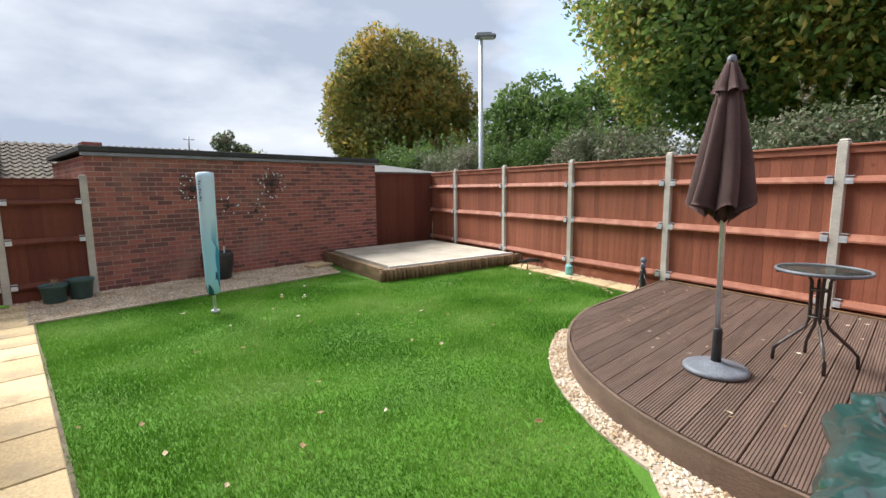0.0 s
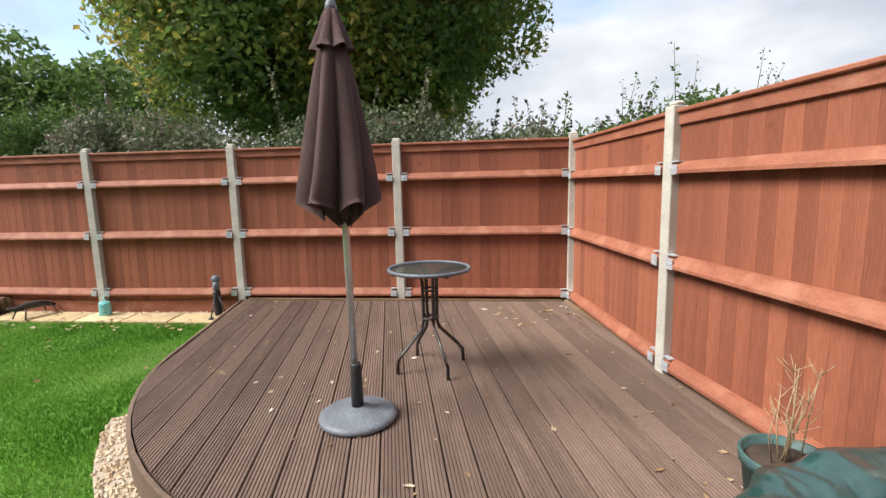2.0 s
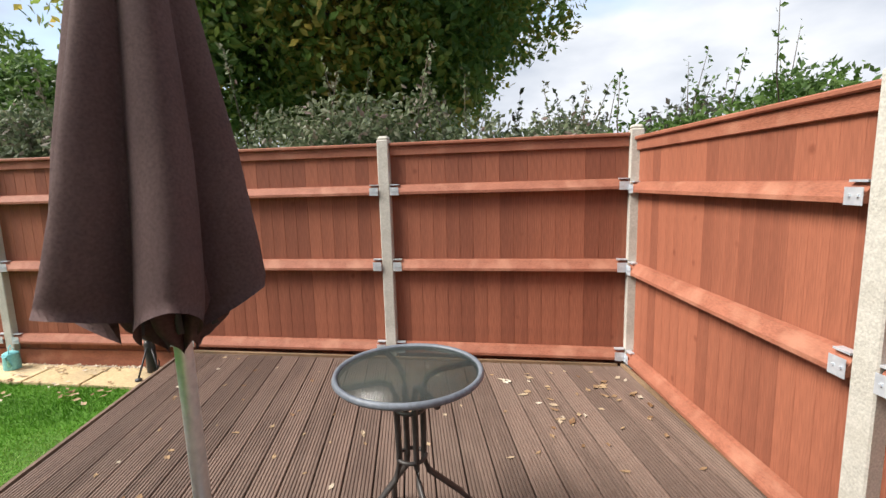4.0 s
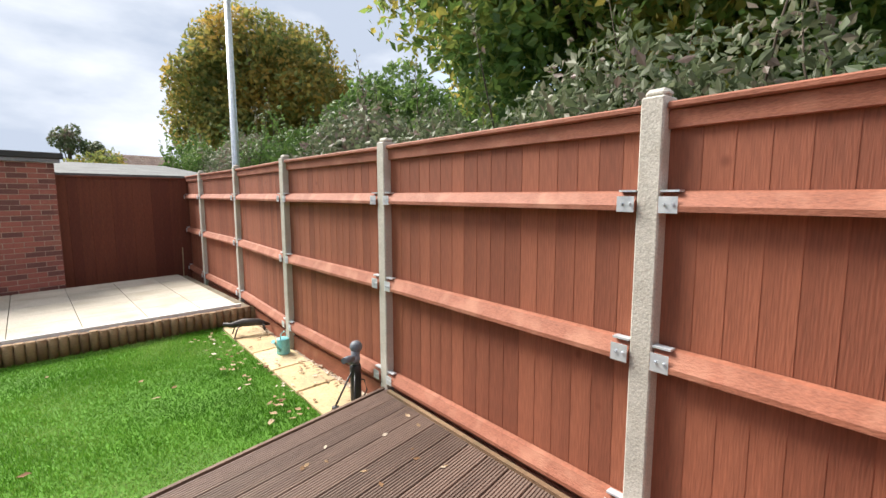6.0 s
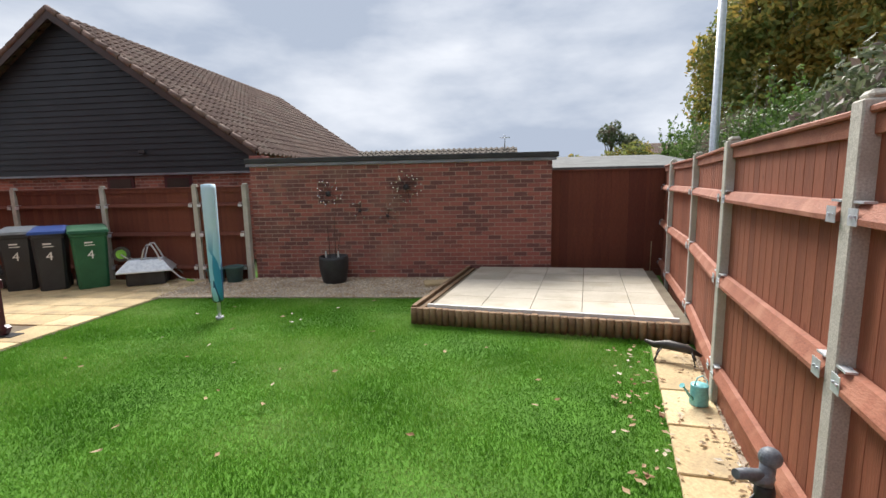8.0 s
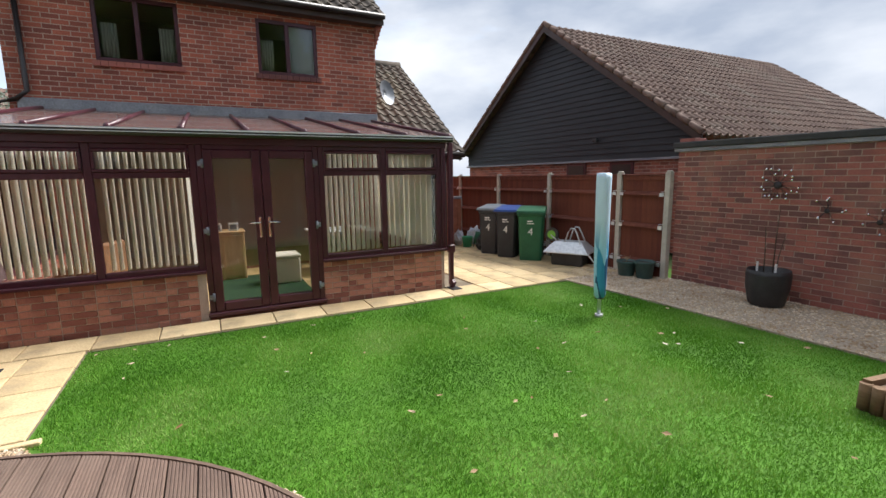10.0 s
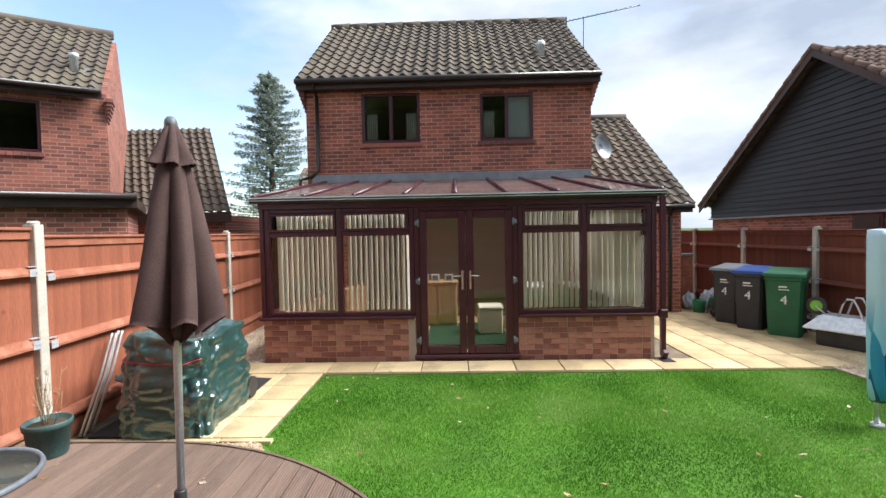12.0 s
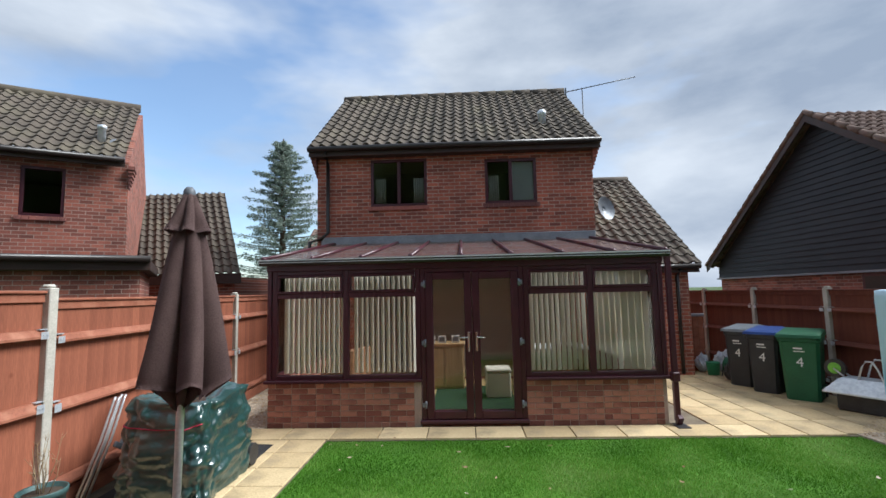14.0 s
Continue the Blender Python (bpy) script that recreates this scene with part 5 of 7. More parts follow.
# metal flower wall art
M_WIRE = mat("dark_wire", (0.03, 0.028, 0.03), (0.05, 0.045, 0.05), 0.5, 8, 60, 0.1, metal=0.5)
for x, z, r, n, seed in ((2.76, 1.53, 0.26, 22, 1), (4.16, 1.62, 0.28, 26, 2), (3.32, 1.22, 0.20, 8, 3), (3.82, 1.12, 0.22, 9, 4)):
    e = thing("wall_art", x, 8.84 + (x - 1.33) * 0.0578, z, GA, "dark wire flower spray with silver tips on the brick wall", "wall art", "wire flowers on the wall")
    rng = random.Random(seed)
    wires, tips = bmesh.new(), bmesh.new()
    for k in range(n):
        a = 2 * math.pi * k / n + rng.uniform(-0.2, 0.2) if n > 10 else rng.uniform(0, 6.28)
        q = r * rng.uniform(0.55, 1.0)
        p = Vector((q * math.cos(a), -0.03, q * math.sin(a)))
        tube(wires, [(0, -0.006, 0), p * 0.5 + Vector((0.01, -0.02, 0.01)), p], 0.003, 5)
        bmesh.ops.create_uvsphere(tips, u_segments=8, v_segments=6, radius=0.017, matrix=Matrix.Translation(p))
    bmesh.ops.create_uvsphere(wires, u_segments=12, v_segments=8, radius=0.05 if n > 10 else 0.03, matrix=Matrix.Translation((0, -0.02, 0)) @ Matrix.Diagonal((1, 0.4, 1, 1)))
    part("wire_spray", wires, M_WIRE, e)
    tagged(part("bead_tips", tips, M_CHROME, e, "small silver beads"), kind="stuff")

# ---- rotary clothes line under its cover ----
def cover_mat():
    m = bpy.data.materials.new("blue_leaf_print")
    m.use_nodes = True
    n, l = m.node_tree.nodes, m.node_tree.links
    b = n["Principled BSDF"]
    b.inputs["Roughness"].default_value = 0.5
    co = n.new("ShaderNodeTexCoord")
    sp = n.new("ShaderNodeSeparateXYZ")
    l.new(co.outputs["Object"], sp.inputs[0])
    mp = n.new("ShaderNodeMapping")
    mp.inputs["Scale"].default_value = (7, 7, 1.5)
    l.new(co.outputs["Object"], mp.inputs["Vector"])
    v = n.new("ShaderNodeTexVoronoi")
    v.inputs["Scale"].default_value = 1.8
    l.new(mp.outputs[0], v.inputs["Vector"])
    r = n.new("ShaderNodeValToRGB")
    r.color_ramp.interpolation = 'CONSTANT'
    e = r.color_ramp.elements
    e[0].color = (0.012, 0.09, 0.22, 1)
    e[1].position, e[1].color = 0.28, (0.04, 0.30, 0.55, 1)
    k = e.new(0.46)
    k.color = (0.36, 0.68, 0.90, 1)
    l.new(v.outputs["Color"], r.inputs["Fac"])
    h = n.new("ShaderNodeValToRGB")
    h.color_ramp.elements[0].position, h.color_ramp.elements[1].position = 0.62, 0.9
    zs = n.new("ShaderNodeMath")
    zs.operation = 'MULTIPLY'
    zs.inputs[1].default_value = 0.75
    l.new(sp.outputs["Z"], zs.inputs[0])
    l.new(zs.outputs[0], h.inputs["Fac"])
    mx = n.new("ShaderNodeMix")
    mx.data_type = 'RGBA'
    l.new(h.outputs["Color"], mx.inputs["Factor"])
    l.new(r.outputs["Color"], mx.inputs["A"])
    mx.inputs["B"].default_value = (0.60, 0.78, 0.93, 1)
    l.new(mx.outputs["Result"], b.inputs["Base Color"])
    return m


dr = thing("rotary_dryer", 2.21, 6.35, -0.02, -60, "rotary clothes dryer folded in a pale blue printed cover", "clothes dryer")
bm = bmesh.new()
tube(bm, [(0, 0, 0), (0, 0, 0.4)], 0.022, 12)
tube(bm, [(0, 0, 0.0), (0, 0, 0.04)], 0.05, 12)
part("pole", bm, M_ALU, dr)
bm = bmesh.new()
rings = []
SEG = 32
for z, r in ((0.24, 0.05), (0.27, 0.075), (0.4, 0.082), (0.8, 0.09), (1.3, 0.095), (1.68, 0.098), (1.735, 0.094), (1.742, 0.05)):
    rings.append([bm.verts.new((r * 1.12 * math.cos(2 * math.pi * i / SEG) * (1 + 0.04 * math.sin(5 * i + z * 7)), r * 0.86 * math.sin(2 * math.pi * i / SEG) * (1 + 0.04 * math.cos(3 * i + z * 5)), z)) for i in range(SEG)])
for a, b in zip(rings, rings[1:]):
    for i in range(SEG):
        bm.faces.new((a[i], a[(i + 1) % SEG], b[(i + 1) % SEG], b[i])).smooth = True
bm.faces.new(rings[-1])
bm.faces.new(rings[0][::-1])
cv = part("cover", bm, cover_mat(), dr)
bm = bmesh.new()
for k in range(8):
    box(bm, -0.018, -0.092, 1.62 - k * 0.032, 0.018 - 0.012 * (k % 3), -0.0895, 1.64 - k * 0.032)
part("print_mark", bm, mat("grey_blue_print", (0.1, 0.2, 0.3), (0.1, 0.2, 0.3), 0.6), cv)
bm = bmesh.new()
tube(bm, arc(0, 0, 0.245, 0.052, 0, 360, 20), 0.008, 6)
part("hem_cord", bm, M_BLACKPL, cv)

# ---- by the fence path ----
M_AQUA = mat("aqua_enamel", (0.22, 0.58, 0.60), (0.17, 0.5, 0.53), 0.4, 6, 50, 0.08)
wc = thing("watering_can", 7.30, 4.44, 0.01, 205, "small aqua metal watering can on the slabs", "watering can")
bm = bmesh.new()
lathe(bm, [(0.0, 0.0), (0.078, 0.0), (0.08, 0.01), (0.072, 0.17), (0.074, 0.18), (0.066, 0.182), (0.03, 0.2), (0.0, 0.2)], 24)
wc.scale = (0.82, 0.82, 0.82)
body = part("body", bm, M_AQUA, wc)
bm = bmesh.new()
tube(bm, [(0.07, 0, 0.05), (0.13, 0, 0.12), (0.18, 0, 0.19)], [0.016, 0.011, 0.009], 10)
cone(bm, 0, 0, 0, 0.03, 0.01, 0.025, 12, m=pose(0.18, 0, 0.185, 0, 45, 0))
part("spout", bm, M_AQUA, wc)
bm = bmesh.new()
tube(bm, [(0.06, 0, 0.18), (0.03, 0, 0.25), (-0.03, 0, 0.26), (-0.09, 0, 0.2), (-0.078, 0, 0.06)], 0.006, 8)
part("handle", bm, M_AQUA, wc)

sp = thing("garden_sprinkler", 7.03, 3.07, 0.01, 200, "black post sprinkler with grey nozzle on tripod legs", "sprinkler")
sp.scale = (0.82, 0.82, 0.8)
bm = bmesh.new()
lathe(bm, [(0.0, 0.0), (0.045, 0.0), (0.05, 0.02), (0.052, 0.33), (0.045, 0.36), (0.0, 0.365)], 22)
part("post", bm, M_BLACKPL, sp)
for a in (-25, 25):
    bm = bmesh.new()
    q = pose(0, 0, 0, 0, 0, a)
    tube(bm, [q @ Vector((0.04, 0, 0.3)), q @ Vector((0.14, 0, 0.15)), q @ Vector((0.22, 0, 0.03))], 0.009, 8)
    lathe(bm, [(0, 0.0), (0.035, 0.0), (0.03, 0.02), (0.0, 0.03)], 14, *(q @ Vector((0.225, 0, 0))).xy)
    part("leg", bm, M_BLACKPL, sp)
bm = bmesh.new()
bmesh.ops.create_uvsphere(bm, u_segments=18, v_segments=12, radius=0.058, matrix=Matrix.Translation((-0.02, 0, 0.52)))
bmesh.ops.create_uvsphere(bm, u_segments=16, v_segments=10, radius=0.06, matrix=Matrix.Translation((0.03, 0, 0.41)) @ Matrix.Diagonal((1.3, 0.9, 0.7, 1)))
tube(bm, [(0.05, 0, 0.42), (0.13, 0, 0.45), (0.20, 0, 0.46)], [0.04, 0.032, 0.028], 12)
tube(bm, [(0.0, 0, 0.36), (-0.01, 0, 0.5)], 0.04, 12)
part("nozzle_head", bm, M_GREYPL, sp)
bm = bmesh.new()
tube(bm, [(-0.045, 0, 0.2), (-0.11, 0.03, 0.16), (-0.12, 0.05, 0.06), (-0.06, 0.05, 0.02)], 0.007, 8)
part("hose", bm, M_BLACKPL, sp)

orn = thing("metal_ornament", 7.44, 5.28, 0.01, 150, "small dark metal animal-shaped ornament lying on the slabs", "ornament")
bm = bmesh.new()
tube(bm, [(-0.2, 0, 0.09), (-0.08, 0, 0.13), (0.08, 0, 0.14), (0.2, 0, 0.12), (0.28, 0.02, 0.15)], [0.012, 0.04, 0.045, 0.03, 0.014], 10)
for x, y in ((-0.12, 0.07), (-0.1, -0.08), (0.12, 0.09), (0.14, -0.07)):
    tube(bm, [(x, y * 0.3, 0.12), (x * 1.2, y, 0.08), (x * 1.4, y * 1.3, 0.0)], 0.009, 6)
part("body", bm, M_DARKMETAL, orn)
tagged(part("garden_stake", (lambda b: (tube(b, [(0, 0, 0), (0.01, 0, 0.5)], 0.008, 6), b)[1])(bmesh.new()), M_STRAW), "thin pale stake standing in the patio corner", "stake").matrix_basis = pose(8.3, 9.0, 0.15)

# ---- bins and clutter on the paving ----
M_BINBLK = mat("black_bin_plastic", (0.022, 0.025, 0.03), (0.03, 0.034, 0.04), 0.5, 4, 90, 0.1)
M_BINGRN = mat("green_bin_plastic", (0.015, 0.10, 0.045), (0.02, 0.12, 0.055), 0.5, 4, 90, 0.1)
M_LIDGRY = mat("grey_lid_plastic", (0.22, 0.24, 0.26), (0.17, 0.19, 0.21), 0.5, 4, 60, 0.1)
M_LIDBLU = mat("blue_lid_plastic", (0.02, 0.06, 0.25), (0.025, 0.07, 0.28), 0.45, 4, 60, 0.1)
M_PRINT = mat("white_print", (0.75, 0.76, 0.74), (0.7, 0.71, 0.7), 0.6)


def digit(parent, ch, x, y, z, size):
    cu = bpy.data.curves.new("number", 'FONT')
    cu.body, cu.size, cu.extrude, cu.align_x = ch, size, 0.0015, 'CENTER'
    tmp = new("number", cu)
    me = bpy.data.meshes.new_from_object(tmp)
    bpy.data.objects.remove(tmp)
    me.materials.append(M_PRINT)
    ob = new("number", me)
    ob.parent = parent
    ob.matrix_basis = pose(x, y, z, 84, 0, 0)
    ob["label"] = "white house number " + ch
    return ob


def wheelie_bin(x, y, turn, w, d, body_m, lid_m, label):
    e = thing("wheelie_bin", x, y, 0.012, turn, label, "wheelie bin", "wheelie bins")
    bm = bmesh.new()
    prof = [(0.78, 0.0), (0.80, 0.03), (0.93, 0.88), (1.0, 0.90), (1.0, 0.95), (0.95, 0.955)]
    rings = []
    for s, z in prof:
        hw, f, b = w / 2 * s, -d / 2 * s, d / 2 * (0.88 + 0.12 * min(z, 1))
        c = 0.04
        rings.append([bm.verts.new(p) for p in ((-hw + c, f, z), (hw - c, f, z), (hw, f + c, z), (hw, b - c, z), (hw - c, b, z), (-hw + c, b, z), (-hw, b - c, z), (-hw, f + c, z))])
    for a, b in zip(rings, rings[1:]):
        for i in range(8):
            bm.faces.new((a[i], a[(i + 1) % 8], b[(i + 1) % 8], b[i]))
    bm.faces.new(rings[0][::-1])
    bm.faces.new(rings[-1])
    body = part("body", bm, body_m, e)
    bm = bmesh.new()
    hw = w / 2 + 0.015
    v0 = [bm.verts.new(p) for p in ((-hw, -d / 2 - 0.03, 0.957), (hw, -d / 2 - 0.03, 0.957), (hw, d / 2 + 0.02, 0.975), (-hw, d / 2 + 0.02, 0.975))]
    v1 = [bm.verts.new(p) for p in ((-hw + 0.01, -d / 2 - 0.015, 1.0), (hw - 0.01, -d / 2 - 0.015, 1.0), (hw - 0.01, d / 2, 1.05), (-hw + 0.01, d / 2, 1.05))]
    v2 = [bm.verts.new(p) for p in ((-hw + 0.06, -d / 2 + 0.06, 1.022), (hw - 0.06, -d / 2 + 0.06, 1.022), (hw - 0.06, d / 2 - 0.06, 1.07), (-hw + 0.06, d / 2 - 0.06, 1.07))]
    bm.faces.new(v0[::-1])
    bm.faces.new(v2)
    for a, b in ((v0, v1), (v1, v2)):
        for i in range(4):
            bm.faces.new((a[i], a[(i + 1) % 4], b[(i + 1) % 4], b[i]))
    part("lid", bm, lid_m, e)
    bm = bmesh.new()
    tube(bm, [(-w / 2 + 0.05, d / 2 + 0.05, 0.98), (w / 2 - 0.05, d / 2 + 0.05, 0.98)], 0.016, 8)
    part("handle", bm, body_m, e)
    for s in (-1, 1):
        bm = bmesh.new()
        r = bmesh.ops.create_cone(bm, cap_ends=True, segments=20, radius1=0.1, radius2=0.1, depth=0.05, matrix=Matrix.Translation((s * (w / 2 - 0.06), d / 2 - 0.02, 0.1)) @ pose(0, 0, 0, 0, 90, 0))
        part("wheel", bm, M_BLACKPL, e)
    digit(e, "4", 0, -d / 2 * 0.885 - 0.02, 0.52, 0.2)
    bm = bmesh.new()
    for k in range(2):
        box(bm, -0.07, -d / 2 * 0.93 - 0.006, 0.74 + k * 0.04, 0.07 - 0.03 * k, -d / 2 * 0.93 - 0.003, 0.755 + k * 0.05)
    part("print_bar", bm, M_PRINT, e, "faded white printed mark")
    return e


wheelie_bin(-1.27, 8.03, 47, 0.54, 0.62, M_BINGRN, M_BINGRN, "green wheelie bin with a closed green lid")
wheelie_bin(-1.80, 7.83, 40, 0.47, 0.54, M_BINBLK, M_LIDBLU, "black wheelie bin with a blue lid")
wheelie_bin(-2.36, 7.78, 36, 0.47, 0.54, M_BINBLK, M_LIDGRY, "black wheelie bin with a grey lid")

wb = thing("wheelbarrow", -0.42, 8.28, 0.012, 30, "wheelbarrow turned upside down over a black crate", "wheelbarrow")
bm = bmesh.new()
lv = [[bm.verts.new((sx * a, sy * b, z)) for sx, sy in ((-1, -1), (1, -1), (1, 1), (-1, 1))] for z, a, b in ((0.24, 0.42, 0.30), (0.26, 0.42, 0.30), (0.42, 0.28, 0.17), (0.445, 0.25, 0.14))]
for a, b in zip(lv, lv[1:]):
    for i in range(4):
        bm.faces.new((a[i], a[(i + 1) % 4], b[(i + 1) % 4], b[i]))
bm.faces.new(lv[-1])
part("tray", bm, M_ZINC, wb, "galvanised grey tray")
for s in (-0.14, 0.14):
    bm = bmesh.new()
    tube(bm, [(-0.05, s, 0.44), (0.0, s, 0.62), (0.05, s, 0.70), (0.12, s, 0.70), (0.17, s, 0.60), (0.25, s * 1.2, 0.40), (0.52, s * 1.5, 0.10), (0.66, s * 1.6, 0.03)], 0.014, 8)
    fr_ = part("frame_tube", bm, M_ALU, wb)
    bm = bmesh.new()
    tube(bm, [(0.62, s * 1.57, 0.045), (0.74, s * 1.66, 0.018)], 0.019, 8)
    part("grip", bm, mat("lime_rubber", (0.2, 0.5, 0.06), (0.16, 0.42, 0.05), 0.6), fr_)
bm = bmesh.new()
bmesh.ops.create_cone(bm, cap_ends=True, segments=24, radius1=0.13, radius2=0.13, depth=0.06, matrix=Matrix.Translation((-0.36, 0.0, 0.55)) @ pose(0, 0, 0, 90, 0, 0))
wh = part("wheel", bm, M_BLACKPL, wb)
bm = bmesh.new()
bmesh.ops.create_cone(bm, cap_ends=True, segments=20, radius1=0.08, radius2=0.08, depth=0.07, matrix=Matrix.Translation((-0.36, 0.0, 0.55)) @ pose(0, 0, 0, 90, 0, 0))
part("hub", bm, mat("lime_hub", (0.2, 0.5, 0.06), (0.16, 0.42, 0.05), 0.5), wh)
bm = bmesh.new()
tube(bm, [(-0.36, 0.06, 0.55), (-0.22, 0.08, 0.44)], 0.012, 6)
tube(bm, [(-0.36, -0.06, 0.55), (-0.22, -0.08, 0.44)], 0.012, 6)
part("fork", bm, M_ALU, wb)
tagged(part("plastic_crate", boxed(-0.3, -0.2, 0.0, 0.3, 0.2, 0.24, 0.02), M_BLACKPL), "black plastic crate under the wheelbarrow", "crate").matrix_basis = pose(-0.42, 8.28, 0.012, 0, 0, 30)

bk = thing("bucket", -3.35, 7.72, 0.012, 0, "small green plastic bucket by the gate", "bucket")
bm = bmesh.new()
lathe(bm, [(0.0, 0.0), (0.1, 0.0), (0.13, 0.24), (0.138, 0.25), (0.128, 0.25), (0.1, 0.02), (0.0, 0.02)], 22)
part("body", bm, mat("mid_green_plastic", (0.05, 0.3, 0.16), (0.04, 0.25, 0.13), 0.5), bk)
hr = thing("hose_reel", -3.2, 7.98, 0.012, 30, "green hose wound on a reel", "hose reel")
bm = bmesh.new()
for k in range(7):
    tube(bm, [(0.02 * k - 0.06, 0.15 * math.cos(a), 0.2 + 0.15 * math.sin(a)) for a in [2 * math.pi * i / 20 for i in range(21)]], 0.014, 6)
part("hose", bm, M_BINGRN, hr)
bm = bmesh.new()
for x in (-0.1, 0.1):
    tube(bm, [(x, -0.14, 0.0), (x, 0, 0.36), (x, 0.14, 0.0)], 0.012, 6)
tube(bm, [(-0.1, 0, 0.2), (0.1, 0, 0.2)], 0.03, 10)
part("stand", bm, M_BLACKPL, hr)


def sack(x, y, s, material, label, seed):
    bm = bmesh.new()
    bmesh.ops.create_icosphere(bm, subdivisions=3, radius=1)
    for v in bm.verts:
        k = 1 + 0.35 * noise.noise(v.co * 2.2 + Vector((seed, 0, 0)))
        v.co = Vector((v.co.x * s * k, v.co.y * s * k * 0.8, max((v.co.z * 1.1 + 1) * s * k, 0)))
    ob = part("bag", bm, material, None)
    tagged(ob, label, "bag").matrix_basis = pose(x, y, 0.012)


M_BAGW = mat("white_polythene", (0.6, 0.64, 0.68), (0.4, 0.46, 0.55), 0.4, 9, 40, 0.3)
sack(-3.65, 8.1, 0.2, M_BAGW, "crumpled white plastic bag beside the hose reel", 1)
sack(-2.75, 7.75, 0.15, M_BLACKPL, "black plastic sack at the foot of the bins", 6)
sack(-3.75, 7.7, 0.16, M_BAGW, "pale crumpled plastic bag by the fence", 9)

# ---- inside the conservatory ----
def blinds(name, y0, y1, turn, step, label):
    e = thing(name, 0, 0, 0, 0, label, "blind", "vertical blinds in the conservatory")
    part("headrail", boxed(-0.24, y0, 2.06, -0.19, y1, 2.1, 0.004), M_TRIMW, e)
    bm = bmesh.new()
    box(bm, -0.0015, -0.044, 0.68, 0.0015, 0.044, 2.06)
    me = bpy.data.meshes.new("slat")
    bm.to_mesh(me)
    bm.free()
    me.materials.append(M_BLIND)
    n = int((y1 - y0) / step)
    rng = random.Random(int(y0 * 10))
    for k in range(n):
        piece("slat", me, pose(-0.215, y0 + (k + 0.5) * (y1 - y0) / n, 0, 0, 0, turn + rng.uniform(-6, 6)), e)


blinds("vertical_blind", 0.14, 0.60, 66, 0.066, "half-open cream vertical blind in the conservatory window")
blinds("vertical_blind", 0.60, 1.08, 72, 0.062, "half-open cream vertical blind in the conservatory window")
blinds("vertical_blind", 1.14, 2.05, 70, 0.070, "half-open cream vertical blind in the conservatory window")
blinds("vertical_blind", 3.62, 4.42, 40, 0.070, "half-open cream vertical blind in the conservatory window")
blinds("vertical_blind", 4.50, 4.90, 32, 0.08, "half-open cream vertical blind in the conservatory window")
blinds("vertical_blind", 4.90, 5.28, 5, 0.086, "cream vertical blind drawn closed behind the conservatory glass")
part("back_blind", boxed(-2.9, CW - 0.1, 0.62, -0.3, CW - 0.085, 2.08), M_BLIND, None)
tagged(bpy.data.objects["back_blind"], "cream blind closed along the side glazing", "blind")
tagged(part("rug", slab_poly([(-2.3, 2.2), (-0.4, 2.2), (-0.4, 3.5), (-2.3, 3.5)], 0.055, 0.063), mat("green_rug_pile", (0.010, 0.035, 0.014), (0.007, 0.026, 0.011), 0.95, 4, 90, 0.4)), "dark green rug on the oak floor", "rug")
M_PINE = mat("light_oak_furniture", (0.45, 0.30, 0.15), (0.36, 0.23, 0.11), 0.55, 3, 30, 0.1, stretch=(1, 6, 1))
cab = thing("cabinet", -2.3, 2.35, 0.055, 0, "light oak cabinet with framed photos on it", "cabinet")
part("body", boxed(-0.22, -0.35, 0.0, 0.22, 0.35, 0.78, 0.01), M_PINE, cab)
for yy in (-0.345, 0.005):
    part("door", boxed(0.221, yy + 0.02, 0.05, 0.237, yy + 0.32, 0.74, 0.006), M_PINE, cab)
part("top", boxed(-0.24, -0.37, 0.781, 0.25, 0.37, 0.806, 0.008), M_PINE, cab)
for k, yy in enumerate((2.1, 2.3, 2.55)):
    pf = thing("photo_frame", -2.2, yy, 0.861, 0, "small white framed photo on the cabinet", "photo frame", "photos on the cabinet")
    part("frame", boxed(-0.01, -0.075, 0, 0.01, 0.075, 0.13, 0.004), M_TRIMW, pf)
    part("picture", boxed(0.0105, -0.05, 0.025, 0.013, 0.05, 0.105), M_GREYPL, pf)
ot = thing("storage_box", -1.5, 3.25, 0.063, 0, "cream upholstered storage box on the rug", "box")
part("body", boxed(-0.2, -0.2, 0, 0.2, 0.2, 0.40, 0.02), M_INSIDE, ot)
part("lid", boxed(-0.21, -0.21, 0.401, 0.21, 0.21, 0.46, 0.02), M_INSIDE, ot)
M_WICKER = mat("brown_wicker", (0.22, 0.11, 0.05), (0.15, 0.07, 0.03), 0.7, 8, 60, 0.5)
for k, (x, y, t) in enumerate(((-1.2, 4.55, 200), (-1.3, 0.75, -20))):
    s = thing("wicker_chair", x, y, 0.055, t, "brown wicker chair with pale cushion", "chair", "wicker chairs")
    bm = bmesh.new()
    box(bm, -0.3, -0.3, 0.05, 0.3, 0.3, 0.36, 0.03)
    part("seat", bm, M_WICKER, s)
    bm = bmesh.new()
    box(bm, -0.30, 0.24, 0.36, 0.30, 0.31, 0.86, 0.03)
    part("backrest", bm, M_WICKER, s)
    for q in (-0.31, 0.24):
        part("arm", boxed(q, -0.28, 0.361, q + 0.07, 0.24, 0.58, 0.02), M_WICKER, s)
    part("cushion", boxed(-0.22, -0.27, 0.362, 0.22, 0.22, 0.46, 0.03), M_BLIND, s)
dt = thing("white_table", -2.1, 4.3, 0.055, 0, "white table behind the conservatory windows", "table")
part("tabletop", boxed(-0.4, -0.55, 0.70, 0.4, 0.55, 0.74, 0.01), M_TRIMW, dt)
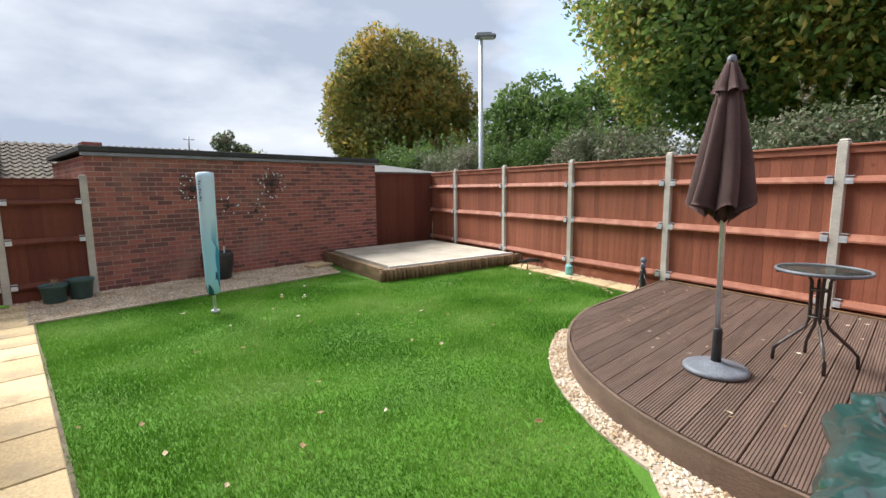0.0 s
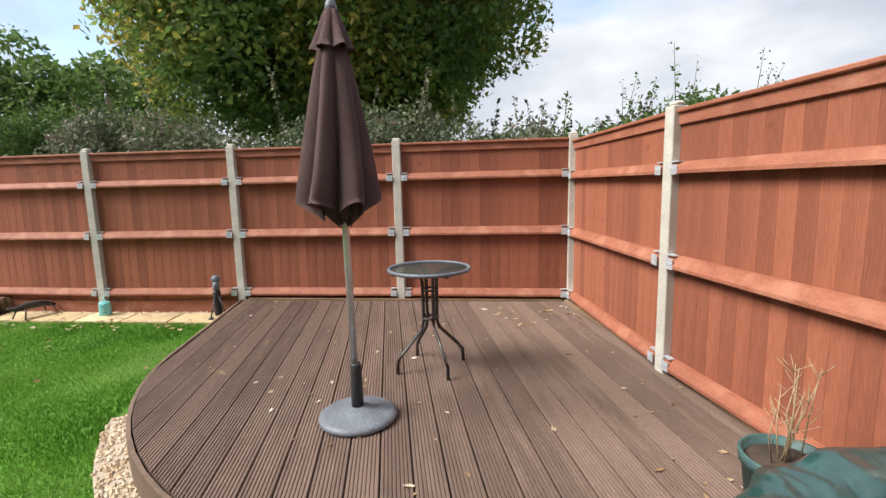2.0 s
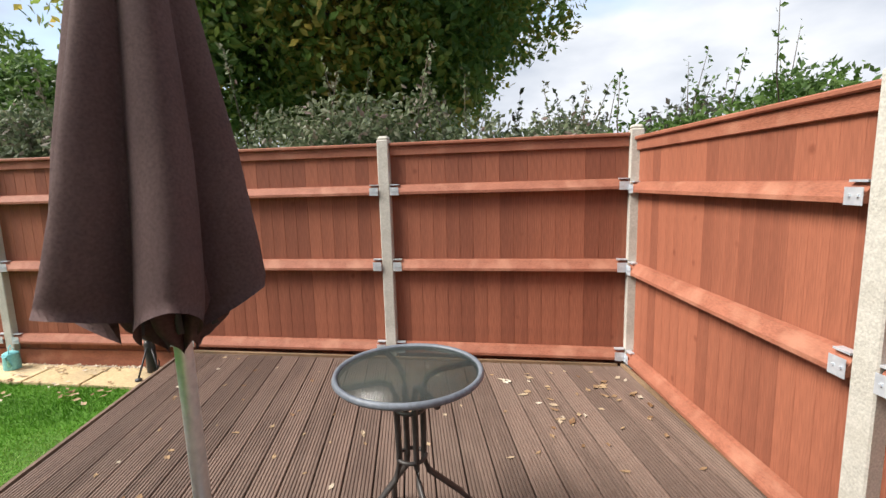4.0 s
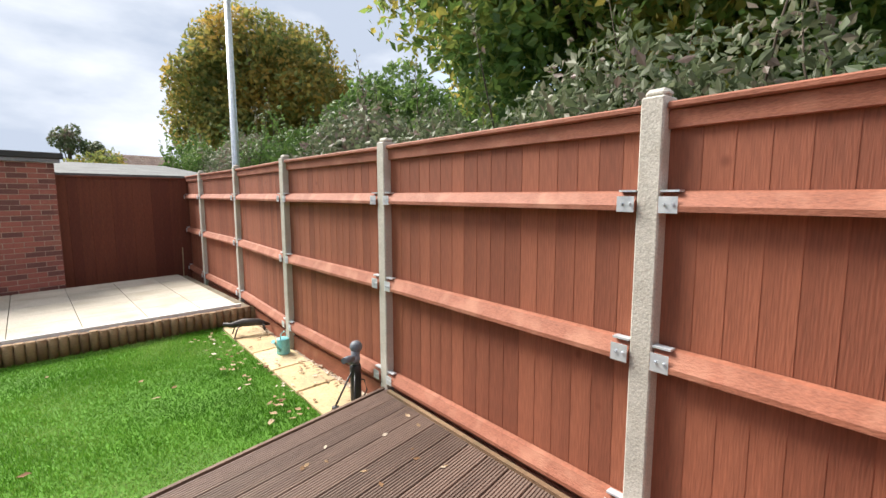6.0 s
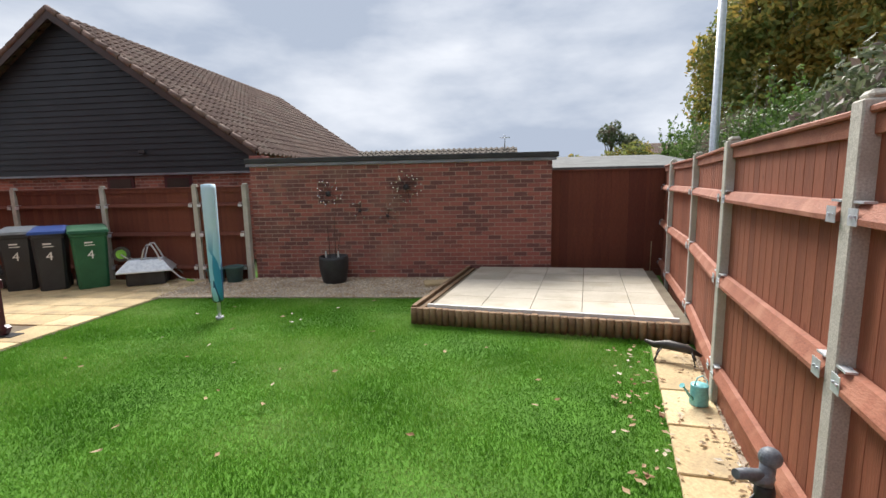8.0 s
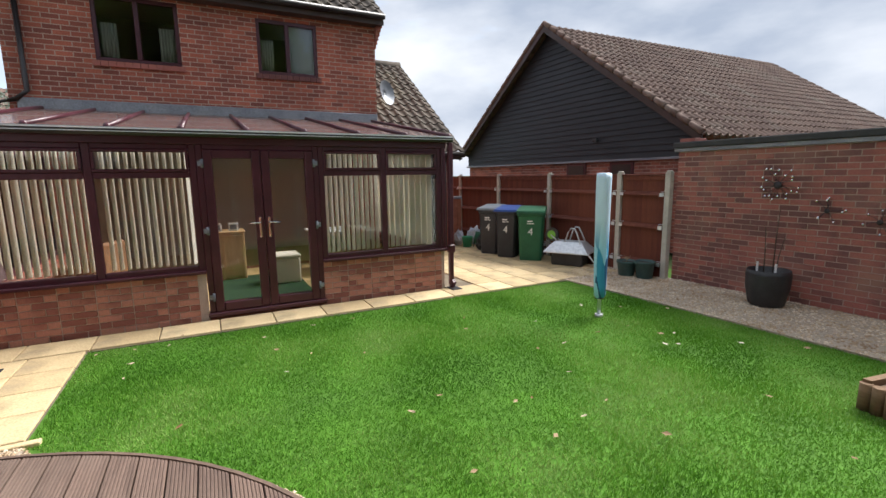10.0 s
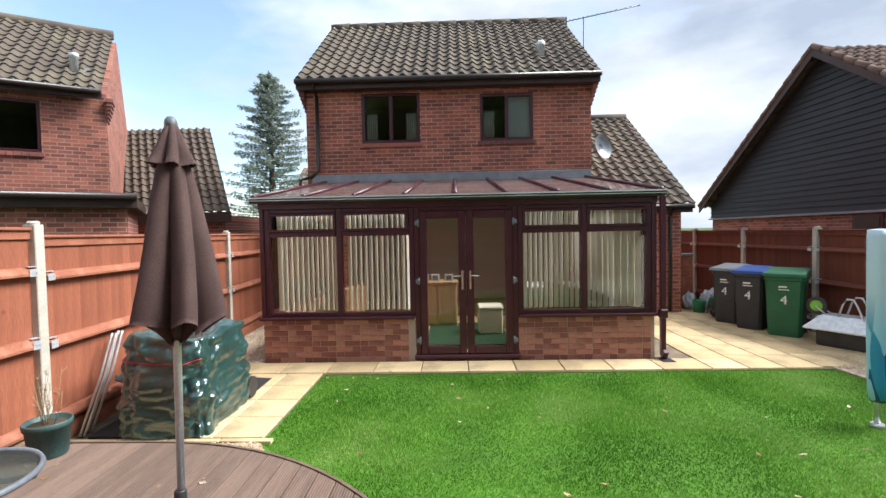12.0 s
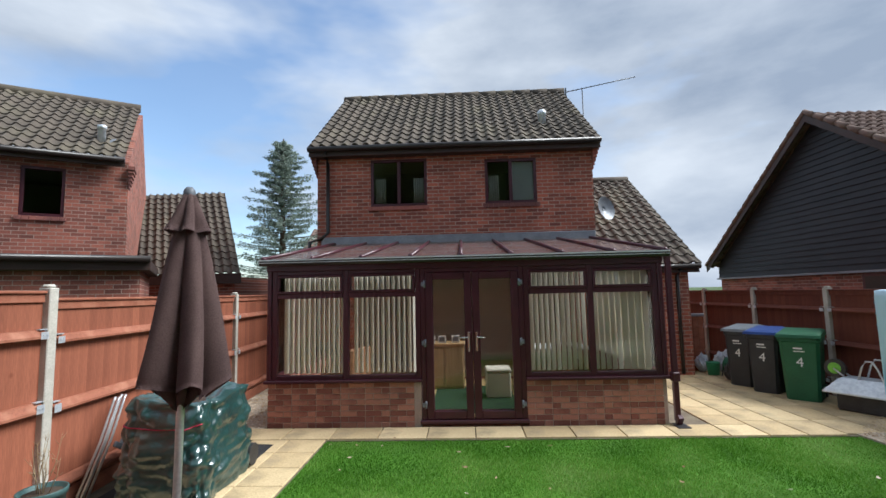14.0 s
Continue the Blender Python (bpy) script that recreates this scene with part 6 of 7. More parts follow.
for x in (-0.36, 0.32):
    for y in (-0.5, 0.46):
        part("leg", boxed(x, y, 0, x + 0.05, y + 0.05, 0.70, 0.006), M_TRIMW, dt)
# bedroom curtains
for (a, b, c, d) in WIN:
    for yy in (a + 0.08, b - 0.3):
        bm = bmesh.new()
        n = 24
        va = [bm.verts.new((HX - 0.16 + 0.02 * math.sin(i * 1.3), yy + 0.22 * i / n, c + 0.05)) for i in range(n + 1)]
        vb = [bm.verts.new((HX - 0.16 + 0.02 * math.sin(i * 1.3), yy + 0.22 * i / n, c + 0.62)) for i in range(n + 1)]
        for i in range(n):
            bm.faces.new((va[i], va[i + 1], vb[i + 1], vb[i])).smooth = True
        r_ = bmesh.ops.extrude_face_region(bm, geom=bm.faces[:])
        bmesh.ops.translate(bm, verts=[v for v in r_["geom"] if isinstance(v, bmesh.types.BMVert)], vec=(-0.006, 0, 0))
        tagged(part("curtain", bm, M_BLIND), "short cream curtain inside the bedroom window", "curtain", "bedroom curtains")

tagged(part("roller_blind", boxed(HX - 0.15, 3.78, 3.64, HX - 0.145, 4.24, 4.47), M_TRIMW), "pale roller blind drawn down in the bedroom window", "blind")

# conservatory downpipe, gully
dp = thing("downpipe", 0.06, CW + 0.075, 0, 0, "dark brown square downpipe at the conservatory corner", "downpipe")
bm = bmesh.new()
box(bm, -0.033, -0.033, 0.05, 0.033, 0.033, 2.2, 0.006)
part("pipe", bm, M_UPVC, dp)
part("hopper", boxed(-0.05, -0.05, 0.56, 0.055, 0.05, 0.68, 0.012), M_UPVC, dp)
bm = bmesh.new()
box(bm, -0.033, -0.033, 0.0, 0.033, 0.033, 0.14, 0.006, m=pose(0.01, 0, 0.013, 0, 35, 0))
part("shoe", bm, M_UPVC, dp)
part("grate", boxed(-0.02, -0.08, 0.013, 0.2, 0.08, 0.022, 0.002), M_BLACKPL, dp)

# wing beside the house
wing = thing("house_wing", 0, 0, 0, 0, "single-storey brick wing with a steep brown tiled roof", "house", kind="structure")
part("wall", boxed(-3.6, HY1, 0, -3.35, 7.35, 2.25), M_BRICK_HY, wing)
part("side_wall", boxed(-9.0, 7.1, 0, -3.6, 7.35, 2.25), M_BRICK_HX, wing)
up = Vector((-3.7, 0, 2.62))
tiled_roof("roof", (-3.15, HY1 + 0.02, 2.25), (0, 1, 0), up, 2.1, up.length, M_TILE, wing)
part("fascia", boxed(-3.2, HY1 + 0.02, 2.08, -3.17, 7.5, 2.26), M_FASCIA, wing)
bm = bmesh.new()
va = [bm.verts.new((x, 7.35, z)) for x, z in ((-3.35, 2.25), (-6.85, 4.8), (-9.0, 2.25))]
vb = [bm.verts.new((x, 7.2, z)) for x, z in ((-3.35, 2.25), (-6.85, 4.8), (-9.0, 2.25))]
bm.faces.new(va)
bm.faces.new(vb[::-1])
for k in range(3):
    bm.faces.new((va[k], va[(k + 1) % 3], vb[(k + 1) % 3], vb[k]))
bmesh.ops.recalc_face_normals(bm, faces=bm.faces)
part("gable", bm, M_BRICK_HX, wing)
bm = bmesh.new()
tube(bm, [(-3.12, HY1 + 0.02, 2.2), (-3.12, 7.5, 2.2)], 0.05, 10)
part("gutter", bm, M_GUTTER, wing)
bm = bmesh.new()
tube(bm, [(-3.12, 7.1, 2.16), (-3.29, 7.1, 2.0), (-3.29, 7.1, 0.05)], 0.036, 10)
part("downpipe", bm, M_GUTTER, wing)
bm = bmesh.new()
tube(bm, [(-6.85, HY1, 4.88), (-6.85, 7.5, 4.88)], 0.11, 12)
part("ridge_tiles", bm, M_TILE, wing)
part("inner_reveal", boxed(-3.5, CW + 0.2, 0, -3.0, HY1 + 0.02, 2.2), M_BRICK_HX, wing)
st = thing("timber_gate", -3.85, 7.6, 0.012, 0, "low brown boarded gate with a grey top", "gate")
for k in range(4):
    part("board", boxed(-0.02, -0.22 + k * 0.112, 0.0, 0.02, -0.22 + k * 0.112 + 0.108, 1.14, 0.004), M_RAIL, st)
part("cap", boxed(-0.05, -0.24, 1.141, 0.05, 0.24, 1.2, 0.006), M_LEAD, st)
dish = thing("satellite_dish", -3.32, 5.58, 2.86, 0, "grey satellite dish on the house corner", "satellite dish")
bm = bmesh.new()
rings = []
for r, d in ((0.02, 0.0), (0.1, 0.012), (0.18, 0.04), (0.25, 0.085)):
    rings.append([bm.verts.new((d, r * math.cos(2 * math.pi * i / 24), r * math.sin(2 * math.pi * i / 24))) for i in range(24)])
for a, b in zip(rings, rings[1:]):
    for i in range(24):
        bm.faces.new((a[i], a[(i + 1) % 24], b[(i + 1) % 24], b[i])).smooth = True
bm.faces.new(rings[0])
d1 = part("dish", bm, M_LEAD, dish)
d1.matrix_basis = pose(0.2, 0.05, 0.55, 0, -10, 35)
bm = bmesh.new()
tube(bm, [(0.0, -0.2, 0.4), (0.12, -0.02, 0.5), (0.22, 0.05, 0.55)], 0.02, 8)
part("bracket", bm, M_LIDGRY, dish)
for x, y, z, t in ((-3.62, 4.55, 5.30, 0),):
    vt = thing("roof_vent", x, y, z, 0, "small grey metal flue on the roof tiles", "roof vent")
    bm = bmesh.new()
    lathe(bm, [(0.0, 0), (0.09, 0.0), (0.085, 0.34), (0.1, 0.35), (0.1, 0.42), (0.05, 0.47), (0.0, 0.47)], 16)
    part("pipe", bm, M_ZINC, vt)
    part("flashing", boxed(-0.2, -0.2, -0.02, 0.2, 0.2, 0.0, m=pose(0.0, 0, 0.02, 0, 36, 0)), M_LEAD, vt)
ae = thing("television_aerial", -5.9, 6.10, 6.28, 0, "long television aerial on a thin mast", "aerial")
bm = bmesh.new()
tube(bm, [(0, 0, -1.6), (0, 0, 0.95)], 0.016, 8)
part("mast", bm, M_GREYPL, ae)
bm = bmesh.new()
tube(bm, [(0, -0.45, 0.88), (0, 1.45, 1.24)], 0.012, 6)
part("boom", bm, M_GREYPL, ae)
for k in range(16):
    t = k / 15
    bm = bmesh.new()
    yy, zz = -0.38 + 1.8 * t, 0.893 + 0.341 * t
    tube(bm, [(-0.09 + 0.03 * t, yy, zz), (0.09 - 0.03 * t, yy, zz)], 0.005, 5)
    part("element", bm, M_GREYPL, ae)
bm = bmesh.new()
box(bm, -0.01, -0.47, 0.76, 0.01, -0.43, 1.0)
part("reflector", bm, M_GREYPL, ae)

# ---- black-boarded bungalow ----
bun = thing("bungalow", 0, 0, 0, 0, "bungalow with a black boarded gable and faded red tiles", "house", kind="structure")
BY, AX, AZ, EZ, HW = 10.95, -4.3, 5.62, 2.45, 4.75
part("wall", boxed(AX - HW + 0.25, BY + 0.05, 0, AX + HW - 0.25, BY + 0.3, 2.05), M_BRICK_NX, bun)
part("side_wall", boxed(AX + HW - 0.5, BY + 0.3, 0, AX + HW - 0.25, BY + 10.6, 2.5), M_BRICK_NY, bun)
nb = 26
for k in range(nb):
    z0 = 2.05 + k * (AZ - 2.05) / nb
    z1 = z0 + (AZ - 2.05) / nb
    h0 = (HW - 0.25) * min(1.0, (AZ - z0) / (AZ - EZ))
    h1 = (HW - 0.25) * min(1.0, max(0.004, (AZ - z1) / (AZ - EZ)))
    bm = bmesh.new()
    va = [bm.verts.new((x, y, z)) for x, y, z in ((AX - h0, BY - 0.015, z0), (AX + h0, BY - 0.015, z0), (AX + h1, BY + 0.008, z1), (AX - h1, BY + 0.008, z1))]
    vb = [bm.verts.new((v.co.x, BY + 0.04, v.co.z)) for v in va]
    bm.faces.new(va)
    bm.faces.new(vb[::-1])
    for i in range(4):
        bm.faces.new((va[i], vb[i], vb[(i + 1) % 4], va[(i + 1) % 4]))
    bmesh.ops.recalc_face_normals(bm, faces=bm.faces)
    part("weatherboard", bm, M_BLACKCLAD, bun)
part("drip_rail", boxed(AX - HW + 0.2, BY - 0.05, 2.0, AX + HW - 0.2, BY + 0.05, 2.045), M_LEAD, bun)
for x in (-3.2, -1.7):
    w = new("window")
    w.parent = bun
    part("window_frame", boxed(x - 0.35, BY + 0.02, 1.45, x + 0.35, BY + 0.048, 1.98), M_UPVC, w)
    part("pane", boxed(x - 0.28, BY + 0.01, 1.5, x + 0.28, BY + 0.018, 1.92), M_GUTTER, w)
for s in (-1, 1):
    up = Vector((-s * HW, 0, AZ - EZ + 0.12))
    tiled_roof("roof", (AX + s * HW, BY - 0.25, EZ - 0.05), (0, 1, 0), up, 10.9, up.length, M_TILE_R, bun)
    bm = bmesh.new()
    q = [(AX + s * HW, EZ - 0.2), (AX + s * HW, EZ - 0.03), (AX, AZ + 0.1), (AX, AZ - 0.1)]
    va = [bm.verts.new((x, BY - 0.26, z)) for x, z in q]
    vb = [bm.verts.new((x, BY - 0.225, z)) for x, z in q]
    bm.faces.new(va)
    bm.faces.new(vb[::-1])
    for i in range(4):
        bm.faces.new((va[i], vb[i], vb[(i + 1) % 4], va[(i + 1) % 4]))
    bmesh.ops.recalc_face_normals(bm, faces=bm.faces)
    part("bargeboard", bm, M_FASCIA, bun)
    vg = bmesh.new()
    L = up.length
    for k in range(17):
        a = Vector((AX + s * HW, BY - 0.24, EZ + 0.02)) + up * (k / 17)
        tube(vg, [a, a + up / 17 * 1.05], [0.07, 0.055], 8)
    part("verge_tiles", vg, M_TILE_R, bun)
part("security_lamp", boxed(-2.55, BY - 0.1, 2.5, -2.4, BY - 0.03, 2.58, 0.01), M_BLACKPL, bun)

# low roofs beyond the garage
low = thing("distant_bungalow", 0, 0, 0, 0, "far bungalow roof showing over the garage", "house", kind="structure")
part("wall", boxed(-0.3, 18.2, 0, 6.2, 23.0, 1.8), M_BRICK_NX, low)
up = Vector((0, 2.9, 1.35))
tiled_roof("roof", (-0.3, 17.7, 1.75), (1, 0, 0), up, 6.7, up.length, M_TILE, low)
up = Vector((0, -2.9, 1.35))
tiled_roof("roof", (-0.3, 23.5, 1.75), (1, 0, 0), up, 6.7, up.length, M_TILE, low)
bm = bmesh.new()
tube(bm, [(5.9, 20.5, 3.05), (5.9, 20.5, 3.6)], 0.03, 6)
tube(bm, [(5.7, 20.5, 3.5), (6.1, 20.5, 3.5)], 0.02, 6)
part("aerial", bm, M_ALU, low)
shed = thing("shed", 0, 0, 0, 0, "low shed with a pale grey roof behind the end fence", "shed", kind="structure")
part("wall", boxed(6.9, 10.2, 0, 9.3, 12.4, 1.85), M_BLACKCLAD, shed)
bm = bmesh.new()
va = [bm.verts.new(p) for p in ((6.6, 9.85, 1.87), (9.5, 9.85, 1.87), (9.5, 12.6, 2.2), (6.6, 12.6, 2.2))]
bm.faces.new(va)
r_ = bmesh.ops.extrude_face_region(bm, geom=bm.faces[:])
bmesh.ops.translate(bm, verts=[v for v in r_["geom"] if isinstance(v, bmesh.types.BMVert)], vec=(0, 0, 0.05))
bmesh.ops.recalc_face_normals(bm, faces=bm.faces)
part("roof", bm, mat("weathered_shed_felt", (0.16, 0.165, 0.165), (0.11, 0.115, 0.115), 0.9, 3, 70, 0.3), shed)
fh = thing("distant_house", 0, 0, 0, 0, "distant brick house with a red tiled roof", "house", kind="structure")
part("wall", boxed(24, 66, 0, 32, 74, 4.0), M_BRICK_NX, fh)
up = Vector((0, 4.2, 2.8))
tiled_roof("roof", (23.6, 65.7, 3.9), (1, 0, 0), up, 8.8, up.length, M_TILE_R, fh, 0.4, 0.5)
up = Vector((0, -4.2, 2.8))
tiled_roof("roof", (23.6, 74.3, 3.9), (1, 0, 0), up, 8.8, up.length, M_TILE_R, fh, 0.4, 0.5)
fh2 = thing("distant_house", 0, 0, 0, 0, "distant brick house seen beside the conifer", "house", kind="structure")
part("wall", boxed(-34, -9, 0, -27, -1, 4.6), M_BRICK_NY, fh2)
up = Vector((-3.6, 0, 2.6))
tiled_roof("roof", (-26.6, -9.3, 4.5), (0, 1, 0), up, 8.6, up.length, M_TILE_R, fh2, 0.4, 0.5)

# ---- neighbouring house on the other side, turned a little ----
nh = thing("neighbour_house", 0, 0, 0, 0, "neighbouring brick house with brown tiled roof and flat extension", "house", kind="structure")
wall_with_holes(-3.3, -3.0, -11.5, -4.25, 0, 4.7, [(-6.0, -5.3, 3.45, 4.45)], M_BRICK_NY, nh)
part("side_wall", boxed(-8.6, -4.55, 0, -3.3, -4.25, 4.7), M_BRICK_NX, nh)
bm = bmesh.new()
va = [bm.verts.new((x, -4.25, z)) for x, z in ((-3.0, 4.7), (-5.8, 6.75), (-8.6, 4.7))]
vb = [bm.verts.new((x, -4.45, z)) for x, z in ((-3.0, 4.7), (-5.8, 6.75), (-8.6, 4.7))]
bm.faces.new(va)
bm.faces.new(vb[::-1])
for k in range(3):
    bm.faces.new((va[k], va[(k + 1) % 3], vb[(k + 1) % 3], vb[k]))
bmesh.ops.recalc_face_normals(bm, faces=bm.faces)
part("gable", bm, M_BRICK_NX, nh)
up = Vector((-3.05, 0, 2.18))
tiled_roof("roof", (-2.75, -11.6, 4.72), (0, 1, 0), up, 7.3, up.length, M_TILE, nh)
part("fascia", boxed(-2.82, -11.6, 4.55, -2.79, -4.3, 4.72), M_FASCIA, nh)
bm = bmesh.new()
tube(bm, [(-2.72, -11.6, 4.68), (-2.72, -4.3, 4.68)], 0.055, 10)
part("gutter", bm, M_GUTTER, nh)
bm = bmesh.new()
tube(bm, [(-5.8, -11.6, 6.92), (-5.8, -4.3, 6.92)], 0.11, 12)
part("ridge_tiles", bm, M_TILE, nh)
window("upper_window", -3.0, -6.0, -5.3, 3.45, 4.45, 1, nh, "dark brown framed upper window")
bm = bmesh.new()
for k in range(6):
    box(bm, -3.3, -4.25, 4.15 + k * 0.075, -2.97 + 0.02 * k, -4.25 + 0.02 * (k + 1), 4.22 + k * 0.075)
part("corbel", bm, M_BRICK, nh)
part("extension_wall", boxed(-3.0, -11.5, 0, -0.5, -3.8, 2.25), M_BRICK_NY, nh)
part("extension_fascia", boxed(-3.0, -11.6, 2.25, -0.36, -3.65, 2.42, 0.01), M_FASCIA, nh)
bm = bmesh.new()
tube(bm, [(-0.31, -11.6, 2.44), (-0.31, -3.65, 2.44)], 0.055, 10)
part("extension_gutter", bm, M_GUTTER, nh)
window("lower_window", -0.49, -6.6, -5.3, 1.2, 2.1, 2, nh, "brown framed ground-floor window")
part("back_wall", boxed(-8.6, -11.5, 0, -8.3, -4.55, 4.7), M_BRICK_NY, nh)
part("end_wall", boxed(-8.3, -11.5, 0, -3.3, -11.2, 4.7), M_BRICK_NX, nh)
part("room_ceiling", boxed(-8.3, -11.2, 4.58, -3.3, -4.55, 4.66), M_INSIDE, nh)
part("room_partition", boxed(-5.6, -11.2, 2.4, -5.5, -4.55, 4.58), M_INSIDE, nh)
nh.matrix_basis = pose(-3.0, -4.38, 0, 0, 0, 32) @ pose(3.0, 4.25, 0)
vt = thing("roof_vent", -3.1, -5.1, 5.2, 0, "small grey metal flue on the neighbouring roof", "roof vent")
bm = bmesh.new()
lathe(bm, [(0.0, 0), (0.08, 0.0), (0.075, 0.3), (0.09, 0.31), (0.09, 0.38), (0.0, 0.42)], 14)
part("pipe", bm, M_ZINC, vt)
part("flashing", boxed(-0.2, -0.2, -0.02, 0.2, 0.2, 0.0, m=pose(0, 0, 0.02, 0, 36, 0)), M_LEAD, vt)
ng = thing("neighbour_garage", 0, 0, 0, 0, "neighbouring garage with a steep brown tiled roof", "garage", kind="structure")
part("wall", boxed(-8.0, -6.2, 0, -5.15, -3.1, 2.3), M_BRICK_NY, ng)
up = Vector((-2.55, -1.8, 2.65))
tiled_roof("roof", (-4.95, -6.4, 2.38), (0, 1, 0), up, 3.54, up.length, M_TILE, ng)
part("fascia", boxed(-5.0, -6.4, 2.12, -4.97, -2.86, 2.38), M_FASCIA, ng)
part("verge_flashing", boxed(-5.3, -6.5, 2.3, -4.9, -6.38, 2.45), M_LEAD, ng)
window("garage_window", -5.14, -5.6, -4.5, 1.3, 2.02, 2, ng, "white framed garage window")

# ---- lamp post ----
lp = thing("street_lamp", 8.62, 7.62, 0, 0, "grey steel street lamp with a flat head", "street lamp")
bm = bmesh.new()
tube(bm, [(0, 0, 0), (0, 0, 1.2), (0, 0, 4.85)], [0.075, 0.06, 0.045], 14)
part("column", bm, M_ZINC, lp)
bm = bmesh.new()
box(bm, -0.14, -0.11, 4.85, 0.34, 0.11, 4.93, 0.03)
box(bm, -0.1, -0.08, 4.925, 0.24, 0.08, 4.965, 0.015)
hd = part("lamp_head", bm, M_LIDGRY, lp)
hd.matrix_basis = pose(0, 0, 0, 0, 0, -45)
bm = bmesh.new()
box(bm, 0.0, -0.08, 4.835, 0.3, 0.08, 4.852, 0.005)
part("lens", bm, M_TRIMW, hd)

# ---- trees and shrubs ----
M_BARK = mat("grey_brown_bark", (0.11, 0.085, 0.06), (0.07, 0.055, 0.04), 0.95, 4, 40, 0.7, stretch=(1, 1, 0.3))
M_LEAF_A = leaf_mat("autumn_maple_leaves", [(0.09, 0.17, 0.05), (0.16, 0.265, 0.065), (0.26, 0.31, 0.075), (0.50, 0.38, 0.09)], 0.5, 0.33, 0.6)
M_LEAF_B = leaf_mat("turning_lime_leaves", [(0.13, 0.17, 0.05), (0.20, 0.215, 0.06), (0.31, 0.25, 0.065), (0.45, 0.29, 0.065)], 0.55, 0.30, 0.6)
M_LEAF_H = leaf_mat("hedge_leaves", [(0.08, 0.11, 0.055), (0.13, 0.165, 0.085), (0.19, 0.215, 0.125), (0.20, 0.145, 0.125)], 0.45, 0.8, 0.35)
M_LEAF_G = leaf_mat("green_shrub_leaves", [(0.065, 0.125, 0.03), (0.11, 0.19, 0.045), (0.18, 0.26, 0.08)], 0.5, 0.6, 0.42)
M_NEEDLE = leaf_mat("blue_green_needles", [(0.15, 0.20, 0.16), (0.23, 0.29, 0.24), (0.36, 0.42, 0.37)], 0.6, 1.2, 0.3)


def leaf_cloud(centres, radii, n, size, seed, squash=1.0, hollow=0.55):
    """Leaves strewn through a set of lobes, thickest towards their outsides; each leaf is a bent pair of triangles."""
    rng = np.random.default_rng(seed)
    centres, radii = np.array(centres, float), np.array(radii, float)
    w = radii ** 2
    pick = rng.choice(len(centres), n, p=w / w.sum())
    d = rng.normal(size=(n, 3))
    d /= np.linalg.norm(d, axis=1, keepdims=True)
    r = radii[pick] * (hollow + (1 - hollow) * rng.random(n) ** 0.5) * rng.uniform(0.9, 1.12, n)
    p = centres[pick] + d * r[:, None] * np.array([1, 1, squash])
    u = rng.normal(size=(n, 3)) + d * 0.2
    u /= np.linalg.norm(u, axis=1, keepdims=True)
    v = np.cross(u, d + rng.normal(scale=0.5, size=(n, 3)))
    v /= np.linalg.norm(v, axis=1, keepdims=True) + 1e-9
    s = (size * rng.uniform(0.6, 1.35, n))[:, None]
    nrm = np.cross(u, v)
    V = np.stack([p - u * s, p + v * s * 0.55 + nrm * s * 0.15, p + u * s, p - v * s * 0.55 + nrm * s * 0.15], 1).reshape(-1, 3)
    b = 4 * np.arange(n)[:, None]
    F = np.concatenate([b + [0, 1, 2], b + [0, 2, 3]], 1).reshape(-1, 3)
    return V, F


def tree(name, x, y, trunk_h, trunk_r, cz, R, RZ, lobes, leaves, size, leaf_m, seed, label, category="tree", lobe_r=0.34):
    e = thing(name, x, y, 0, 0, label, category)
    rng = random.Random(seed)
    cen, rad = [], []
    for k in range(lobes):
        zf = 1 - 2 * (k + 0.5) / lobes
        a = k * 2.39996 + rng.uniform(-0.3, 0.3)
        q = math.sqrt(max(0, 1 - zf * zf))
        sc = rng.uniform(0.62, 0.86)
        cen.append((R * q * math.cos(a) * sc, R * q * math.sin(a) * sc, cz + RZ * zf * sc))
        rad.append(R * lobe_r * rng.uniform(0.75, 1.25))
    V, F = leaf_cloud(cen, rad, leaves, size, seed)
    mesh_of("crown", V.tolist(), F.tolist(), leaf_m, e)
    bm = bmesh.new()
    tube(bm, [(0, 0, 0), (0.05, 0.02, trunk_h * 0.5), (0, 0.05, trunk_h), (0.1, 0, cz + RZ * 0.4)], [trunk_r * 1.25, trunk_r, trunk_r * 0.8, trunk_r * 0.25], 12)
    part("trunk", bm, M_BARK, e)
    bm = bmesh.new()
    for k in range(0, lobes, 2):
        c = Vector(cen[k])
        s = Vector((0, 0, trunk_h * rng.uniform(0.75, 1.1)))
        mid = s.lerp(c, 0.5) + Vector((0, 0, 0.12 * R))
        tube(bm, [s, mid, c, c + (c - mid) * 0.4], [trunk_r * 0.35, trunk_r * 0.22, trunk_r * 0.1, trunk_r * 0.03], 6)
    part("branchwork", bm, M_BARK, e)
    return e


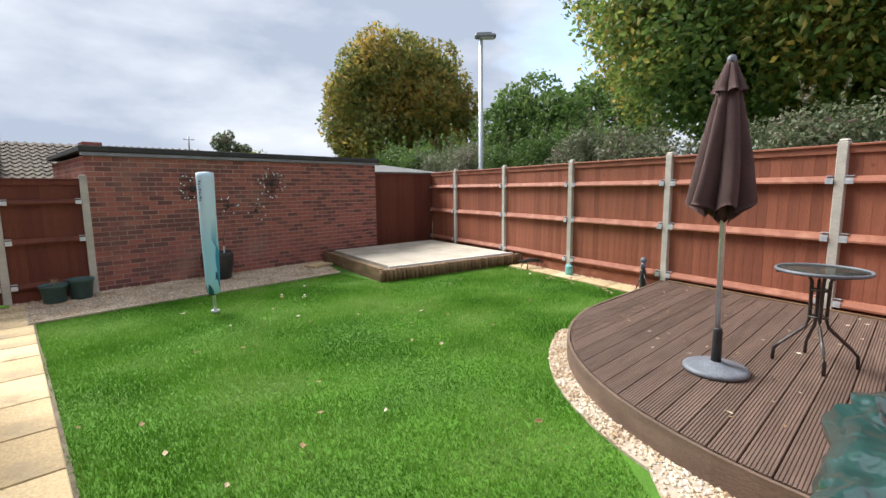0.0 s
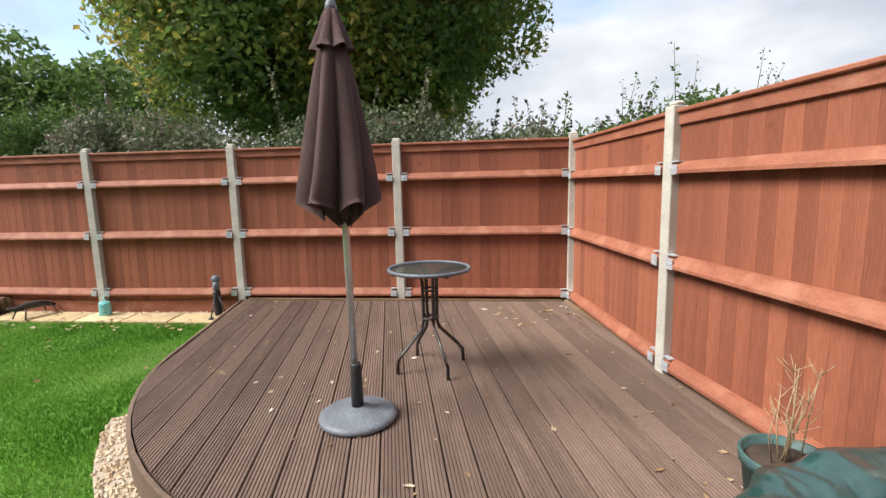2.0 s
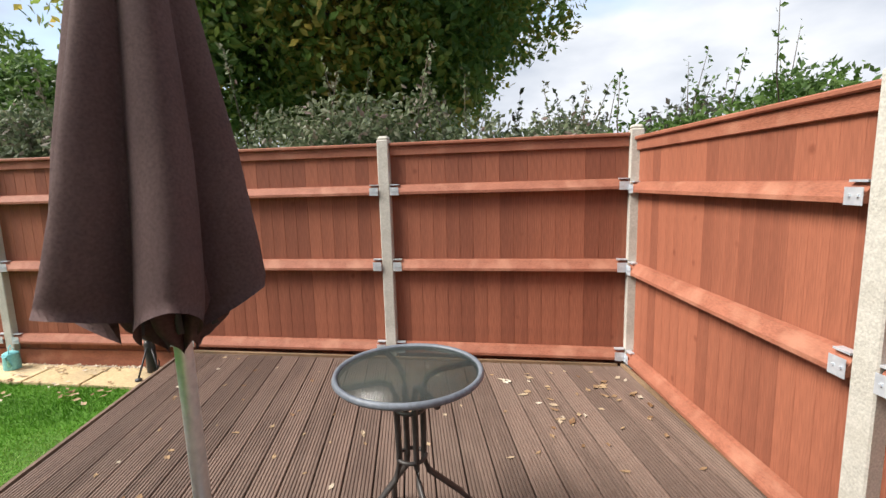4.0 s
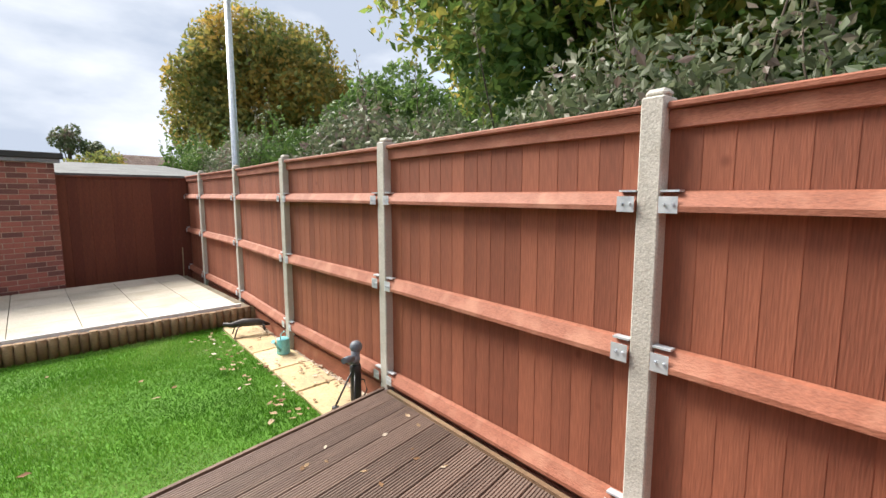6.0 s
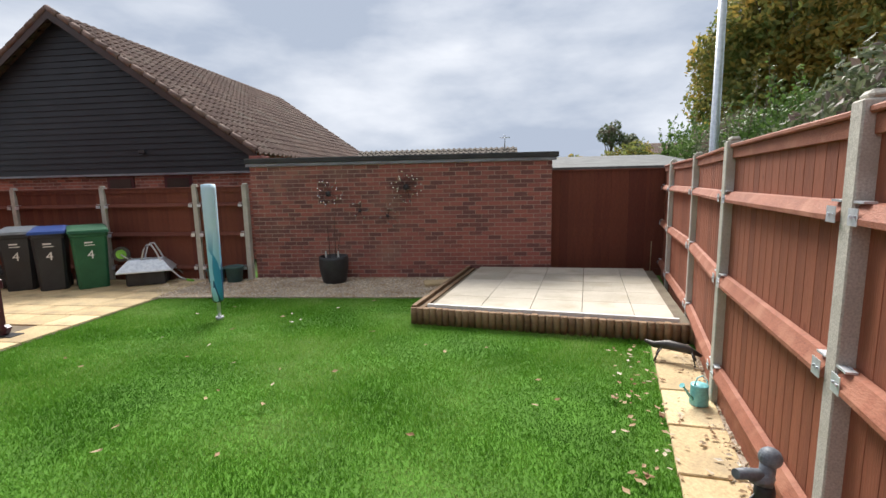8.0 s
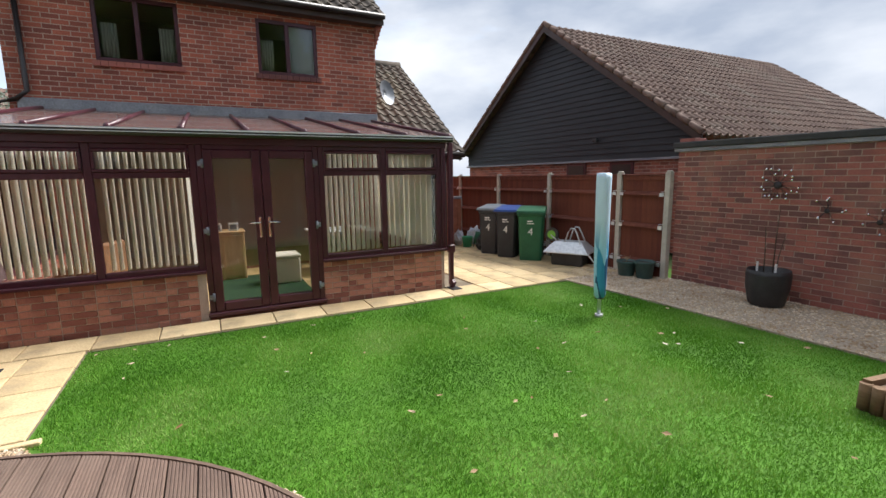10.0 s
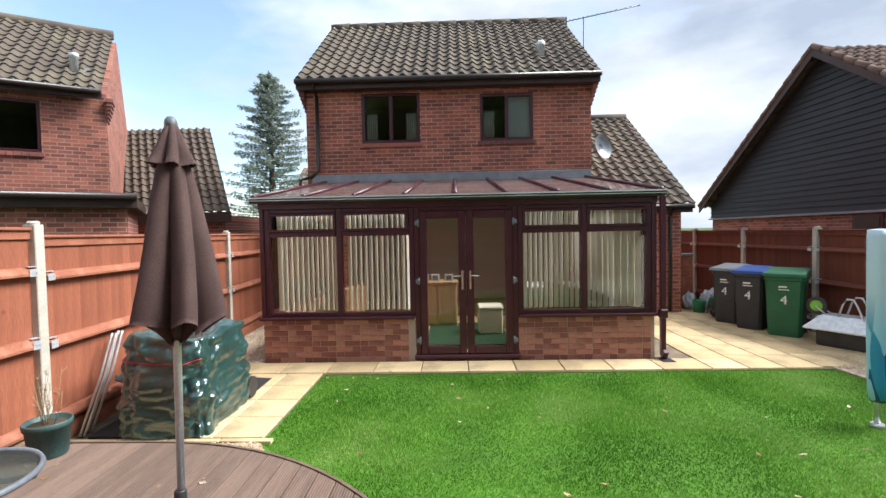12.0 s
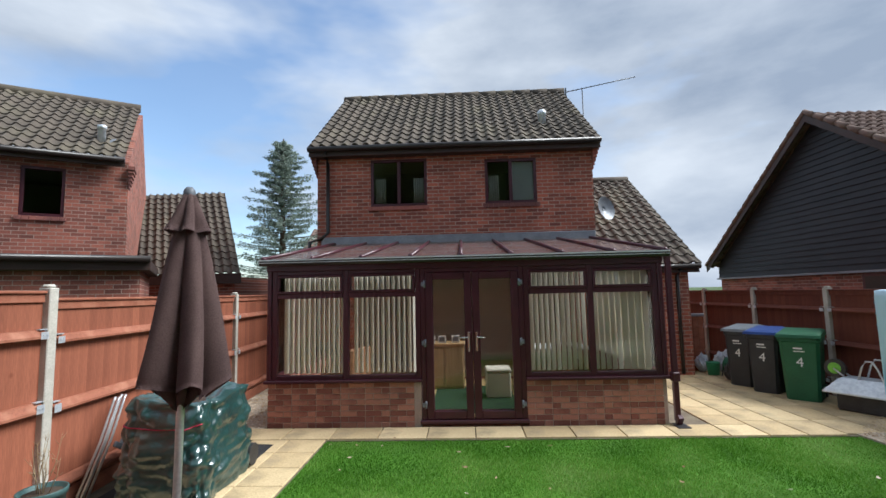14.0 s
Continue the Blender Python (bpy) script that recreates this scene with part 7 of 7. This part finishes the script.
tree("maple_tree", 13.6, 2.3, 2.6, 0.32, 6.6, 5.1, 4.7, 90, 165000, 0.078, M_LEAF_A, 21, "large maple turning yellow behind the back fence", lobe_r=0.26)
tree("round_tree", 19.8, 24.6, 2.5, 0.35, 5.9, 5.4, 5.3, 80, 62000, 0.14, M_LEAF_B, 22, "dense round-headed tree in yellowing autumn leaf", lobe_r=0.25)
tree("small_tree", 17.2, 12.2, 1.5, 0.12, 3.6, 2.4, 2.3, 24, 12000, 0.11, M_LEAF_G, 23, "small airy tree with twiggy top beyond the shrubs", lobe_r=0.36)
tree("far_tree", 27.0, 14.0, 2.0, 0.2, 4.5, 3.2, 3.4, 26, 9000, 0.18, M_LEAF_G, 24, "green tree in the distance", lobe_r=0.36)
tree("pollard_tree", 15.2, 44.0, 3.4, 0.2, 5.6, 0.9, 1.0, 9, 1500, 0.12, M_LEAF_H, 25, "pollarded tree with a tufted head", lobe_r=0.5)
tree("pollard_tree", 16.8, 44.0, 3.2, 0.2, 4.9, 0.8, 0.8, 9, 1300, 0.12, M_LEAF_H, 26, "pollarded tree with a tufted head", lobe_r=0.5)
tree("red_shrub", 15.9, 40.0, 0.8, 0.1, 2.8, 2.0, 1.5, 12, 3500, 0.15, M_LEAF_B, 27, "bush with reddish autumn leaves in the distance", "shrub", 0.42)
tree("far_shrub", 10.2, 34.0, 0.8, 0.1, 1.9, 1.8, 1.3, 12, 3000, 0.14, M_LEAF_B, 28, "low yellowing bush beyond the shed", "shrub", 0.42)

# shrubs along the outside of the back fence
def shrub(x, y, h, r, n, leaf_m, seed, label, sprigs=4, size=0.034):
    e = thing("shrub", x, y, 0, 0, label, "shrub", "shrubs behind the fence")
    rng = random.Random(seed)
    cen = [(rng.uniform(-r, r) * 0.6, rng.uniform(-r, r) * 0.7, h * rng.uniform(0.45, 0.82)) for _ in range(9)]
    rad = [r * rng.uniform(0.4, 0.62) for _ in cen]
    V, F = leaf_cloud(cen, rad, n, size, seed, 1.0, 0.35)
    vs, fs = [V], [F]
    base = len(V)
    stems = bmesh.new()
    for k in range(sprigs):
        a = rng.uniform(0, 6.28)
        s = Vector((r * 0.6 * math.cos(a), r * 0.8 * math.sin(a), h * 0.7))
        t = s + Vector((rng.uniform(-0.25, 0.25), rng.uniform(-0.3, 0.3), h * rng.uniform(0.28, 0.46)))
        tube(stems, [s, s.lerp(t, 0.5) + Vector((0.03, 0.02, 0)), t], [0.008, 0.006, 0.002], 5)
        q = np.linspace(0.1, 1.0, 16)[:, None]
        pc = np.array(s)[None] * (1 - q) + np.array(t)[None] * q
        V2, F2 = leaf_cloud(pc.tolist(), [0.06] * 16, 42, size * 0.9, seed * 31 + k, 1.0, 0.3)
        vs.append(V2)
        fs.append(F2 + base)
        base += len(V2)
    for k in range(6):
        a = rng.uniform(0, 6.28)
        tube(stems, [(0.15 * math.cos(a), 0.15 * math.sin(a), 0), (r * 0.5 * math.cos(a), r * 0.5 * math.sin(a), h * 0.75)], [0.025, 0.008], 6)
    mesh_of("foliage", np.concatenate(vs).tolist(), np.concatenate(fs).tolist(), leaf_m, e)
    part("branchwork", stems, M_BARK, e)


rng = random.Random(6)
yy = -2.6
k = 0
while yy < 13:
    h = 2.35 + rng.uniform(-0.15, 0.3) + (0.25 if yy > 4 else 0)
    shrub(fence_x(yy) + 1.25 + rng.uniform(-0.1, 0.25), yy, h, 0.95, 10500, M_LEAF_H if 0.5 < yy < 4.5 or rng.random() < 0.4 else M_LEAF_G, 40 + k, "dense small-leaved shrub showing over the back fence")
    yy += 1.15
    k += 1
for x, y, h in ((11.5, 9.0, 3.0), (12.4, 11.5, 3.2), (10.6, 13.0, 2.9), (13.5, 7.6, 3.3), (11.2, 6.0, 2.9), (14.0, 15.0, 3.4), (12.2, -2.0, 2.8), (11.0, -4.5, 2.7)):
    shrub(x, y, h, 1.3, 6000, M_LEAF_G if y > 5 else M_LEAF_H, 70 + k, "loose green shrub beyond the fence", 9, 0.06)
    k += 1
for x, y, h in ((7.2, -3.3, 2.55), (8.6, -4.2, 2.3), (5.6, -4.6, 2.4)):
    shrub(x, y, h, 0.55, 700, M_LEAF_G, 90 + k, "thin young shrub with long sprigs over the side fence", 7, 0.022)
    k += 1

# conifer beyond the house
cf = thing("conifer", -12.0, -4.6, 0, 0, "tall blue-green conifer beside the house", "tree")
bm = bmesh.new()
tube(bm, [(0, 0, 0), (0, 0, 4), (0.05, 0, 8.3)], [0.2, 0.12, 0.02], 10)
part("trunk", bm, M_BARK, cf)
rng = np.random.default_rng(9)
tips, bm = [], bmesh.new()
for k in range(210):
    z = 0.7 + 7.4 * (k / 210) ** 0.9
    L = 2.75 * (1 - z / 8.4) ** 0.8 + 0.12
    a = k * 2.4
    L *= rng.uniform(0.45, 1.3)
    b = [(0, 0, z), (L * 0.5 * math.cos(a), L * 0.5 * math.sin(a), z + 0.05 * L), (L * math.cos(a), L * math.sin(a), z + 0.12 * L)]
    tube(bm, b, [0.02, 0.012, 0.004], 4)
    for q in np.linspace(0.25, 1.0, 9):
        tips.append((L * q * math.cos(a), L * q * math.sin(a), z + 0.12 * L * q * q - 0.02))
part("branchwork", bm, M_BARK, cf)
V, F = leaf_cloud(tips, [0.15] * len(tips), 40000, 0.040, 9, 0.7, 0.1)
mesh_of("crown", V.tolist(), F.tolist(), M_NEEDLE, cf)
tree("garden_shrub", -10.5, -2.6, 0.5, 0.08, 1.6, 1.2, 0.9, 10, 3500, 0.09, M_LEAF_G, 31, "green bush beside the neighbouring garage", "shrub", 0.45)
